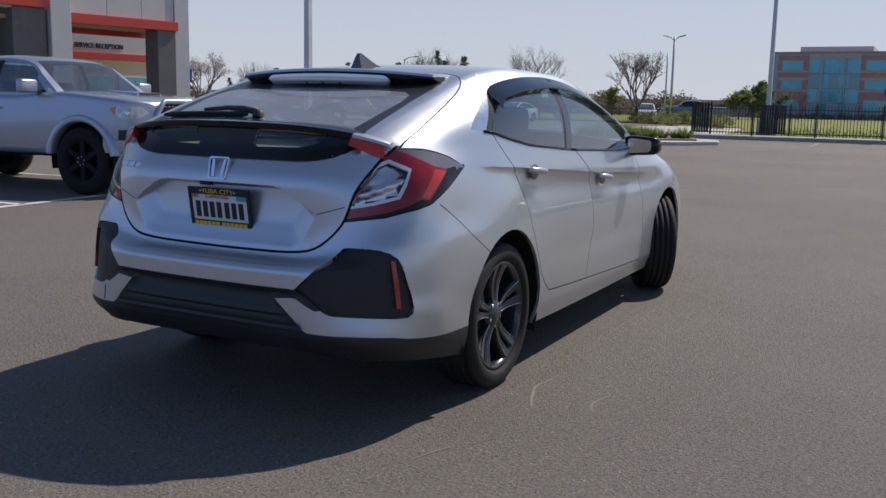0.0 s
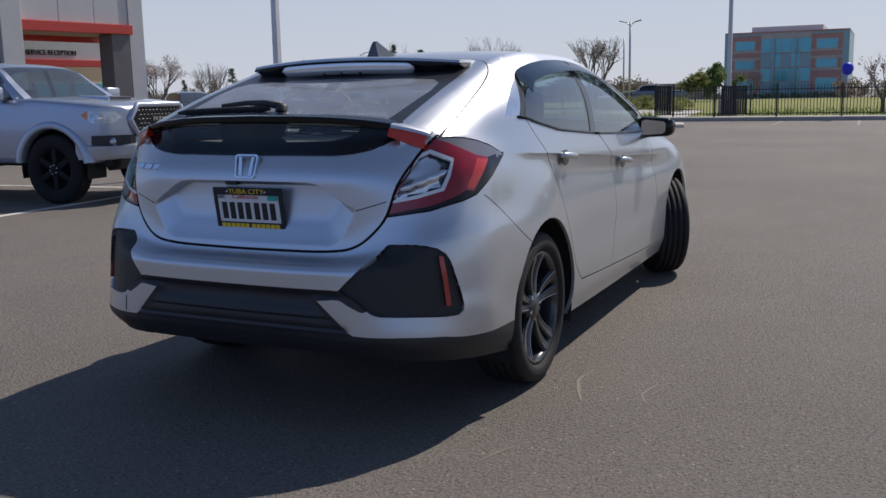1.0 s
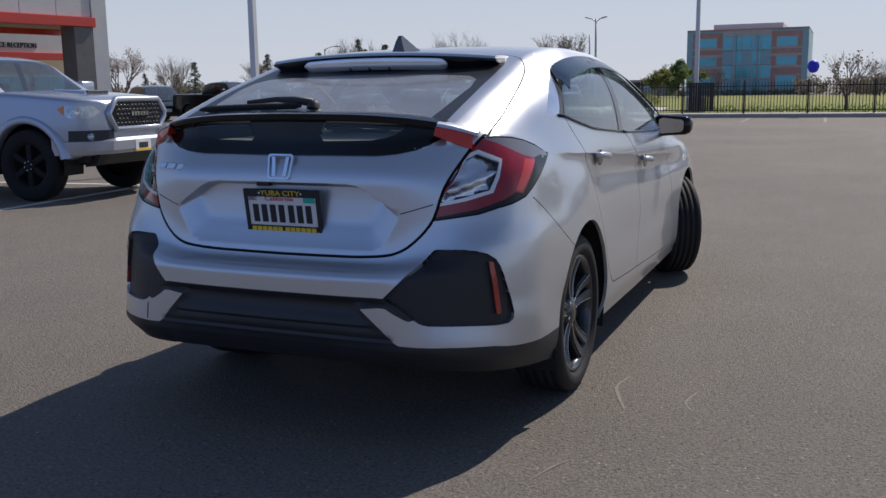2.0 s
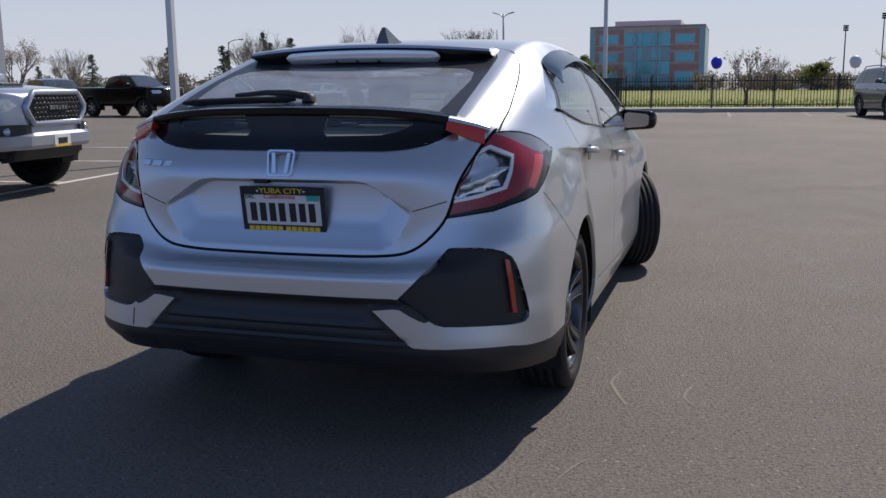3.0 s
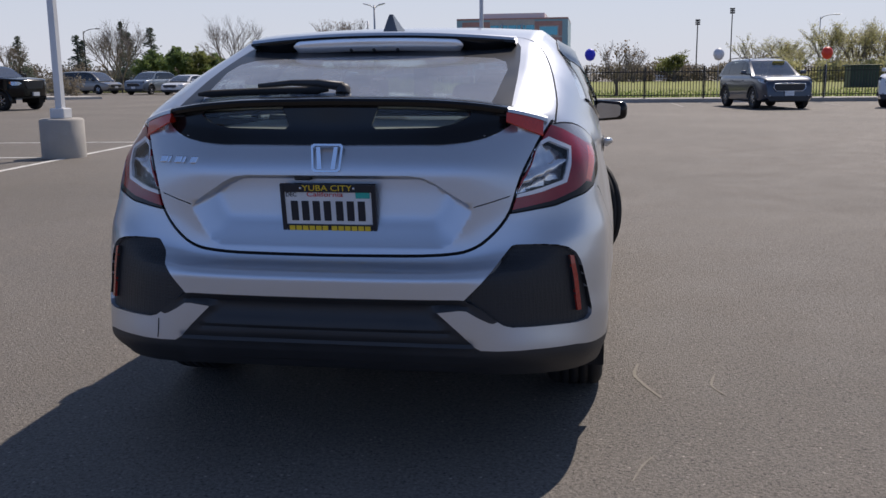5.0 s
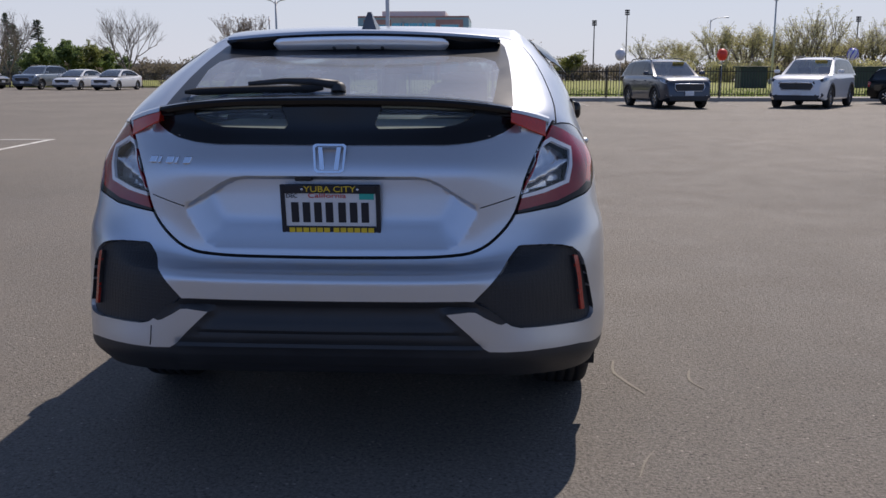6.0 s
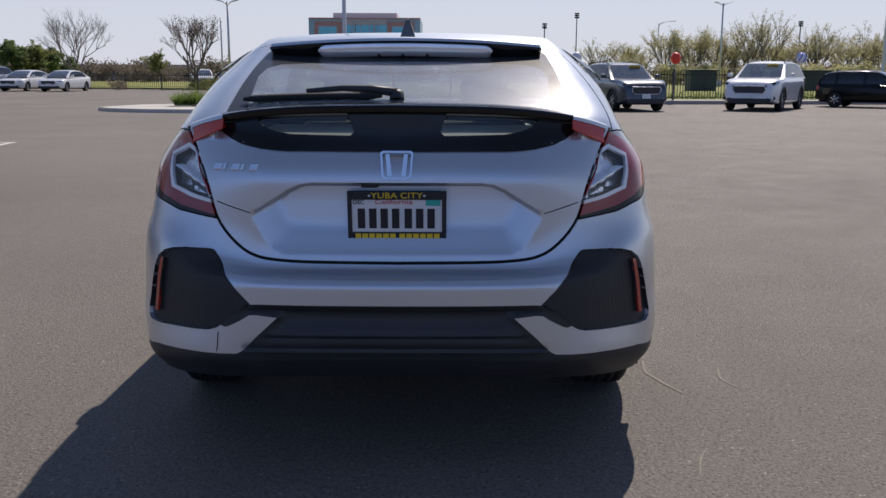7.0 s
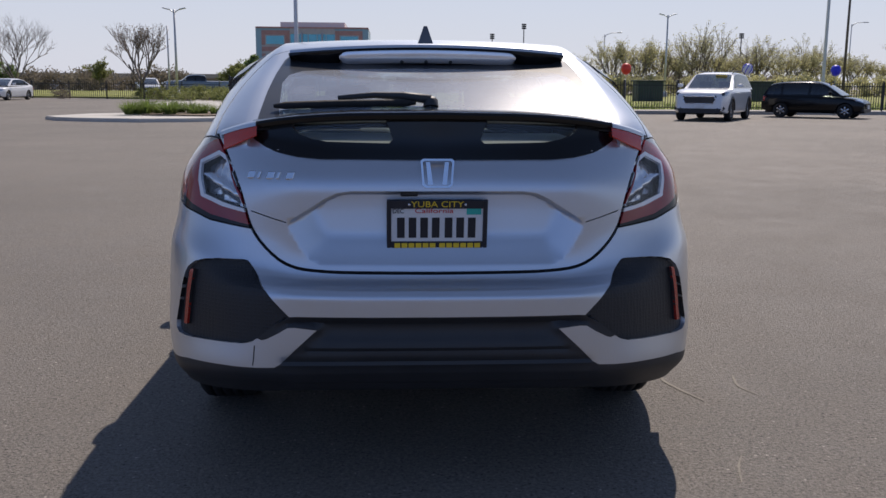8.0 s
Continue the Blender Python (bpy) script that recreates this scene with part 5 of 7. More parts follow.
fence_run("iron_fence", -6.9, 57.3, fence_y, .15, 1.28, .125, 26, "black iron picket fence on a concrete kerb")
fence_run("far_fence", -52.0, -12.5, lambda x: 66.5 + (x + 12.5) * -.13, .0, 1.25, .16, 14, "black iron fence along the far edge of the lot")
for x0, y0, w, lab in ((-7.05, 38.3, .75, "dark slatted steel gate panel beside the fence end"), (-4.6, 40.6, 1.25, "dark slatted steel bin screen behind the fence")):
    screen = thing("steel_screen", lab, "screen", pose(x0, y0, .15 if x0 < -6 else .10))
    for x in (0, w):
        part("screen_post", boxed(x - .03, x + .03, -.03, .03, 0, 1.42, .005), IRON, screen, "", False)
    slat = part("slat", boxed(-.045, .045, -.012, .012, .08, 1.36, .003), IRON, screen, "", False)
    slat.location = (.08, 0, 0)
    n = int((w - .1) / .105)
    for k in range(1, n):
        o = new("slat", slat.data)
        o.parent = screen
        o.location = (.08 + k * .105, 0, 0)
    for z in (.12, 1.30):
        part("screen_rail", boxed(0, w, .014, .044, z - .02, z + .02), IRON, screen, "", False)


# ---- lamp posts ----
def lamp_post(x, y, h, label, arms=2, base=.45, r=.07, material="galvanised", base_r=.30, lean=0):
    root = thing("lamp_post", label, "lamp post", pose(x, y, 0, 0, lean, 0))
    if base:
        bm = bmesh.new()
        lathe(bm, [(0, base_r), (base * .95, base_r), (base, base_r - .03), (base, .001)], 28, "z")
        part("concrete_base", bm, "concrete", root, "round concrete base", True, 40)
        part("base_cover", boxed(-r * 2.1, r * 2.1, -r * 2.1, r * 2.1, base, base + .16, .015), material, root, "", False)
    bm = bmesh.new()
    n = 4 if r in (.058, .10) else 10
    tube(bm, [(0, 0, base), (0, 0, h * .5), (0, 0, h)], [r * 1.35, r * 1.15, r * .95], n)
    part("pole", bm, material, root, "", n != 4)
    if arms == 2:
        for s in (-1, 1):
            bm = bmesh.new()
            tube(bm, [(0, 0, h - .25), (s * .22, 0, h - .10), (s * .40, 0, h + .02)], [.05, .04, .04], 8)
            arm = part("arm", bm, material, root)
            bm = bmesh.new()
            box(bm, -.27, .27, -.14, .14, -.05, .04, .03, pose(s * .64, 0, h + .07, 0, -s * 14, 0))
            part("lamp_head", bm, material, arm, "flat grey lamp head", False)
    elif arms == 1:
        bm = bmesh.new()
        tube(bm, [(0, 0, h - .3), (.25, 0, h), (.9, 0, h + .22), (1.8, 0, h + .30)], [.06, .05, .045, .04], 8)
        arm = part("arm", bm, material, root)
        bm = bmesh.new()
        box(bm, -.32, .32, -.12, .12, -.07, .05, .03, pose(2.0, 0, h + .29))
        part("lamp_head", bm, material, arm, "", False)
    elif arms == 4:
        for k in range(3):
            bm = bmesh.new()
            box(bm, -.38, .38, -.15, .15, -.12, .12, .03, pose(0, -.1, h - .32 * k))
            part("floodlight", bm, "under_black", root, "row of dark floodlights", False)
    return root


lamp_post(-7.53, 10.8, 9.5, "white square steel lamp post on a round concrete base", 2, .62, .058, "white_steel", .34)
lamp_post(-16.9, 72.5, 6.85, "grey twin-arm lamp post beside the planting", 2, .5, .08)
lamp_post(-18.3, 76.0, 5.8, "grey single lamp post beside the planting", 0, .4, .06)
lamp_post(-4.45, 41.5, 10.5, "grey lamp post on a square concrete base behind the fence", 2, .85, .10, "galvanised", .45)
lamp_post(28.2, 92.1, 8.3, "grey twin-arm lamp post among the trees", 2, .5, .08)
lamp_post(30.6, 62.0, 11.5, "tall pale lamp post behind the fence", 2, .6, .10)
lamp_post(28.7, 122.1, 7.9, "grey single-arm street lamp before the trees", 1, .2, .06)
lamp_post(62.5, 122.1, 9.6, "grey single-arm street lamp before the trees", 1, .2, .06)
lamp_post(-65.3, 112.0, 7.3, "dark single-arm street lamp by the far trees", 1, .2, .07, "iron_black")
lamp_post(22.8, 157, 11.3, "tall dark floodlight mast", 4, 0, .10, "iron_black")
lamp_post(17.4, 157, 9.6, "tall dark floodlight mast", 4, 0, .09, "iron_black")
lamp_post(60.6, 157, 10.1, "tall dark floodlight mast", 4, 0, .10, "iron_black")
lamp_post(51.0, 100, 13.0, "tall dark wooden utility pole", 0, 0, .12, "bark")


# ---- balloons ----
def balloon(x, y, z, material, label, stripes=""):
    root = thing("balloon", label, "balloon", pose(x, y, 0))
    bm = bmesh.new()
    bmesh.ops.create_uvsphere(bm, u_segments=24, v_segments=16, radius=.228)
    for v in bm.verts:
        v.co.z = v.co.z * 1.06 + z - .03 * (v.co.z < -.15)
    ball = part("ball", bm, material, root)
    if stripes:
        for k in range(6):
            a = k * math.pi / 3
            bm = bmesh.new()
            tube(bm, [(.230 * math.cos(t) * math.cos(a + t * .6), .230 * math.cos(t) * math.sin(a + t * .6), z + .243 * math.sin(t)) for t in span(-1.4, 1.4, 14)], .022, 5)
            part("stripe", bm, stripes, ball)
    bm = bmesh.new()
    tube(bm, [(0, 0, z - .27), (.01, .02, (z + .15) / 2), (0, .05, .15)], .008, 5)
    part("stick", bm, "white_steel", root, "thin white stick")
    return root


balloon(0.65, fence_y(0.65) - .1, 2.03, "balloon_blue", "round blue balloon on a stick at the fence")
balloon(10.40, fence_y(10.40) - .1, 1.99, "balloon_red", "round red balloon on a stick at the fence")
balloon(6.00, fence_y(6.00) - .1, 1.99, "balloon_white", "round white balloon on a stick at the fence")
balloon(16.05, fence_y(16.05) - .1, 2.01, "balloon_white", "striped balloon on a stick at the fence", "balloon_blue")
balloon(20.28, fence_y(20.28) - .1, 2.00, "balloon_blue", "round blue balloon on a stick at the fence")


# ---- parked vehicles ----
def paint(name, color, metal=.5):
    mat(name, color, .32, metal, 1.0, .03, 3, .02, 900)


paint("paint_silver_blue", (.40, .44, .53), .6)
mat("paint_black", (.004, .004, .005), .16, 0, .12, .03, 3, spec=.25)
paint("paint_grey_blue", (.030, .040, .064), .3)
paint("paint_white", (.72, .73, .74), 0)
paint("paint_slate", (.16, .19, .22), .5)
paint("paint_beige", (.28, .26, .23), .4)
paint("paint_dark_green", (.02, .03, .03), .3)
mat("head_lamp", (.42, .45, .49), .14, .75, .8, .55, 14, .2, 40)
mat("amber_lens", (.75, .22, .03), .2, 0, .8)
mat("screen_card", (.80, .62, .12), .6)
# Parked cars' windscreens: the pale layer paints in sun glare.
glass("car_glass", (.34, .40, .40), .27, 0.0, .08)
glass("car_side_glass", (.10, .11, .12), .05)
glass("truck_glass", (.52, .60, .62), .10, 0.0, .06)
mat("tyre_black", (.007, .007, .008), .85)

# Side outlines: (y, height) as shares of length and height, front at +; greenhouse from cowl to tail.
SHAPES = {
    "suv": dict(deck=[(-.50, .56), (-.49, .64), (-.30, .655), (.16, .65), (.24, .655), (.34, .645), (.42, .615), (.46, .58), (.486, .52), (.495, .45)], house=[(-.485, .65), (-.45, .81), (-.40, .945), (-.28, .99), (-.08, 1.0), (.05, .97), (.145, .82), (.235, .65)], belt=.65),
    "sedan": dict(deck=[(-.50, .58), (-.49, .68), (-.40, .70), (-.28, .66), (.14, .62), (.26, .615), (.38, .575), (.46, .51), (.495, .44)], house=[(-.40, .68), (-.32, .83), (-.22, .96), (-.08, 1.0), (.04, .985), (.14, .88), (.22, .75), (.285, .62)], belt=.66),
    "hatch": dict(deck=[(-.50, .50), (-.49, .60), (-.30, .62), (.16, .60), (.26, .585), (.38, .54), (.46, .48), (.495, .40)], house=[(-.485, .60), (-.45, .80), (-.40, .93), (-.25, .985), (-.06, 1.0), (.08, .955), (.20, .78), (.30, .59)], belt=.615),
    "pickup": dict(deck=[(-.50, .66), (-.495, .70), (-.22, .705), (.10, .70), (.20, .725), (.26, .73), (.34, .715), (.40, .70), (.44, .688), (.465, .675), (.477, .660), (.4825, .635), (.4835, .60)], house=[(-.125, .68), (-.115, .83), (-.10, .955), (-.05, .99), (.03, 1.0), (.10, .985), (.142, .950), (.185, .85), (.245, .715)], belt=.70),
    "van": dict(deck=[(-.50, .50), (-.49, .56), (.20, .56), (.30, .55), (.42, .50), (.49, .42)], house=[(-.495, .55), (-.475, .80), (-.44, .96), (-.30, .995), (-.05, 1.0), (.12, .97), (.24, .78), (.33, .56)], belt=.57),
}


def vehicle(name, label, category, m, shape, L, W, H, base, tyre, colour, front="plain", cards=False, dark_trim=False, group=""):
    root = thing(name, label, category, m, group)
    s = SHAPES[shape]
    w = W / 2
    truck_like = shape == "pickup"
    shift = L * (.022 if truck_like else .012)
    sill, y_f, y_r = H * (.275 if truck_like else .155), base * .5 + shift, -base * .5 + shift
    deck = resample([list(p) for p in s["deck"]], [5] * (len(s["deck"]) - 1))
    bm = bmesh.new()
    cols = []
    for u, h in deck:
        y = u * L
        end = max(0, (abs(u) - .36) / .14)
        k = 1 - (.07 if shape == "pickup" else .22) * end**2.2
        if truck_like and u > .36:
            k = float(np.interp(u, [.36, .40, .425, .445, .462, .474, .4835], [1, .985, .95, .88, .77, .66, .58]))
        zt = h * H
        zs = sill + (.06 * H * max(0, (abs(u) - .42) / .08))
        sq = shape == "pickup"
        prof = [(0, zs - .01), (.86, zs), (.955, zs + .02), (.985, zs + .18 * (zt - zs)), (1.0, zs + .50 * (zt - zs)), (.985, zs + .80 * (zt - zs)), (.975 if sq else .95, zs + .92 * (zt - zs)), (.93 if sq else .88, zt - .012), (.50, zt + .012), (0, zt + .018)]
        cols.append([bm.verts.new((w * k * a, y, z)) for a, z in resample([list(p) for p in prof], [2, 2, 3, 4, 4, 3, 3, 3, 3])])
    for a, b in zip(cols, cols[1:]):
        for k in range(len(a) - 1):
            bm.faces.new((a[k], a[k + 1], b[k + 1], b[k]))
    for c, flip in ((cols[0], 1), (cols[-1], 0)):
        zc = [v.co.z for v in c]
        f = bm.faces.new(c if flip else c[::-1])
    bmesh.ops.recalc_face_normals(bm, faces=bm.faces)
    if bm.faces[0].calc_center_median().z < sill + .2 and bm.faces[0].normal.z > 0:
        bmesh.ops.reverse_faces(bm, faces=bm.faces)
    ra = tyre * (1.18 if truck_like else 1.13)
    for yc in (y_f, y_r):
        ring = [(yc + ra * math.cos(t), tyre + ra * math.sin(t)) for t in (2 * math.pi * k / 24 for k in range(24))]
        cut(bm, ring + ring[:1], YZ, lambda c: c.x > w * .6)
        bmesh.ops.delete(bm, geom=[f for f in bm.faces if f.calc_center_median().x > w * .55 and inside(flat(f.calc_center_median(), YZ), ring)], context="FACES")
    lamp_shape = ((.409, .612), (.424, .634), (.468, .628), (.476, .592), (.466, .553), (.436, .548), (.420, .578)) if truck_like else ((.38, .585), (.43, .592), (.468, .556), (.482, .520), (.470, .500), (.42, .530)) if shape == "suv" else ((.405, .500), (.44, .520), (.478, .498), (.488, .470), (.478, .440), (.43, .462))
    if front != "none":
        lamp = [(u * L, h * H) for u, h in lamp_shape]
        cut(bm, lamp + lamp[:1], YZ, lambda c: c.x > w * .45)
        cut(bm, [(lamp[0][0] + (.085 if truck_like else .03), H * .5), (lamp[0][0] + (.085 if truck_like else .03), H * .7)], YZ, lambda c: c.x > w * .45)
        faces = [f for f in bm.faces if f.calc_center_median().x > w * .5 and inside(flat(f.calc_center_median(), YZ), lamp)]
        for name_2, material_2, fs in (("side_marker", "amber_lens", [f for f in faces if f.calc_center_median().y < lamp[0][0] + (.085 if truck_like else .03)]), ("headlight", "head_lamp", [f for f in faces if f.calc_center_median().y > lamp[0][0] + (.085 if truck_like else .03)])):
            half = lift(bm, fs)
            for one in (half, mirrored(half, False)):
                part(name_2, lip(one, .02), material_2, root, "amber side marker" if name_2 == "side_marker" else "clear wrap-round headlight", True, 40)
        bmesh.ops.delete(bm, geom=faces, context="FACES")
    part("body", mirrored(bm), colour, root, "", True, 40)
    part("underside", boxed(-w * .80, w * .80, -L * .46, L * .45, sill - .03, sill + .12), "under_black", root, "", False)
    for yc in (y_f, y_r):
        for sg in (-1, 1):
            bm = bmesh.new()
            arc = [(yc + ra * 1.02 * math.cos(t), tyre + ra * 1.02 * math.sin(t)) for t in (math.pi * k / 14 for k in range(-1, 16))]
            a = [bm.verts.new((sg * w * .62, y, z)) for y, z in arc]
            b = [bm.verts.new((sg * w * .97, y, z)) for y, z in arc]
            for k in range(len(arc) - 1):
                bm.faces.new((a[k], a[k + 1], b[k + 1], b[k]))
            bm.faces.new(a)
            part("wheel_housing", bm, "under_black", root, "", False)
            if dark_trim:
                bm = bmesh.new()
                flare = [[bm.verts.new((sg * (w * a + o), yc + (ra + r) * math.cos(t) * k, tyre + (ra + r) * math.sin(t))) for a, o, r, k in ((.90, 0, -.012, 1), (.995, .008, -.008, 1), (.995, .020, .010, 1), (.99, .018, .075, 1), (.97, .004, .095, 1), (.90, 0, .10, 1))] for t in (math.pi * j / 20 for j in range(0 if dark_trim < 3 else 1, 21 if dark_trim < 3 else 20))]
                for r0, r1 in zip(flare, flare[1:]):
                    for j in range(6):
                        bm.faces.new((r0[j], r0[(j + 1) % 6], r1[(j + 1) % 6], r1[j]))
                bmesh.ops.recalc_face_normals(bm, faces=bm.faces)
                part("arch_trim", bm, "black_plastic" if dark_trim == 1 else colour, root, "", True, 60)
            simple_wheel(root, sg, w, yc, tyre, "tyre_black" if dark_trim == 3 else "alloy_bright")
    # greenhouse
    hs = resample([list(p) for p in s["house"]], [5] * (len(s["house"]) - 1))
    bm = bmesh.new()
    rows = []
    zb = s["belt"] * H
    for u, h in hs:
        y, zt = u * L, max(h * H, zb + .01)
        k = (zt - zb) / (H - zb)
        xr = w * (.90 - .20 * k)
        z0 = min(zb, zt - .005) - .03
        row = [(0, zt), (xr * .55, zt - .004), (xr * .86, zt - .016 * k - .004), (xr, zt - .05 * k - .006)]
        for q in (.2, .4, .6, .8, 1.0):
            row.append((xr + (w * .915 - xr) * q + .02 * math.sin(math.pi * q) * k, zt - .05 * k - .006 + (z0 - zt + .05 * k + .006) * q))
        rows.append([bm.verts.new((a, y, z)) for a, z in row])
    for a, b in zip(rows, rows[1:]):
        for k in range(len(a) - 1):
            bm.faces.new((a[k], a[k + 1], b[k + 1], b[k]))
    bmesh.ops.recalc_face_normals(bm, faces=bm.faces)
    ymax = max(range(len(hs)), key=lambda i: hs[i][1])
    if bm.faces[0].normal.z < 0 and rows[ymax][0].link_faces[0].normal.z < 0:
        bmesh.ops.reverse_faces(bm, faces=bm.faces)
    # side windows: an outline under the roof, split by pillars
    line = [(u * L, h * H) for u, h in hs]
    outline = []
    for u, h in hs:
        if h * H > zb + .05:
            outline.append((u * L, h * H - .085))
    outline = [p for p in outline if p[1] > zb + .05]
    outline = [(outline[0][0] + .09, zb + .03)] + [(p[0] + (.05 if i < 3 else -.06 if i > len(outline) - 5 else 0), p[1]) for i, p in enumerate(outline)][1:-1] + [(outline[-1][0] + .0, zb + .03)]
    sidekeep = lambda c: c.x > w * .62
    cut(bm, outline + outline[:1], YZ, sidekeep)
    pillars = {"suv": (-.27, -.01), "sedan": (-.29, -.03), "hatch": (-.30, -.03), "pickup": (.03,), "van": (-.25, .04)}[shape]
    for p in pillars:
        for d in (-.045, .045):
            cut(bm, [(p * L + d, zb - .1), (p * L + d + .02, H)], YZ, sidekeep)
    # front and rear screens, by slope
    y_ws = next(u * L for u, h in hs[::-1] if h > .95)
    y_rs = next(u * L for u, h in hs if h > .93)
    for y, hi in ((y_ws, 1), (y_rs, 0)):
        cut(bm, [(-.01, y), (w, y)], XY, lambda c: True)
    xs_cut = w * .655
    cut(bm, [(xs_cut, y_ws - .02), (w * .90, L * .4)], XY, lambda c: c.y > y_ws - .05)
    cut(bm, [(xs_cut, y_rs + .02), (w * .74, -L * .6)], XY, lambda c: c.y < y_rs + .05)
    kinds = {}
    for f in bm.faces:
        c = f.calc_center_median()
        if c.x > w * .62 and inside((c.y, c.z), outline):
            near = [i for i, p in enumerate(pillars) if abs(c.y - p * L - .01) < .05]
            key = "pillar%d" % near[0] if near else "side%d" % sum(c.y > p * L for p in pillars)
        elif c.y > y_ws and c.z > zb + .02 and c.x < np.interp(c.y, [y_ws - .02, L * .4], [xs_cut, w * .90]):
            key = "windscreen"
        elif c.y < y_rs and c.z > zb + .05 and c.x < np.interp(c.y, [-L * .6, y_rs + .02], [w * .74, xs_cut]):
            key = "rear_window"
        else:
            key = "roof"
        kinds.setdefault(key, []).append(f)
    for key, fs in kinds.items():
        half = lift(bm, fs)
        if key == "roof":
            part("roof", mirrored(half), colour, root, "", True, 40)
        elif key in ("windscreen", "rear_window"):
            part(key, mirrored(half), "truck_glass" if dark_trim == 3 else "car_glass", root, "", True)
        else:
            for b2 in (half, mirrored(half, False)):
                part("pillar" if key.startswith("pillar") else "side_window", b2, "black_gloss" if key.startswith("pillar") else "truck_glass" if dark_trim == 3 else "car_side_glass", root)
    bm.free()
    # seats seen through the glass
    for x in (-.36, .36):
        yy = .02 * L
        part("front_seat", boxed(x - .22, x + .22, yy - .10, yy + .05, H * .3, H * .80, .04), "seat_fabric", root)
    part("dashboard", boxed(-w * .8, w * .8, L * .17, L * .24, H * .35, zb + .02, .03), "black_plastic", root)
    # lamps, grille, mirrors, plate
    nose = L * (.4835 if truck_like else .495)
    if front == "grille_wide":
        gz0, gz1, gw = H * .355, H * .500, .54
    elif front == "pickup":
        gz0, gz1, gw = H * .475, H * .650, .46
    else:
        gz0, gz1, gw = H * .30, H * .40, .50
    bm = bmesh.new()
    prism(bm, [(-w * gw, gz1), (w * gw, gz1), (w * gw * 1.08, (gz0 + gz1) / 2), (w * gw * .9, gz0), (-w * gw * .9, gz0), (-w * gw * 1.08, (gz0 + gz1) / 2)], nose - .22, nose + .025)
    grille = part("grille", bm, "black_plastic", root, "black grille", False)
    for k in range(4):
        z = gz0 + (gz1 - gz0) * (k + .5) / 4
        part("grille_bar", boxed(-w * gw * .92, w * gw * .92, nose + .02, nose + .034, z - .008, z + .008), "alloy_dark", grille, "", False)
    if front == "grille_wide":
        rim = [(-w * gw, gz1), (w * gw, gz1), (w * gw * 1.08, (gz0 + gz1) / 2), (w * gw * .9, gz0), (-w * gw * .9, gz0), (-w * gw * 1.08, (gz0 + gz1) / 2)]
        bm = bmesh.new()
        tube(bm, [(x, nose + .026, z) for x, z in rim + rim[:1]], .014, 6, False)
        part("grille_rim", bm, "chrome", grille, "bright grille rim")
        bm = bmesh.new()
        lathe(bm, [(-.01, .075), (.012, .070), (.016, .05), (.014, .001)], 16, "z", pose(0, nose + .034, (gz0 + gz1) / 2 + .02, 90))
        part("grille_badge", bm, "chrome", grille, "round bright badge", True, 30)
    bm = bmesh.new()
    prism(bm, [(-w * .80, H * .255), (w * .80, H * .255), (w * .70, H * .165), (-w * .70, H * .165)], nose - .25, nose + .012)
    if truck_like:
        bm.free()
    else:
        part("lower_intake", bm, "black_plastic", root, "", False)
    zp = H * (.315 if shape == "pickup" else .265)
    part("bumper_plate", boxed(-.155, .155, nose + .02, nose + (.088 if shape == "pickup" else .045), zp, zp + .15, .004), "plate_white", root, "white number plate", False)
    for sg in (-1, 1):
        if shape == "suv":
            bm = bmesh.new()
            prism(bm, [(w * .52, H * .480), (w * .56, H * .522), (w * .84, H * .580), (w * .89, H * .530), (w * .68, H * .472)], nose - .40, nose + .012, Matrix.Scale(sg, 4, (1, 0, 0)))
            for v in bm.verts:
                v.co.y -= .16 * max(0, abs(v.co.x) / w - .46) + 1.2 * max(0, v.co.z / H - .49)
            part("lamp_unit", bm, "alloy_dark", root, "slim dark-rimmed headlight", False)
            bm = bmesh.new()
            prism(bm, [(w * .60, H * .215), (w * .66, H * .285), (w * .86, H * .300), (w * .90, H * .255), (w * .84, H * .215)], nose - .40, nose + .022, Matrix.Scale(sg, 4, (1, 0, 0)))
            for v in bm.verts:
                v.co.y -= .50 * max(0, abs(v.co.x) / w - .62)
            fog = part("fog_surround", bm, "black_plastic", root, "black fog lamp surround", False)
            bm = bmesh.new()
            tube(bm, [(sg * w * .66, nose + .010, H * .262), (sg * w * .84, nose - .08, H * .272)], .016, 6)
            part("fog_strip", bm, "chrome", fog, "bright strip")
            part("grille_trim", boxed(sg * w * .02, sg * w * .54, nose + .018, nose + .036, gz1 - .02, gz1 + .012, .004) if sg > 0 else boxed(-w * .54, -w * .02, nose + .018, nose + .036, gz1 - .02, gz1 + .012, .004), "chrome", grille, "bright grille trim", False)
        bm = bmesh.new()
        k = 1.35 if truck_like else 1.0
        box(bm, -.10 * k, .10 * k, -.05, .06, -.065 * k, .065 * k, .03, Matrix.Translation((sg * (w + .11), L * .185, zb + .11)))
        mir = part("wing_mirror", bm, colour, root)
        part("mirror_stalk", boxed(sg * w * .90 - .05, sg * w * .90 + .09 * sg + .05, L * .18, L * .195, zb + .03, zb + .07), "black_plastic", mir, "", False)
        bm = bmesh.new()
        box(bm, -.04, .04, -.06, .06, -.10, .10, .02, Matrix.Translation((sg * w * .82, -L * .475, H * .52)))
        part("rear_lamp", bm, "red_lens", root, "red rear lamp")
        if shape not in ("suv", "pickup"):
            part("fog_surround", boxed(sg * w * .72 - .09, sg * w * .72 + .09, nose - .14, nose + .012, H * .20, H * .27, .01), "black_plastic", root, "", False)
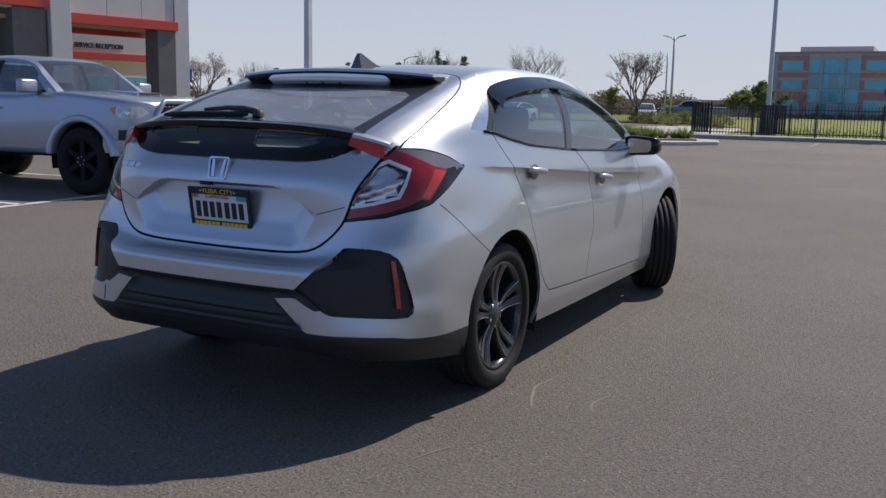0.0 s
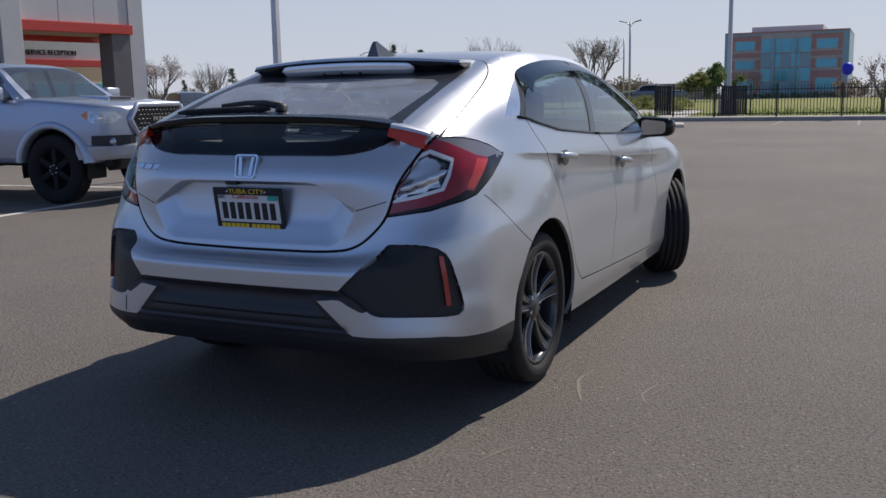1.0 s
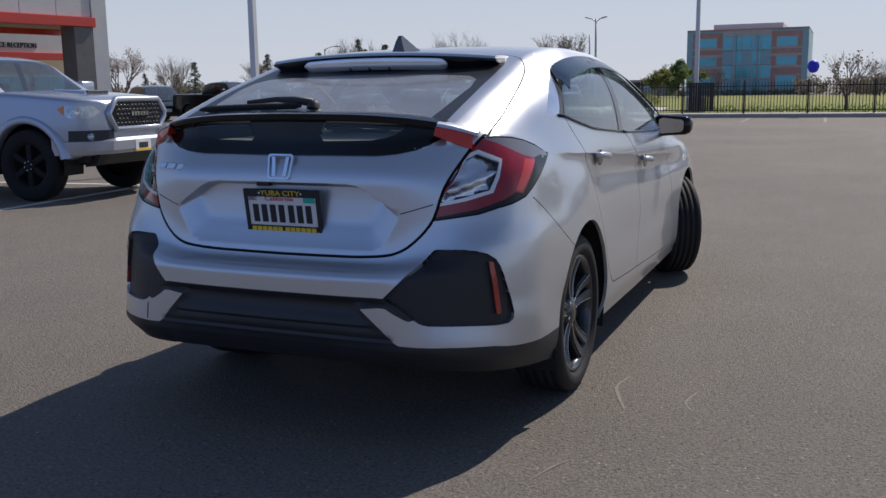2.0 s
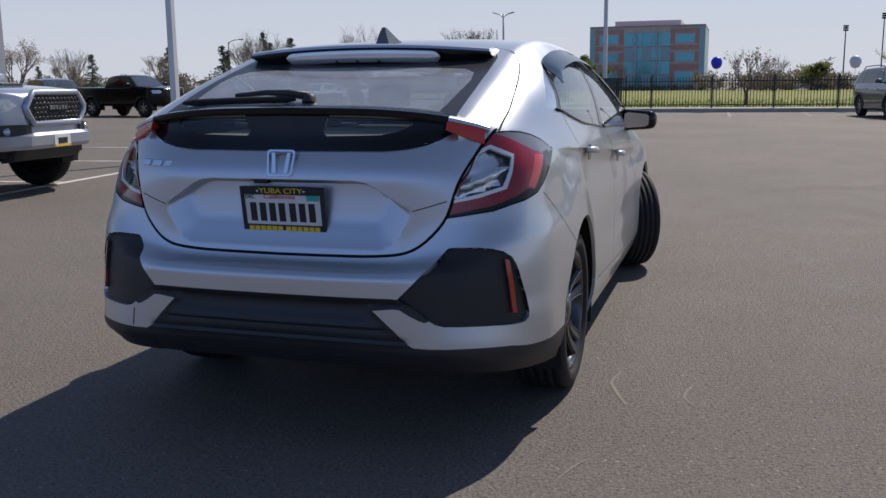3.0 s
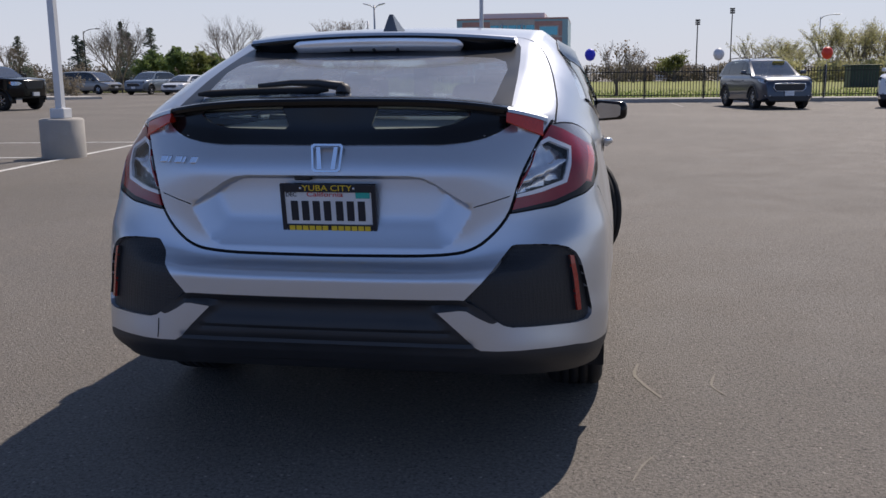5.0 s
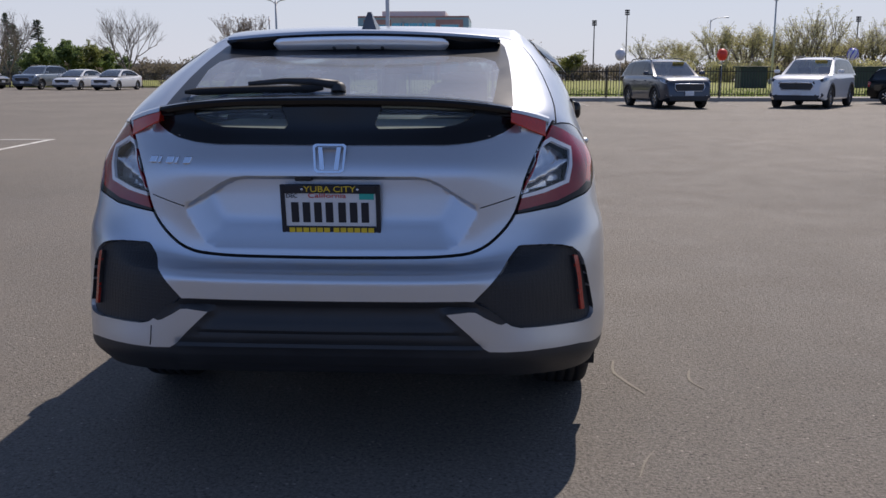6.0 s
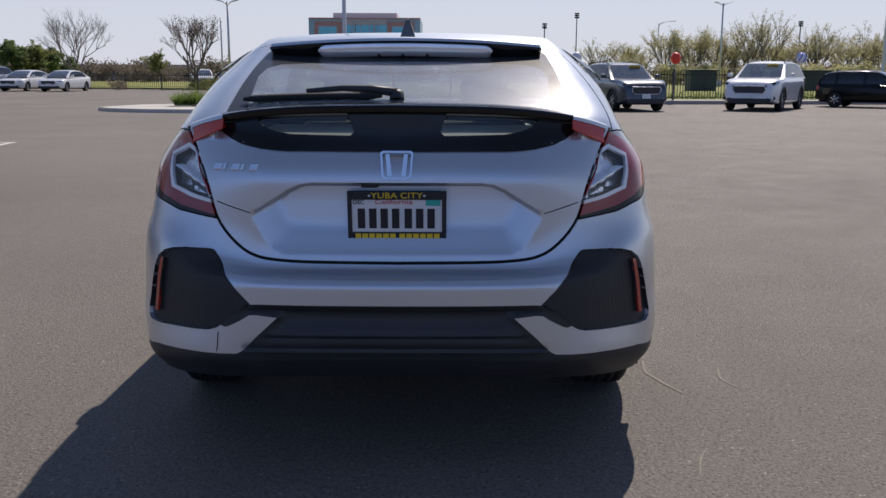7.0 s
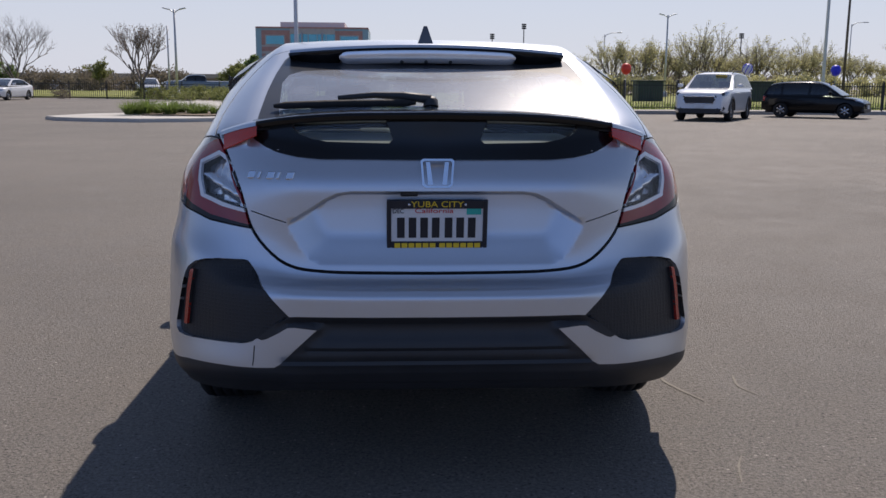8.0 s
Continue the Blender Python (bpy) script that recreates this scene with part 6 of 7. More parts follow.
        for yh in ((-.14, .10) if shape != "pickup" else (.06,)):
            bm = bmesh.new()
            tube(bm, [(sg * w * .985, yh * L - .10, zb * .86), (sg * (w * .985 + .025), yh * L, zb * .86), (sg * w * .985, yh * L + .10, zb * .86)], .012, 6)
            part("door_handle", bm, colour, root)
    if shape == "suv":
        for sg in (-1, 1):
            bm = bmesh.new()
            tube(bm, [(sg * w * .66, -L * .40, H * .945), (sg * w * .665, -L * .36, H * 1.005), (sg * w * .67, -L * .10, H * 1.022), (sg * w * .665, L * .02, H * 1.0), (sg * w * .66, L * .05, H * .965)], .018, 6)
            part("roof_rail", bm, "black_plastic", root, "black roof rail", True, 60)
    if cards:
        bm = bmesh.new()
        prism(bm, [(-.55, 0), (-.10, 0), (-.10, .16), (-.50, .16)], -.004, .004, Matrix.Translation((0, y_ws + .07, H * .885)) @ Matrix.Rotation(radians(-58), 4, "X"))
        part("windscreen_card", bm, "screen_card", root, "yellow price card behind the windscreen", False)
    if shape == "pickup":
        part("bed_floor", boxed(-w * .8, w * .8, -L * .485, -L * .14, H * .40, H * .42), "under_black", root, "", False)
        bm = bmesh.new()
        for sg in (-1, 1):
            box(bm, sg * w * .86 - .04, sg * w * .86 + .04, -L * .492, -L * .135, H * .6, H * .655, .015)
        part("bed_rail", bm, "black_plastic", root, "", False)
    return root


WHEEL_CACHE = {}


def simple_wheel(root, sg, w, yc, r, spoke_material="alloy_bright"):
    key = (round(r, 3), spoke_material)
    if key not in WHEEL_CACHE:
        bm = bmesh.new()
        lathe(bm, [(-.10, r * .62), (-.115, r * .70), (-.115, r * .90), (-.095, r * .985), (-.04, r), (.04, r), (.095, r * .985), (.115, r * .90), (.115, r * .70), (.10, r * .62), (.02, r * .60)], 32)
        tyre = bmesh_mesh("tyre", bm, "rubber" if spoke_material == "alloy_bright" else "tyre_black")
        bm = bmesh.new()
        lathe(bm, [(.102, r * .63), (.09, r * .58), (.02, r * .56), (-.06, r * .56), (-.06, .01)], 32)
        dish = bmesh_mesh("rim", bm, "alloy_dark" if spoke_material == "alloy_bright" else "tyre_black")
        bm = bmesh.new()
        for k in range(6):
            a = 2 * math.pi * k / 6
            box(bm, .045, .092, -.035, .035, .03, r * .60, .006, Matrix.Rotation(a, 4, "X"))
        lathe(bm, [(.06, .075), (.10, .07), (.105, .04), (.107, .001)], 16)
        spokes = bmesh_mesh("spokes", bm, spoke_material)
        WHEEL_CACHE[key] = (tyre, dish, spokes)
    wh = new("wheel")
    wh.parent = root
    wh.matrix_local = pose(sg * (w - .125), yc, r, 0, 0, 0 if sg > 0 else 180)
    for n, me in zip(("tyre", "rim", "wheel_spokes"), WHEEL_CACHE[key]):
        o = new(n, me)
        o.parent = wh


def bmesh_mesh(name, bm, material):
    for f in bm.faces:
        f.smooth = True
    for e in bm.edges:
        if len(e.link_faces) == 2 and e.calc_face_angle(0) > radians(35):
            e.smooth = False
    me = bpy.data.meshes.new(name)
    bm.to_mesh(me)
    bm.free()
    me.materials.append(MATS[material])
    return me


def heading(x, y, hx, hy):
    return pose(x, y, 0, 0, 0, math.degrees(math.atan2(-hx, hy)))


truck = vehicle("pickup_truck", "silver double-cab pickup truck with a black mesh grille and black wheels", "pickup truck", heading(-8.87, 6.14, .997, .08), "pickup", 5.39, 1.91, 1.79, 3.24, .43, "paint_silver_blue", "pickup", dark_trim=3)
vehicle("grey_suv", "dark grey-blue compact SUV with roof rails", "SUV", heading(6.75, 31.65, .20, -.98), "suv", 4.60, 1.86, 1.70, 2.69, .36, "paint_grey_blue", "grille_wide", True, 1)
vehicle("white_suv", "white large SUV with a black grille", "SUV", heading(12.3, 32.2, -.53, -.85), "suv", 5.1, 1.98, 1.78, 3.05, .38, "paint_white", "grille_wide", True, 1)
vehicle("black_hatchback", "small black hatchback with a window card", "car", heading(17.4, 34.6, .78, -.62), "hatch", 4.0, 1.72, 1.48, 2.49, .30, "paint_black", "plain", True)
vehicle("black_pickup", "black double-cab pickup truck with chrome wheels", "pickup truck", heading(-24.0, 32.4, .975, -.22), "pickup", 5.4, 1.9, 1.80, 3.24, .38, "paint_black", "pickup", dark_trim=2)
vehicle("dark_van", "dark green minivan parked beside the pickup", "van", heading(-29.4, 34.0, .80, -.60), "van", 5.0, 1.95, 1.72, 3.0, .34, "paint_dark_green")
vehicle("slate_suv", "slate-blue SUV with dark bumper", "SUV", heading(-32.2, 63.5, -.10, -.99), "suv", 4.7, 1.9, 1.70, 2.7, .36, "paint_slate", "grille_wide", False, 1, "cars along the far fence")
vehicle("white_sedan", "white saloon car with black grille", "car", heading(-28.9, 62.6, -.10, -.99), "sedan", 4.8, 1.84, 1.44, 2.8, .33, "paint_white", "grille_wide", group="cars along the far fence")
vehicle("white_sedan", "white saloon car with black grille", "car", heading(-25.8, 61.6, -.10, -.99), "sedan", 4.6, 1.78, 1.44, 2.7, .32, "paint_white", "grille_wide", group="cars along the far fence")
vehicle("old_pickup", "beige older pickup truck with a bed cap", "pickup truck", heading(-38.5, 66.0, .96, -.28), "van", 5.3, 1.9, 1.78, 3.1, .36, "paint_beige")
vehicle("white_crossover", "white crossover behind the planting", "car", heading(-20.5, 78.0, .30, -.95), "suv", 4.6, 1.85, 1.60, 2.7, .34, "paint_white", "grille_wide")
vehicle("grey_pickup", "slate-grey double-cab pickup behind the planting", "pickup truck", heading(-16.6, 79.0, -.95, -.25), "pickup", 5.8, 2.0, 1.92, 3.6, .40, "paint_slate", "pickup")

# ---- details of the silver pickup ----
def tp(x0, x1, y0, y1, z0, z1, material, name, label="", bevel=.01):
    return part(name, boxed(x0, x1, y0, y1, z0, z1, bevel), material, truck, label, False)


nose_y = 5.39 * .4835


def nose_at(x):
    """Depth of the rounded nose at a distance from the middle."""
    return float(np.interp(abs(x) / .955, [.0, .58, .66, .77, .88, .95, .985], [.4835, .4835, .474, .462, .445, .425, .40])) * 5.39


for sg in (-1, 1):
    swept("fog_lamp_bay", span(sg * .46, sg * .89, 14), lambda x: [(nose_at(x) - .12, .845), (nose_at(x) + .016, .840), (nose_at(x) + .020, .70), (nose_at(x) - .12, .70)], "black_plastic", truck, "black fog lamp bay", True, 30)
    bm = bmesh.new()
    lathe(bm, [(-.03, .05), (.01, .045), (.02, .001)], 16, "z", pose(sg * .72, nose_at(.72) + .018, .765, -90))
    part("fog_lamp", bm, "head_lamp", truck, "round fog lamp")
swept("front_bumper", span(-.93, .93, 40), lambda x: [(nose_at(x) - .10, .74), (nose_at(x) + .05, .745 - .03 * smoothstep((abs(x) - .4) / .3)), (nose_at(x) + .085, .71), (nose_at(x) + .08, .60), (nose_at(x) + .04, .555), (nose_at(x) - .10, .55)], "paint_silver_blue", truck, "silver front bumper", True, 30)
swept("skid_plate", span(-.62, .62, 30), lambda x: [(nose_at(x) - .24, .555), (nose_at(x) - .03, .552), (nose_at(x) - .09, .43), (nose_at(x) - .26, .40)], "black_plastic", truck, "black lower valance")
for wh in [o for o in truck.children if o.name.startswith("wheel") and not o.data]:
    for k in range(6):
        a = math.pi * k / 3 + .3
        bm = bmesh.new()
        tube(bm, [(.10, .055 * math.cos(a), .055 * math.sin(a)), (.118, .055 * math.cos(a), .055 * math.sin(a))], .009, 6)
        part("wheel_nut", bm, "chrome", wh)
for sg in (-1, 1):
    # the lamp's bright projector and its dark lower edge
    y0 = 5.39 * .452
    bm = bmesh.new()
    lathe(bm, [(-.04, .055), (.012, .050), (.020, .040), (.004, .034), (.010, .001)], 20, "z", Matrix.Translation((sg * .80, y0 - .02, 1.055)) @ Matrix.Rotation(radians(-90), 4, "X") @ Matrix.Rotation(radians(sg * 35), 4, "Y"))
    part("lamp_projector", bm, "chrome", truck, "round bright headlamp projector", True, 30)
bm = bmesh.new()
box(bm, -.24, .24, 1.55, 2.06, 1.275, 1.335, .03)
for v in bm.verts:
    v.co.z -= .055 * smoothstep((v.co.y - 1.5) / .9) - (.012 if v.co.y > 1.9 and v.co.z > 1.3 else 0)
part("bonnet_scoop", bm, "paint_silver_blue", truck, "silver bonnet scoop", True, 30)
tp(-.20, .20, 2.0, 2.068, 1.280, 1.312, "black_plastic", "scoop_mouth", "black scoop mouth", .01)
bm = bmesh.new()
for r in range(6):
    for c in range(12):
        x, z = -.40 + c * .070 + (.035 if r % 2 else 0), .885 + r * .054
        ring = [(x + .031 * math.cos(t), z + .024 * math.sin(t)) for t in (math.pi * k / 3 for k in range(6))]
        tube(bm, [(a, nose_y + .045, b) for a, b in ring + ring[:1]], .006, 4, False)
part("grille_mesh", bm, "alloy_dark", truck, "dark honeycomb grille mesh", False)
bm = bmesh.new()
o = [(-.41, 1.20), (.41, 1.20), (.55, 1.04), (.53, .98), (.43, .845), (-.43, .845), (-.53, .98), (-.55, 1.04)]
tube(bm, [(a, nose_y + .03, b) for a, b in o + o[:1]], .038, 8, False)
part("grille_surround", bm, "paint_silver_blue", truck, "silver grille surround")
for k in range(6):
    tp(-.165 + k * .056, -.125 + k * .056, nose_y + .045, nose_y + .065, 1.0, 1.05, "chrome", "grille_badge_bar", "", 0)
tp(-.15, .15, nose_y + .088, nose_y + .093, .567, .592, "plate_yellow", "plate_band", "yellow band under the plate", 0)
for k in range(5):
    tp(-.085 + k * .036, -.063 + k * .036, nose_y + .088, nose_y + .094, .60, .67, "plate_blue", "plate_bar", "", 0)


# ---- trees and planting ----
def rnd(a, b):
    return a + (b - a) * random.random()


def grow(segs, p, d, length, r, depth, spread, up):
    """Collects limb segments (from, to, radius, radius) of a branching tree."""
    q = p + d * length
    mid = (p + q) / 2 + Vector((rnd(-1, 1), rnd(-1, 1), rnd(-1, 1))) * length * .05
    segs.append((p, mid, r, r * .86))
    segs.append((mid, q, r * .86, r * .7))
    if depth == 0:
        return
    for k in range(3 if depth > 1 else 2 + (random.random() < .6)):
        nd = (d + Vector((rnd(-1, 1), rnd(-1, 1), rnd(-.5, .8))) * spread + Vector((0, 0, up))).normalized()
        grow(segs, p.lerp(q, rnd(.55, 1.0)), nd, length * rnd(.62, .86), r * rnd(.48, .64), depth - 1, spread, up)


def seg_mesh(segs, n):
    bm = bmesh.new()
    for a, b, r0, r1 in segs:
        tube(bm, [a, b], [r0, r1], n, False)
    return bm


def leaf_mesh(spots, size, tilt=1.0):
    """Many small folded leaves round the given spots (place, spread)."""
    verts, faces = [], []
    for c, s, count in spots:
        for _ in range(count):
            o = Vector((random.gauss(0, 1), random.gauss(0, 1), random.gauss(0, .8))) * s + c
            a = Vector((rnd(-1, 1), rnd(-1, 1), rnd(-1, 1) * tilt)).normalized()
            b = a.orthogonal().normalized()
            b.rotate(Matrix.Rotation(rnd(0, 6.28), 3, a))
            k = size * rnd(.6, 1.3)
            n = len(verts)
            verts += [o - a * k, o + b * k * .45, o + a * k, o - b * k * .45 + a.cross(b) * k * .2]
            faces.append((n, n + 1, n + 2, n + 3))
    me = bpy.data.meshes.new("crown")
    me.from_pydata([tuple(v) for v in verts], [], faces)
    return me


def crown_part(me, material, parent, label=""):
    me.materials.append(MATS[material])
    o = new("crown", me)
    o.parent = parent
    return tagged(o, label, kind="stuff")


def bare_tree(h, seed, spread=.62, buds=0, depth=5, name="bare_tree", label="bare grey-brown tree before its leaves", bud_material="leaf_brown"):
    random.seed(seed)
    root = thing(name, label, "tree")
    trunk_h = h * .15
    bm = bmesh.new()
    tube(bm, [(0, 0, -.1), (.02, .01, trunk_h * .5), (0, 0, trunk_h)], [h * .026, h * .020, h * .018], 9, False)
    part("trunk", bm, "bark", root)
    segs = []
    for k in range(5):
        a = k * 1.256 + rnd(-.3, .3)
        d = Vector((math.cos(a) * .62, math.sin(a) * .62, 1)).normalized()
        grow(segs, Vector((0, 0, trunk_h * rnd(.7, 1.0))), d, h * .222, h * .0105, depth - 1, spread * .82, .08)
    bm = seg_mesh(segs, 4)
    tagged(part("limb_work", bm, "twig", root), "bare limbs and twigs", kind="stuff")
    if buds:
        tips = [s[1] for s in segs if s[3] < h * .0016]
        crown_part(leaf_mesh([(random.choice(tips), .10, 1) for _ in range(buds)], .08), bud_material, root, "sparse young leaves")
    return root


def leafy_tree(h, seed, material, width=.30, density=1.0, label="tree in fresh yellow-green spring leaf", leaf=.15, low=.12):
    random.seed(seed)
    root = thing("leafy_tree", label, "tree")
    bm = bmesh.new()
    tube(bm, [(0, 0, -.1), (.03, 0, h * .3), (0, .03, h * .62)], [h * .024, h * .017, h * .008], 8, False)
    part("trunk", bm, "bark", root)
    segs, spots = [], []
    for k in range(13):
        z = h * (low + .72 * k / 13)
        a = k * 2.4 + rnd(-.4, .4)
        reach = h * width * (1 - (k / 14) ** 1.6) * rnd(.7, 1.15)
        d = Vector((math.cos(a), math.sin(a), .55 + .6 * k / 13)).normalized()
        p, q = Vector((0, 0, z)), Vector((0, 0, z)) + d * reach
        segs.append((p, q, h * .007, h * .003))
        for u in (.45, .75, 1.0):
            spots.append((p.lerp(q, u) + Vector((0, 0, rnd(0, .05) * h)), h * rnd(.035, .065), int(75 * density * rnd(.6, 1.2))))
    for k in range(8):
        spots.append((Vector((rnd(-.06, .06) * h, rnd(-.06, .06) * h, h * rnd(.72, .97))), h * .035, int(45 * density)))
    tagged(part("limb_work", seg_mesh(segs, 4), "twig", root), kind="stuff")
    crown_part(leaf_mesh(spots, leaf), material, root)
    return root


def airy_tree(h, seed, material, spread=.5, count=2600, label="tree in fresh yellow-green spring leaf", leaf=.11):
    """A tree of many rising limbs, with young leaves thinly set along the twigs."""
    random.seed(seed)
    root = thing("leafy_tree", label, "tree")
    bm = bmesh.new()
    tube(bm, [(0, 0, -.1), (.03, 0, h * .10), (0, .03, h * .22)], [h * .020, h * .016, h * .012], 8, False)
    part("trunk", bm, "bark", root)
    segs = []
    for k in range(7):
        a = k * 2.4 + rnd(-.3, .3)
        lean = rnd(.18, .60) if k else .05
        d = Vector((math.cos(a) * lean, math.sin(a) * lean, 1)).normalized()
        grow(segs, Vector((0, 0, h * rnd(.08, .22))), d, h * rnd(.22, .28), h * .0075, 3, spread, .12)
    tagged(part("limb_work", seg_mesh(segs, 3), "twig", root), "thin rising limbs and twigs", kind="stuff")
    thin = [q for q in segs if q[3] < h * .0042]
    spots = []
    for _ in range(count):
        p, q, _, _ = random.choice(thin)
        spots.append((p.lerp(q, random.random()), h * .014, 1))
    crown_part(leaf_mesh(spots, leaf), material, root, "sparse young leaves")
    return root


def conifer(h, seed):
    random.seed(seed)
    root = thing("conifer", "dark green spruce tree", "tree")
    bm = bmesh.new()
    tube(bm, [(0, 0, -.1), (0, 0, h * .98)], [h * .018, h * .003], 7, False)
    part("trunk", bm, "bark", root)
    spots = []
    for k in range(26):
        z = h * (.10 + .88 * k / 26)
        r = h * .20 * (1 - k / 27) ** 1.1
        for j in range(max(3, int(9 * (1 - k / 26)))):
            a = rnd(0, 6.28)
            for u in (.4, .75, 1.0):
                spots.append((Vector((math.cos(a) * r * u, math.sin(a) * r * u, z - r * u * .22)), h * .016, 4))
    crown_part(leaf_mesh(spots, h * .022, .5), "leaf_dark", root)
    return root


def shrub(w, h, seed, material, label, category="shrub", leaf=.12, n=900):
    random.seed(seed)
    root = thing("shrub", label, category)
    bm = bmesh.new()
    segs = [(Vector((rnd(-.1, .1) * w, rnd(-.1, .1) * w, 0)), Vector((rnd(-.4, .4) * w, rnd(-.4, .4) * w, h * rnd(.5, .9))), .02, .008) for _ in range(9)]
    part("stem_work", seg_mesh(segs, 4), "twig", root)
    spots = [(Vector((rnd(-.42, .42) * w, rnd(-.42, .42) * w, h * rnd(.12, .80))), min(w, h) * .14, n // 24) for _ in range(24)]
    crown_part(leaf_mesh(spots, leaf), material, root)
    return root


def strap_plant(seed):
    """A tuft of long arching leaves."""
    random.seed(seed)
    root = thing("strap_plant", "green strap-leaved plant in the traffic island", "plant", group="island plants")
    verts, faces = [], []
    for _ in range(130):
        a, lean, ln = rnd(0, 6.28), rnd(.15, .95), rnd(.35, .70)
        d = Vector((math.cos(a), math.sin(a), 0))
        s = Vector((-d.y, d.x, 0)) * .012
        o = d * rnd(0, .12)
        n = len(verts)
        for u in (0, .35, .7, 1.0):
            c = o + d * ln * lean * u**1.3 + Vector((0, 0, ln * (u - .45 * lean * u * u)))
            verts += [c - s * (1.1 - u), c + s * (1.1 - u)]
        faces += [(n + 2 * i, n + 2 * i + 1, n + 2 * i + 3, n + 2 * i + 2) for i in range(3)]
    me = bpy.data.meshes.new("leaves")
    me.from_pydata([tuple(v) for v in verts], [], faces)
    me.materials.append(MATS["grass_blade"])
    o = new("leaves", me)
    o.parent = root
    tagged(o, kind="stuff")
    return root


def placed(ob, x, y, turn=0, k=1.0, z=0.0):
    ob.matrix_world = pose(x, y, z, 0, 0, turn) @ Matrix.Scale(k, 4)
    return ob


def again(ob, x, y, turn, k, z=0.0, wide=1.0):
    o = copy_thing(ob, pose(x, y, z, 0, 0, turn))
    o.scale = (k * wide, k * wide, k)
    return o


big_bare = placed(bare_tree(8.6, 11, .70, 0, 6), -32.5, 80.5, 20)
budding = placed(bare_tree(8.2, 12, .72, 420, 6), -19.6, 72.2, 60, 1, .08)
again(big_bare, -42.0, 77.5, 140, .95)
again(big_bare, -48.5, 88.0, 250, .9)
again(budding, -60.0, 88.0, 80, .85)
again(big_bare, -64.0, 78.0, 10, .78)
again(budding, -60.5, 73.0, 200, .62)
again(big_bare, 5.5, 112.0, 100, .62)
again(big_bare, -13.5, 122.0, 200, .55)
placed(bare_tree(6.2, 15, .7, 1500, 5, "blossom_tree", "small tree with pale blossom beside the showroom", "blossom"), -43.6, 47.2)
placed(bare_tree(4.2, 17, .60, 160, 4, "young_tree", "young bare tree with a dark trunk behind the fence"), 1.95, 45.0, 0, 1, .1)
spring = placed(airy_tree(8.9, 21, "leaf_spring", .60, 2100, leaf=.10), 26.6, 109, 0, 1, .05)
airy = placed(airy_tree(10.4, 22, "leaf_spring", .46, 1300, "tall thin tree in young yellow-green leaf"), 37.4, 110, 0, 1, .05)
random.seed(5)
for i, (x, k) in enumerate(((29.7, .98), (33.5, .95), (41.5, .78), (43.6, .70), (48.3, .78), (51.3, .86), (56.0, .82), (59.5, .80), (63.5, .9), (68.0, 1.0), (73, .95), (79, 1.0), (22.5, .55), (35.5, .75), (45.0, .80))):
    again(spring, x, 108 + (i % 4) * 2.5, i * 67, k, .05, 1.4)
for i, (x, k) in enumerate(((39.6, .98), (46.2, .86), (53.8, .88), (31.6, .80), (66.0, .95), (76, .9))):
    again(airy, x, 111 + (i % 3) * 2, i * 97 + 30, k, .05)
random.seed(15)
for i in range(22):
    again(spring if i % 3 else airy, 19 + i * 3.3 + rnd(-1, 1), 119 + rnd(-3, 3), rnd(0, 360), rnd(.60, .88), .05, 1.5)
young = placed(shrub(5.5, 2.6, 43, "leaf_spring", "broad shrub in yellow-green young leaf", leaf=.16, n=2400), 20.5, 104.5, 0, 1, .05)
for i in range(17):
    again(young, 23.5 + i * 3.4 + rnd(-.8, .8), 104.5 + rnd(-1.5, 1.5), rnd(0, 360), rnd(.75, 1.15), .05)
green = placed(airy_tree(6.4, 23, "leaf_green", .75, 5200, "rounded tree in green leaf", .13), -36.5, 118, 0, .74)
again(green, 10.6, 116, 40, .66, .05, 1.6)
again(green, -17.4, 104, 90, .66, 0, 1.3)
again(green, -50.0, 113, 150, .9, 0, 1.3)
dense = placed(leafy_tree(5.0, 24, "leaf_grove", .78, 2.2, "broad green tree in full leaf", .22, .05), -52.5, 112)
again(dense, -56.5, 113, 100, .95)
again(dense, -48.6, 115, 220, .85)
again(dense, -16.2, 110, 120, .88)
spruce = placed(conifer(9.0, 31), -62.6, 117)
for x, y, k, a in ((-75.1, 127, .86, 40), (-63.9, 128, .97, 90), (-74.6, 127.5, .78, 200), (-72.2, 108, .76, 130), (-67.6, 128.5, .90, 30), (-93, 107, .5, 10), (-73.0, 93, .60, 70)):
    again(spruce, x, y, a, k, 0, 1.5)
brown = placed(shrub(6.0, 3.4, 41, "far_shrub", "broad brown hedge shrub not yet in leaf", leaf=.22, n=1400), -39, 122)
random.seed(9)
for i in range(60):
    x = -118 + i * 2.95 + rnd(-1.5, 1.5)
    if -24 < x < 2:
        continue
    again(brown, x, rnd(124, 130), rnd(0, 360), rnd(.65, 1.05))
again(brown, -36, 58, 40, .45)
again(brown, -33.5, 69.8, 70, .2)
again(brown, -24.0, 67.0, 70, .22)
for i, (x, y) in enumerate(((6, 123), (12, 124), (18, 122), (3, 125), (-2, 128), (20, 118), (-28, 126), (-31, 127))):
    again(brown, x, y, i * 50, .8)
lowgreen = placed(shrub(2.4, 1.0, 42, "leaf_green", "low green shrub in the planting bed", leaf=.08, n=1100), -12.5, 62, 0, 1, .08)
for x, y, k in ((-11.0, 60.5, .9), (-14.6, 64, 1.0), (-10.2, 57.5, .9), (-16.8, 66.5, .9), (-9.4, 54.5, .8), (-13.2, 58.5, .7), (-18.5, 69.5, .8)):
    again(lowgreen, x, y, x * 40, k, .06)
tuft = placed(strap_plant(51), -8.6, 30.2, 0, 1.1, .17)
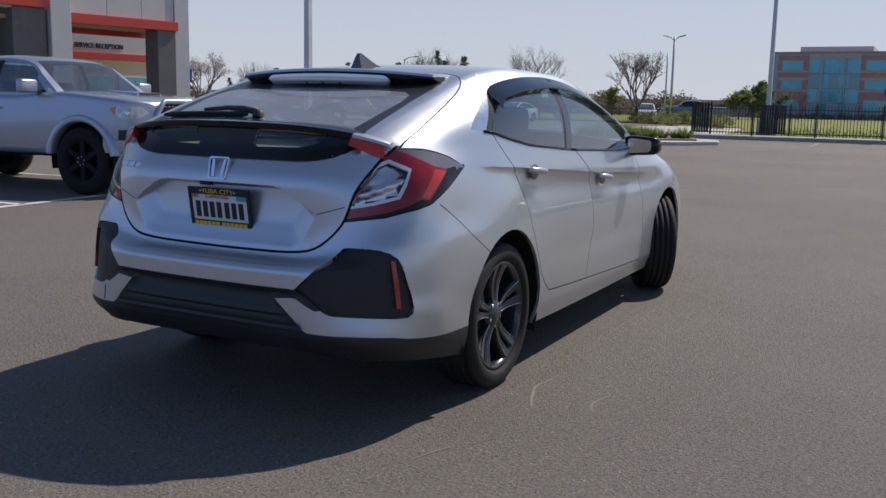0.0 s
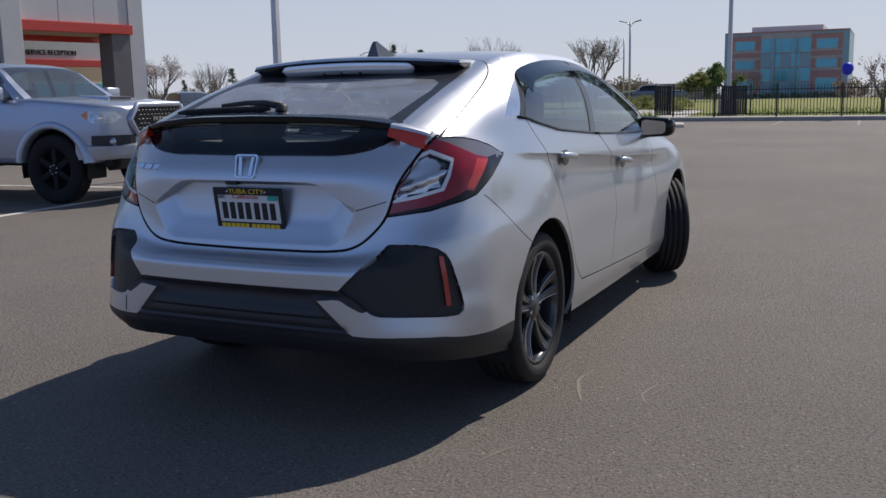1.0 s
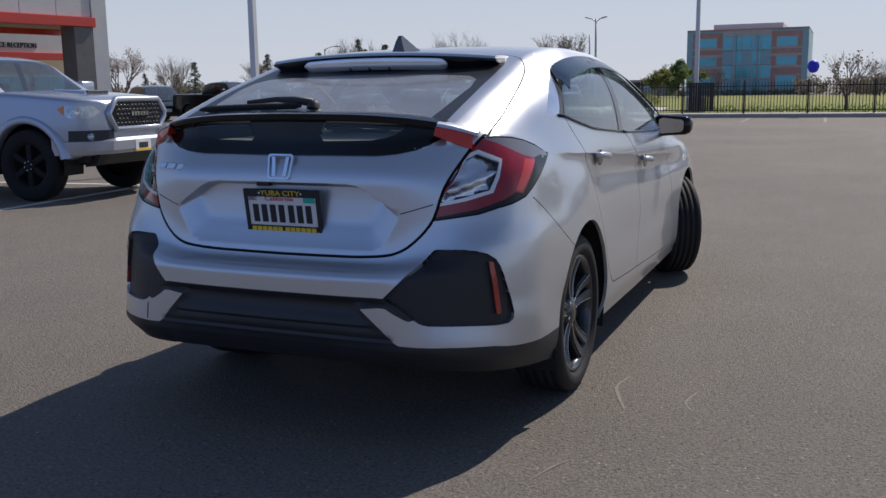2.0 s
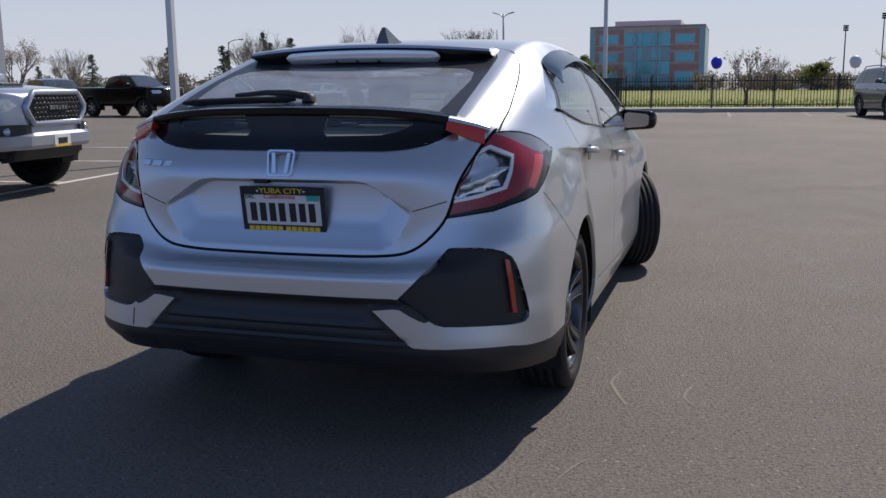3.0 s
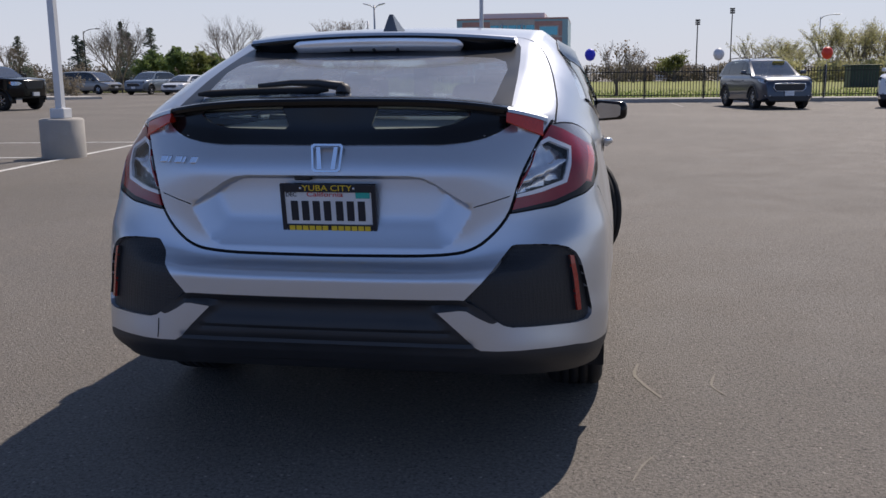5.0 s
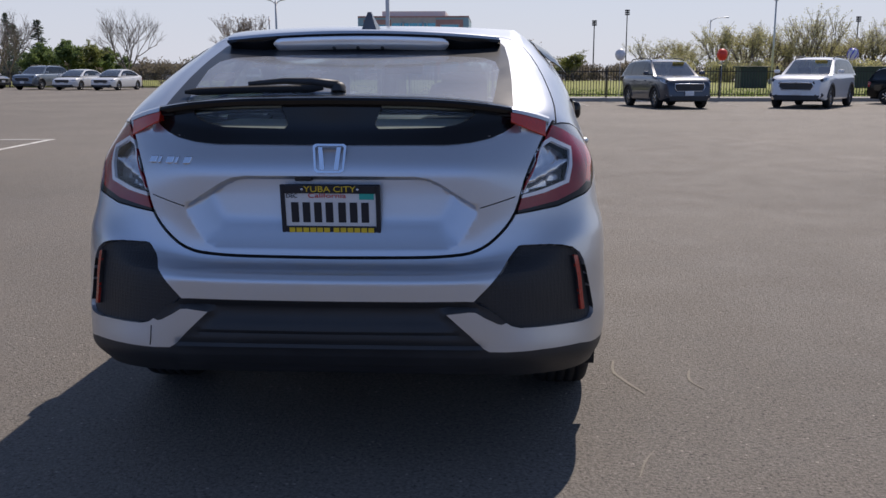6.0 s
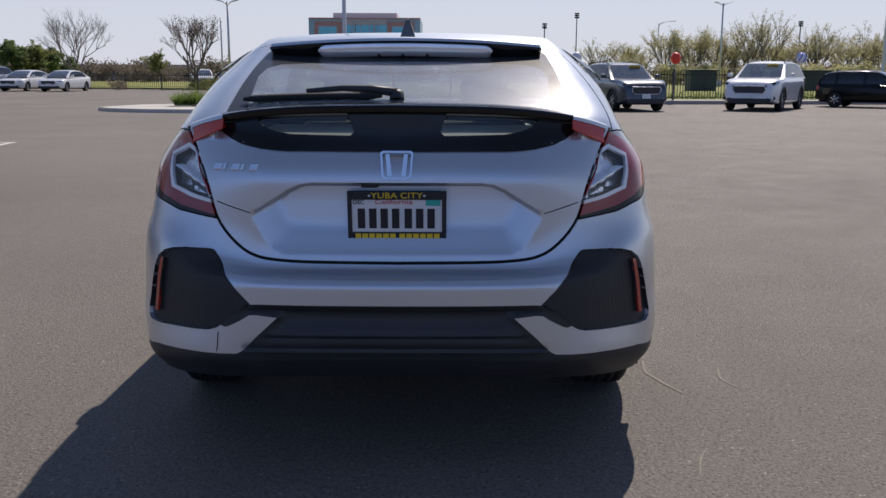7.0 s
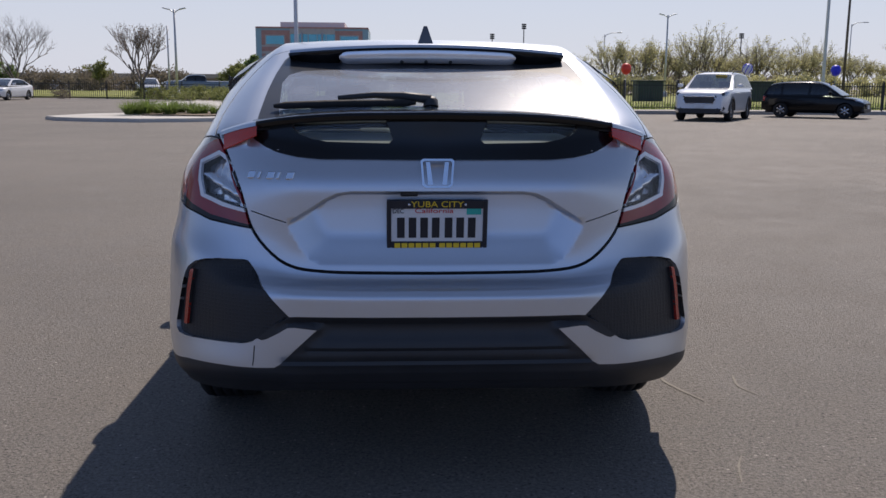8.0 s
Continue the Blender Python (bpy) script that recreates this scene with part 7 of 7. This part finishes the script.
random.seed(8)
for k in range(26):
    again(tuft, rnd(-9.2, -5.4), rnd(29.5, 32.4), rnd(0, 360), rnd(.6, .95), .15, 1.5)

# Grass blades and yellow flowers along the fence.
random.seed(61)
verts, faces = [], []
for _ in range(9000):
    x = rnd(-5.5, 40)
    y = fence_y(x) + 1.6 + abs(random.gauss(0, 9))
    h, a = rnd(.06, .20), rnd(0, 6.28)
    n = len(verts)
    verts += [(x, y, .09), (x + .05 * math.cos(a), y + .05 * math.sin(a), .09), (x + .06 * math.cos(a + .7), y + .06 * math.sin(a + .7), .09 + h)]
    faces.append((n, n + 1, n + 2))
me = bpy.data.meshes.new("grass_tufts")
me.from_pydata(verts, [], faces)
me.materials.append(MATS["grass_blade"])
tagged(new("grass_tufts", me), "tufts of longer spring grass", "grass", kind="stuff")

# ---- showroom ----
hall_m = Matrix(((-.2, .98, 0, -29.35), (-.98, -.2, 0, 30.0), (0, 0, 1, 0), (0, 0, 0, 1)))
hall = thing("showroom_building", "pale grey showroom with red trim and an open entrance bay", "building", hall_m)


def hp(name, x0, x1, y0, y1, z0, z1, material, label="", bevel=.0, parent=None):
    return part(name, boxed(x0, x1, y0, y1, z0, z1, bevel), material, parent or hall, label, False)


hp("corner_wall", -.75, 0, -1.2, .10, 0, 11, "wall_grey", "pale grey corner wall")
upper = hp("upper_wall", 0, 24, -.5, -.02, 4.7, 11, "wall_grey", "pale grey upper wall of metal panels")
for k in range(14):
    for j in range(3):
        hp("wall_panel", .02 + k * 1.7, 1.69 + k * 1.7, -.02, .03, 4.72 + j * 2.1, 6.79 + j * 2.1, "wall_grey", "", .008, upper)
hp("red_band", -.1, 5.2, -.45, .22, 4.28, 4.70, "trim_red", "glossy red trim band", .02)
hp("red_band", 6.1, 22, -.45, .22, 4.78, 5.20, "trim_red", "glossy red trim band", .02)
hp("pillar", .05, .95, -.9, .12, 0, 4.28, "pillar_grey", "dark grey tiled pillar", .01)
hp("pillar", 5.2, 6.1, -.9, .28, 0, 11, "wall_grey", "pale grey pillar", .02)
hp("pillar", 6.2, 7.6, -1.2, .05, 0, 4.78, "pillar_grey", "dark grey tiled pillar", .01)
hp("bay_ceiling", -.2, 24, -2.6, -.5, 4.30, 4.45, "beige_wall", "beige ceiling of the bay")
hp("soffit_band", -.2, 5.2, -2.9, -2.6, 4.05, 4.45, "trim_red", "red band in the bay", .02)
hp("back_wall", -6.0, 24, -9.3, -9.0, 0, 4.4, "beige_wall", "beige back wall of the bay")
hp("sign_wall", -3.3, 6.2, -7.2, -6.9, 3.45, 6.5, "wall_grey", "white sign wall")
hp("lower_red_band", -3.3, 6.2, -7.25, -6.75, 3.10, 3.45, "trim_red", "red trim band under the sign", .02)
lettering("bay_sign", "SERVICE RECEPTION", .36, Matrix.Translation((-.2, -6.88, 3.78)) @ Matrix.Rotation(radians(90), 4, "X") @ Matrix.Rotation(radians(180), 4, "Y"), "sign_black", hall, "black capital letters", .03, width=2.7)
for k in range(5):
    x = -4.4 + k * 2.2
    win = hp("window_frame", x, x + 1.9, -9.0, -8.92, .3, 2.35, "galvanised", "pale metal window frame", .01)
    hp("pane", x + .06, x + .92, -8.92, -8.90, .36, 2.29, "teal_glass", "", 0, win)
    hp("pane", x + .98, x + 1.84, -8.92, -8.90, .36, 2.29, "teal_glass", "", 0, win)
for k in range(5):
    x = 7.9 + k * 2.6
    win = hp("window_frame", x, x + 2.5, -1.0, -.9, .1, 4.4, "galvanised", "pale metal window frame", .01)
    for z in (.2, 1.6, 3.0):
        hp("pane", x + .08, x + 2.42, -.9, -.87, z, z + 1.3, "teal_glass", "", 0, win)
hp("roof", -.75, 24, -14, -.5, 10.8, 11.0, "roof_grey", "flat roof")
hp("far_wall", 4, 24, -14.2, -14, 0, 11, "wall_grey")
sign = thing("access_sign", "small blue parking sign on a post", "sign", pose(-40.0, 42.0, 0, 0, 0, 40))
part("sign_post", boxed(-.03, .03, -.03, .03, 0, 3.1), "galvanised", sign, "", False)
part("sign_board", boxed(-.32, .32, -.05, -.03, 2.2, 3.05, .01), "sign_blue", sign, "blue sign board", False)
part("sign_mark", boxed(-.12, .12, -.056, -.05, 2.5, 2.85), "plate_white", sign, "", False)

# ---- office block across the grass ----
office = thing("office_building", "three-storey brick and teal glass office block with a flat roof", "building", pose(-21.0, 147.1, 0) @ Matrix.Diagonal((.985, 1, 1.01, 1)))


def op(name, x0, x1, y0, y1, z0, z1, material, label="", parent=None, bevel=0.0):
    return part(name, boxed(x0, x1, y0, y1, z0, z1, bevel), material, parent or office, label, False)


OW = 17.9
op("core_wall", .25, OW - .25, .3, 18, 0, 9.4, "brick_buff", "buff brick core")
for z0, z1, material in ((0, .9, "brick_buff"), (2.95, 4.0, "brick_red"), (4.0, 4.3, "brick_buff"), (5.75, 6.1, "brick_buff"), (6.1, 6.8, "brick_red"), (6.8, 7.05, "brick_buff"), (8.6, 9.3, "brick_red"), (9.3, 9.75, "teal_panel")):
    for x0, x1 in ((.9, 5.4), (12.6, OW - .9)):
        op("wall_band", x0, x1, 0, .3, z0, z1, material)
for x0, x1 in ((0, .9), (OW - .9, OW)):
    op("corner_panel", x0, x1, -.05, 18, 0, 9.75, "teal_panel", "teal corner panel")
op("cornice", 0, OW, -.12, 18.1, 9.60, 9.85, "brick_red", "dark red roof edge", None, .03)
op("cornice", 5.4, 12.6, -.10, .3, 8.75, 9.6, "brick_buff", "buff band over the glass")
op("plant_room", 3.6, 14.0, 3, 14, 9.8, 10.75, "roof_grey", "grey plant room on the roof")
for x0, x1, side_x0, side_x1 in ((1.5, 4.6, .9, 5.4), (13.3, 16.4, 12.6, OW - .9)):
    for z0, z1 in ((.95, 2.9), (4.35, 5.7), (7.1, 8.55)):
        op("pier", side_x0, x0, 0, .3, z0 - .05, z1 + .05, "brick_red")
        op("pier", x1, side_x1, 0, .3, z0 - .05, z1 + .05, "brick_red")
        win = op("window", x0, x1, -.04, .2, z0 - .05, z1 + .05, "pale_concrete", "pale window surround")
        op("pane", x0 + .16, x1 - .16, -.06, .1, z0 + .10, z1 - .10, "teal_glass", "", win)
for k in range(5):
    for j in range(4):
        x0, z0 = 5.45 + k * 1.43, .25 + j * 2.15
        op("curtain_pane", x0 + .05, x0 + 1.38, -.02, .2, z0 + .06, z0 + 2.05, "teal_glass" if j in (1, 3) or k in (1, 3) else "teal_panel", "teal curtain wall pane")
for k in range(6):
    op("mullion", 5.40 + k * 1.43, 5.50 + k * 1.43, -.07, .2, .2, 8.75, "pale_concrete", "pale upright mullion")
for x in (7.35, 10.55):
    bm = bmesh.new()
    tube(bm, [(x, -.35, 0), (x, -.35, 8.9)], .14, 10)
    part("column", bm, "pale_concrete", office, "pale round column")
for z in (2.4, 4.55, 6.7):
    op("transom", 5.4, 12.6, -.08, .2, z - .05, z + .08, "brick_buff")
# Low parts of the far scene: service huts, parked cars beyond, dark shrubs at the office's foot.
for x, y, w in ((18.4, 66, 1.9), (26.9, 67, 2.2)):
    hut = thing("service_hut", "low dark green service cabinet on the grass", "cabinet", pose(x, y, .1))
    part("cabinet_body", boxed(0, w, 0, 1.6, 0, 1.45, .03), "transformer_green", hut, "", False)
    part("cabinet_roof", boxed(-.15, w + .15, -.15, 1.75, 1.45, 1.55, .03), "transformer_green", hut, "", False)
    part("cabinet_door", boxed(w * .55, w * .92, -.04, 0, .15, 1.3, .01), "transformer_green", hut, "", False)
for k in range(9):
    again(lowgreen, -21 + k * 2.2, 144.0, k * 70, .9)
random.seed(77)
far_car = vehicle("far_car", "parked car far across the grass", "car", heading(10, 134.5, 1, .02), "sedan", 4.6, 1.8, 1.45, 2.7, .32, "paint_white", group="cars on the far road")
for x, y in ((22, 134.6), (31, 136.8), (44, 134.6), (58, 136.9), (-30, 134.6), (-38, 136.6), (-47, 134.5)):
    copy_thing(far_car, heading(x, y, 1, .02))
neighbour = thing("low_building", "long low brown-roofed building beyond the trees", "building", pose(-95, 152, 0))
part("wall", boxed(0, 70, 0, 12, 0, 2.0), "beige_wall", neighbour, "", False)
bm = bmesh.new()
prism(bm, [(-1, 1.9), (71, 1.9), (69, 2.6), (1, 2.6)], -1, 13)
part("roof", bm, "beige_wall", neighbour, "", False)
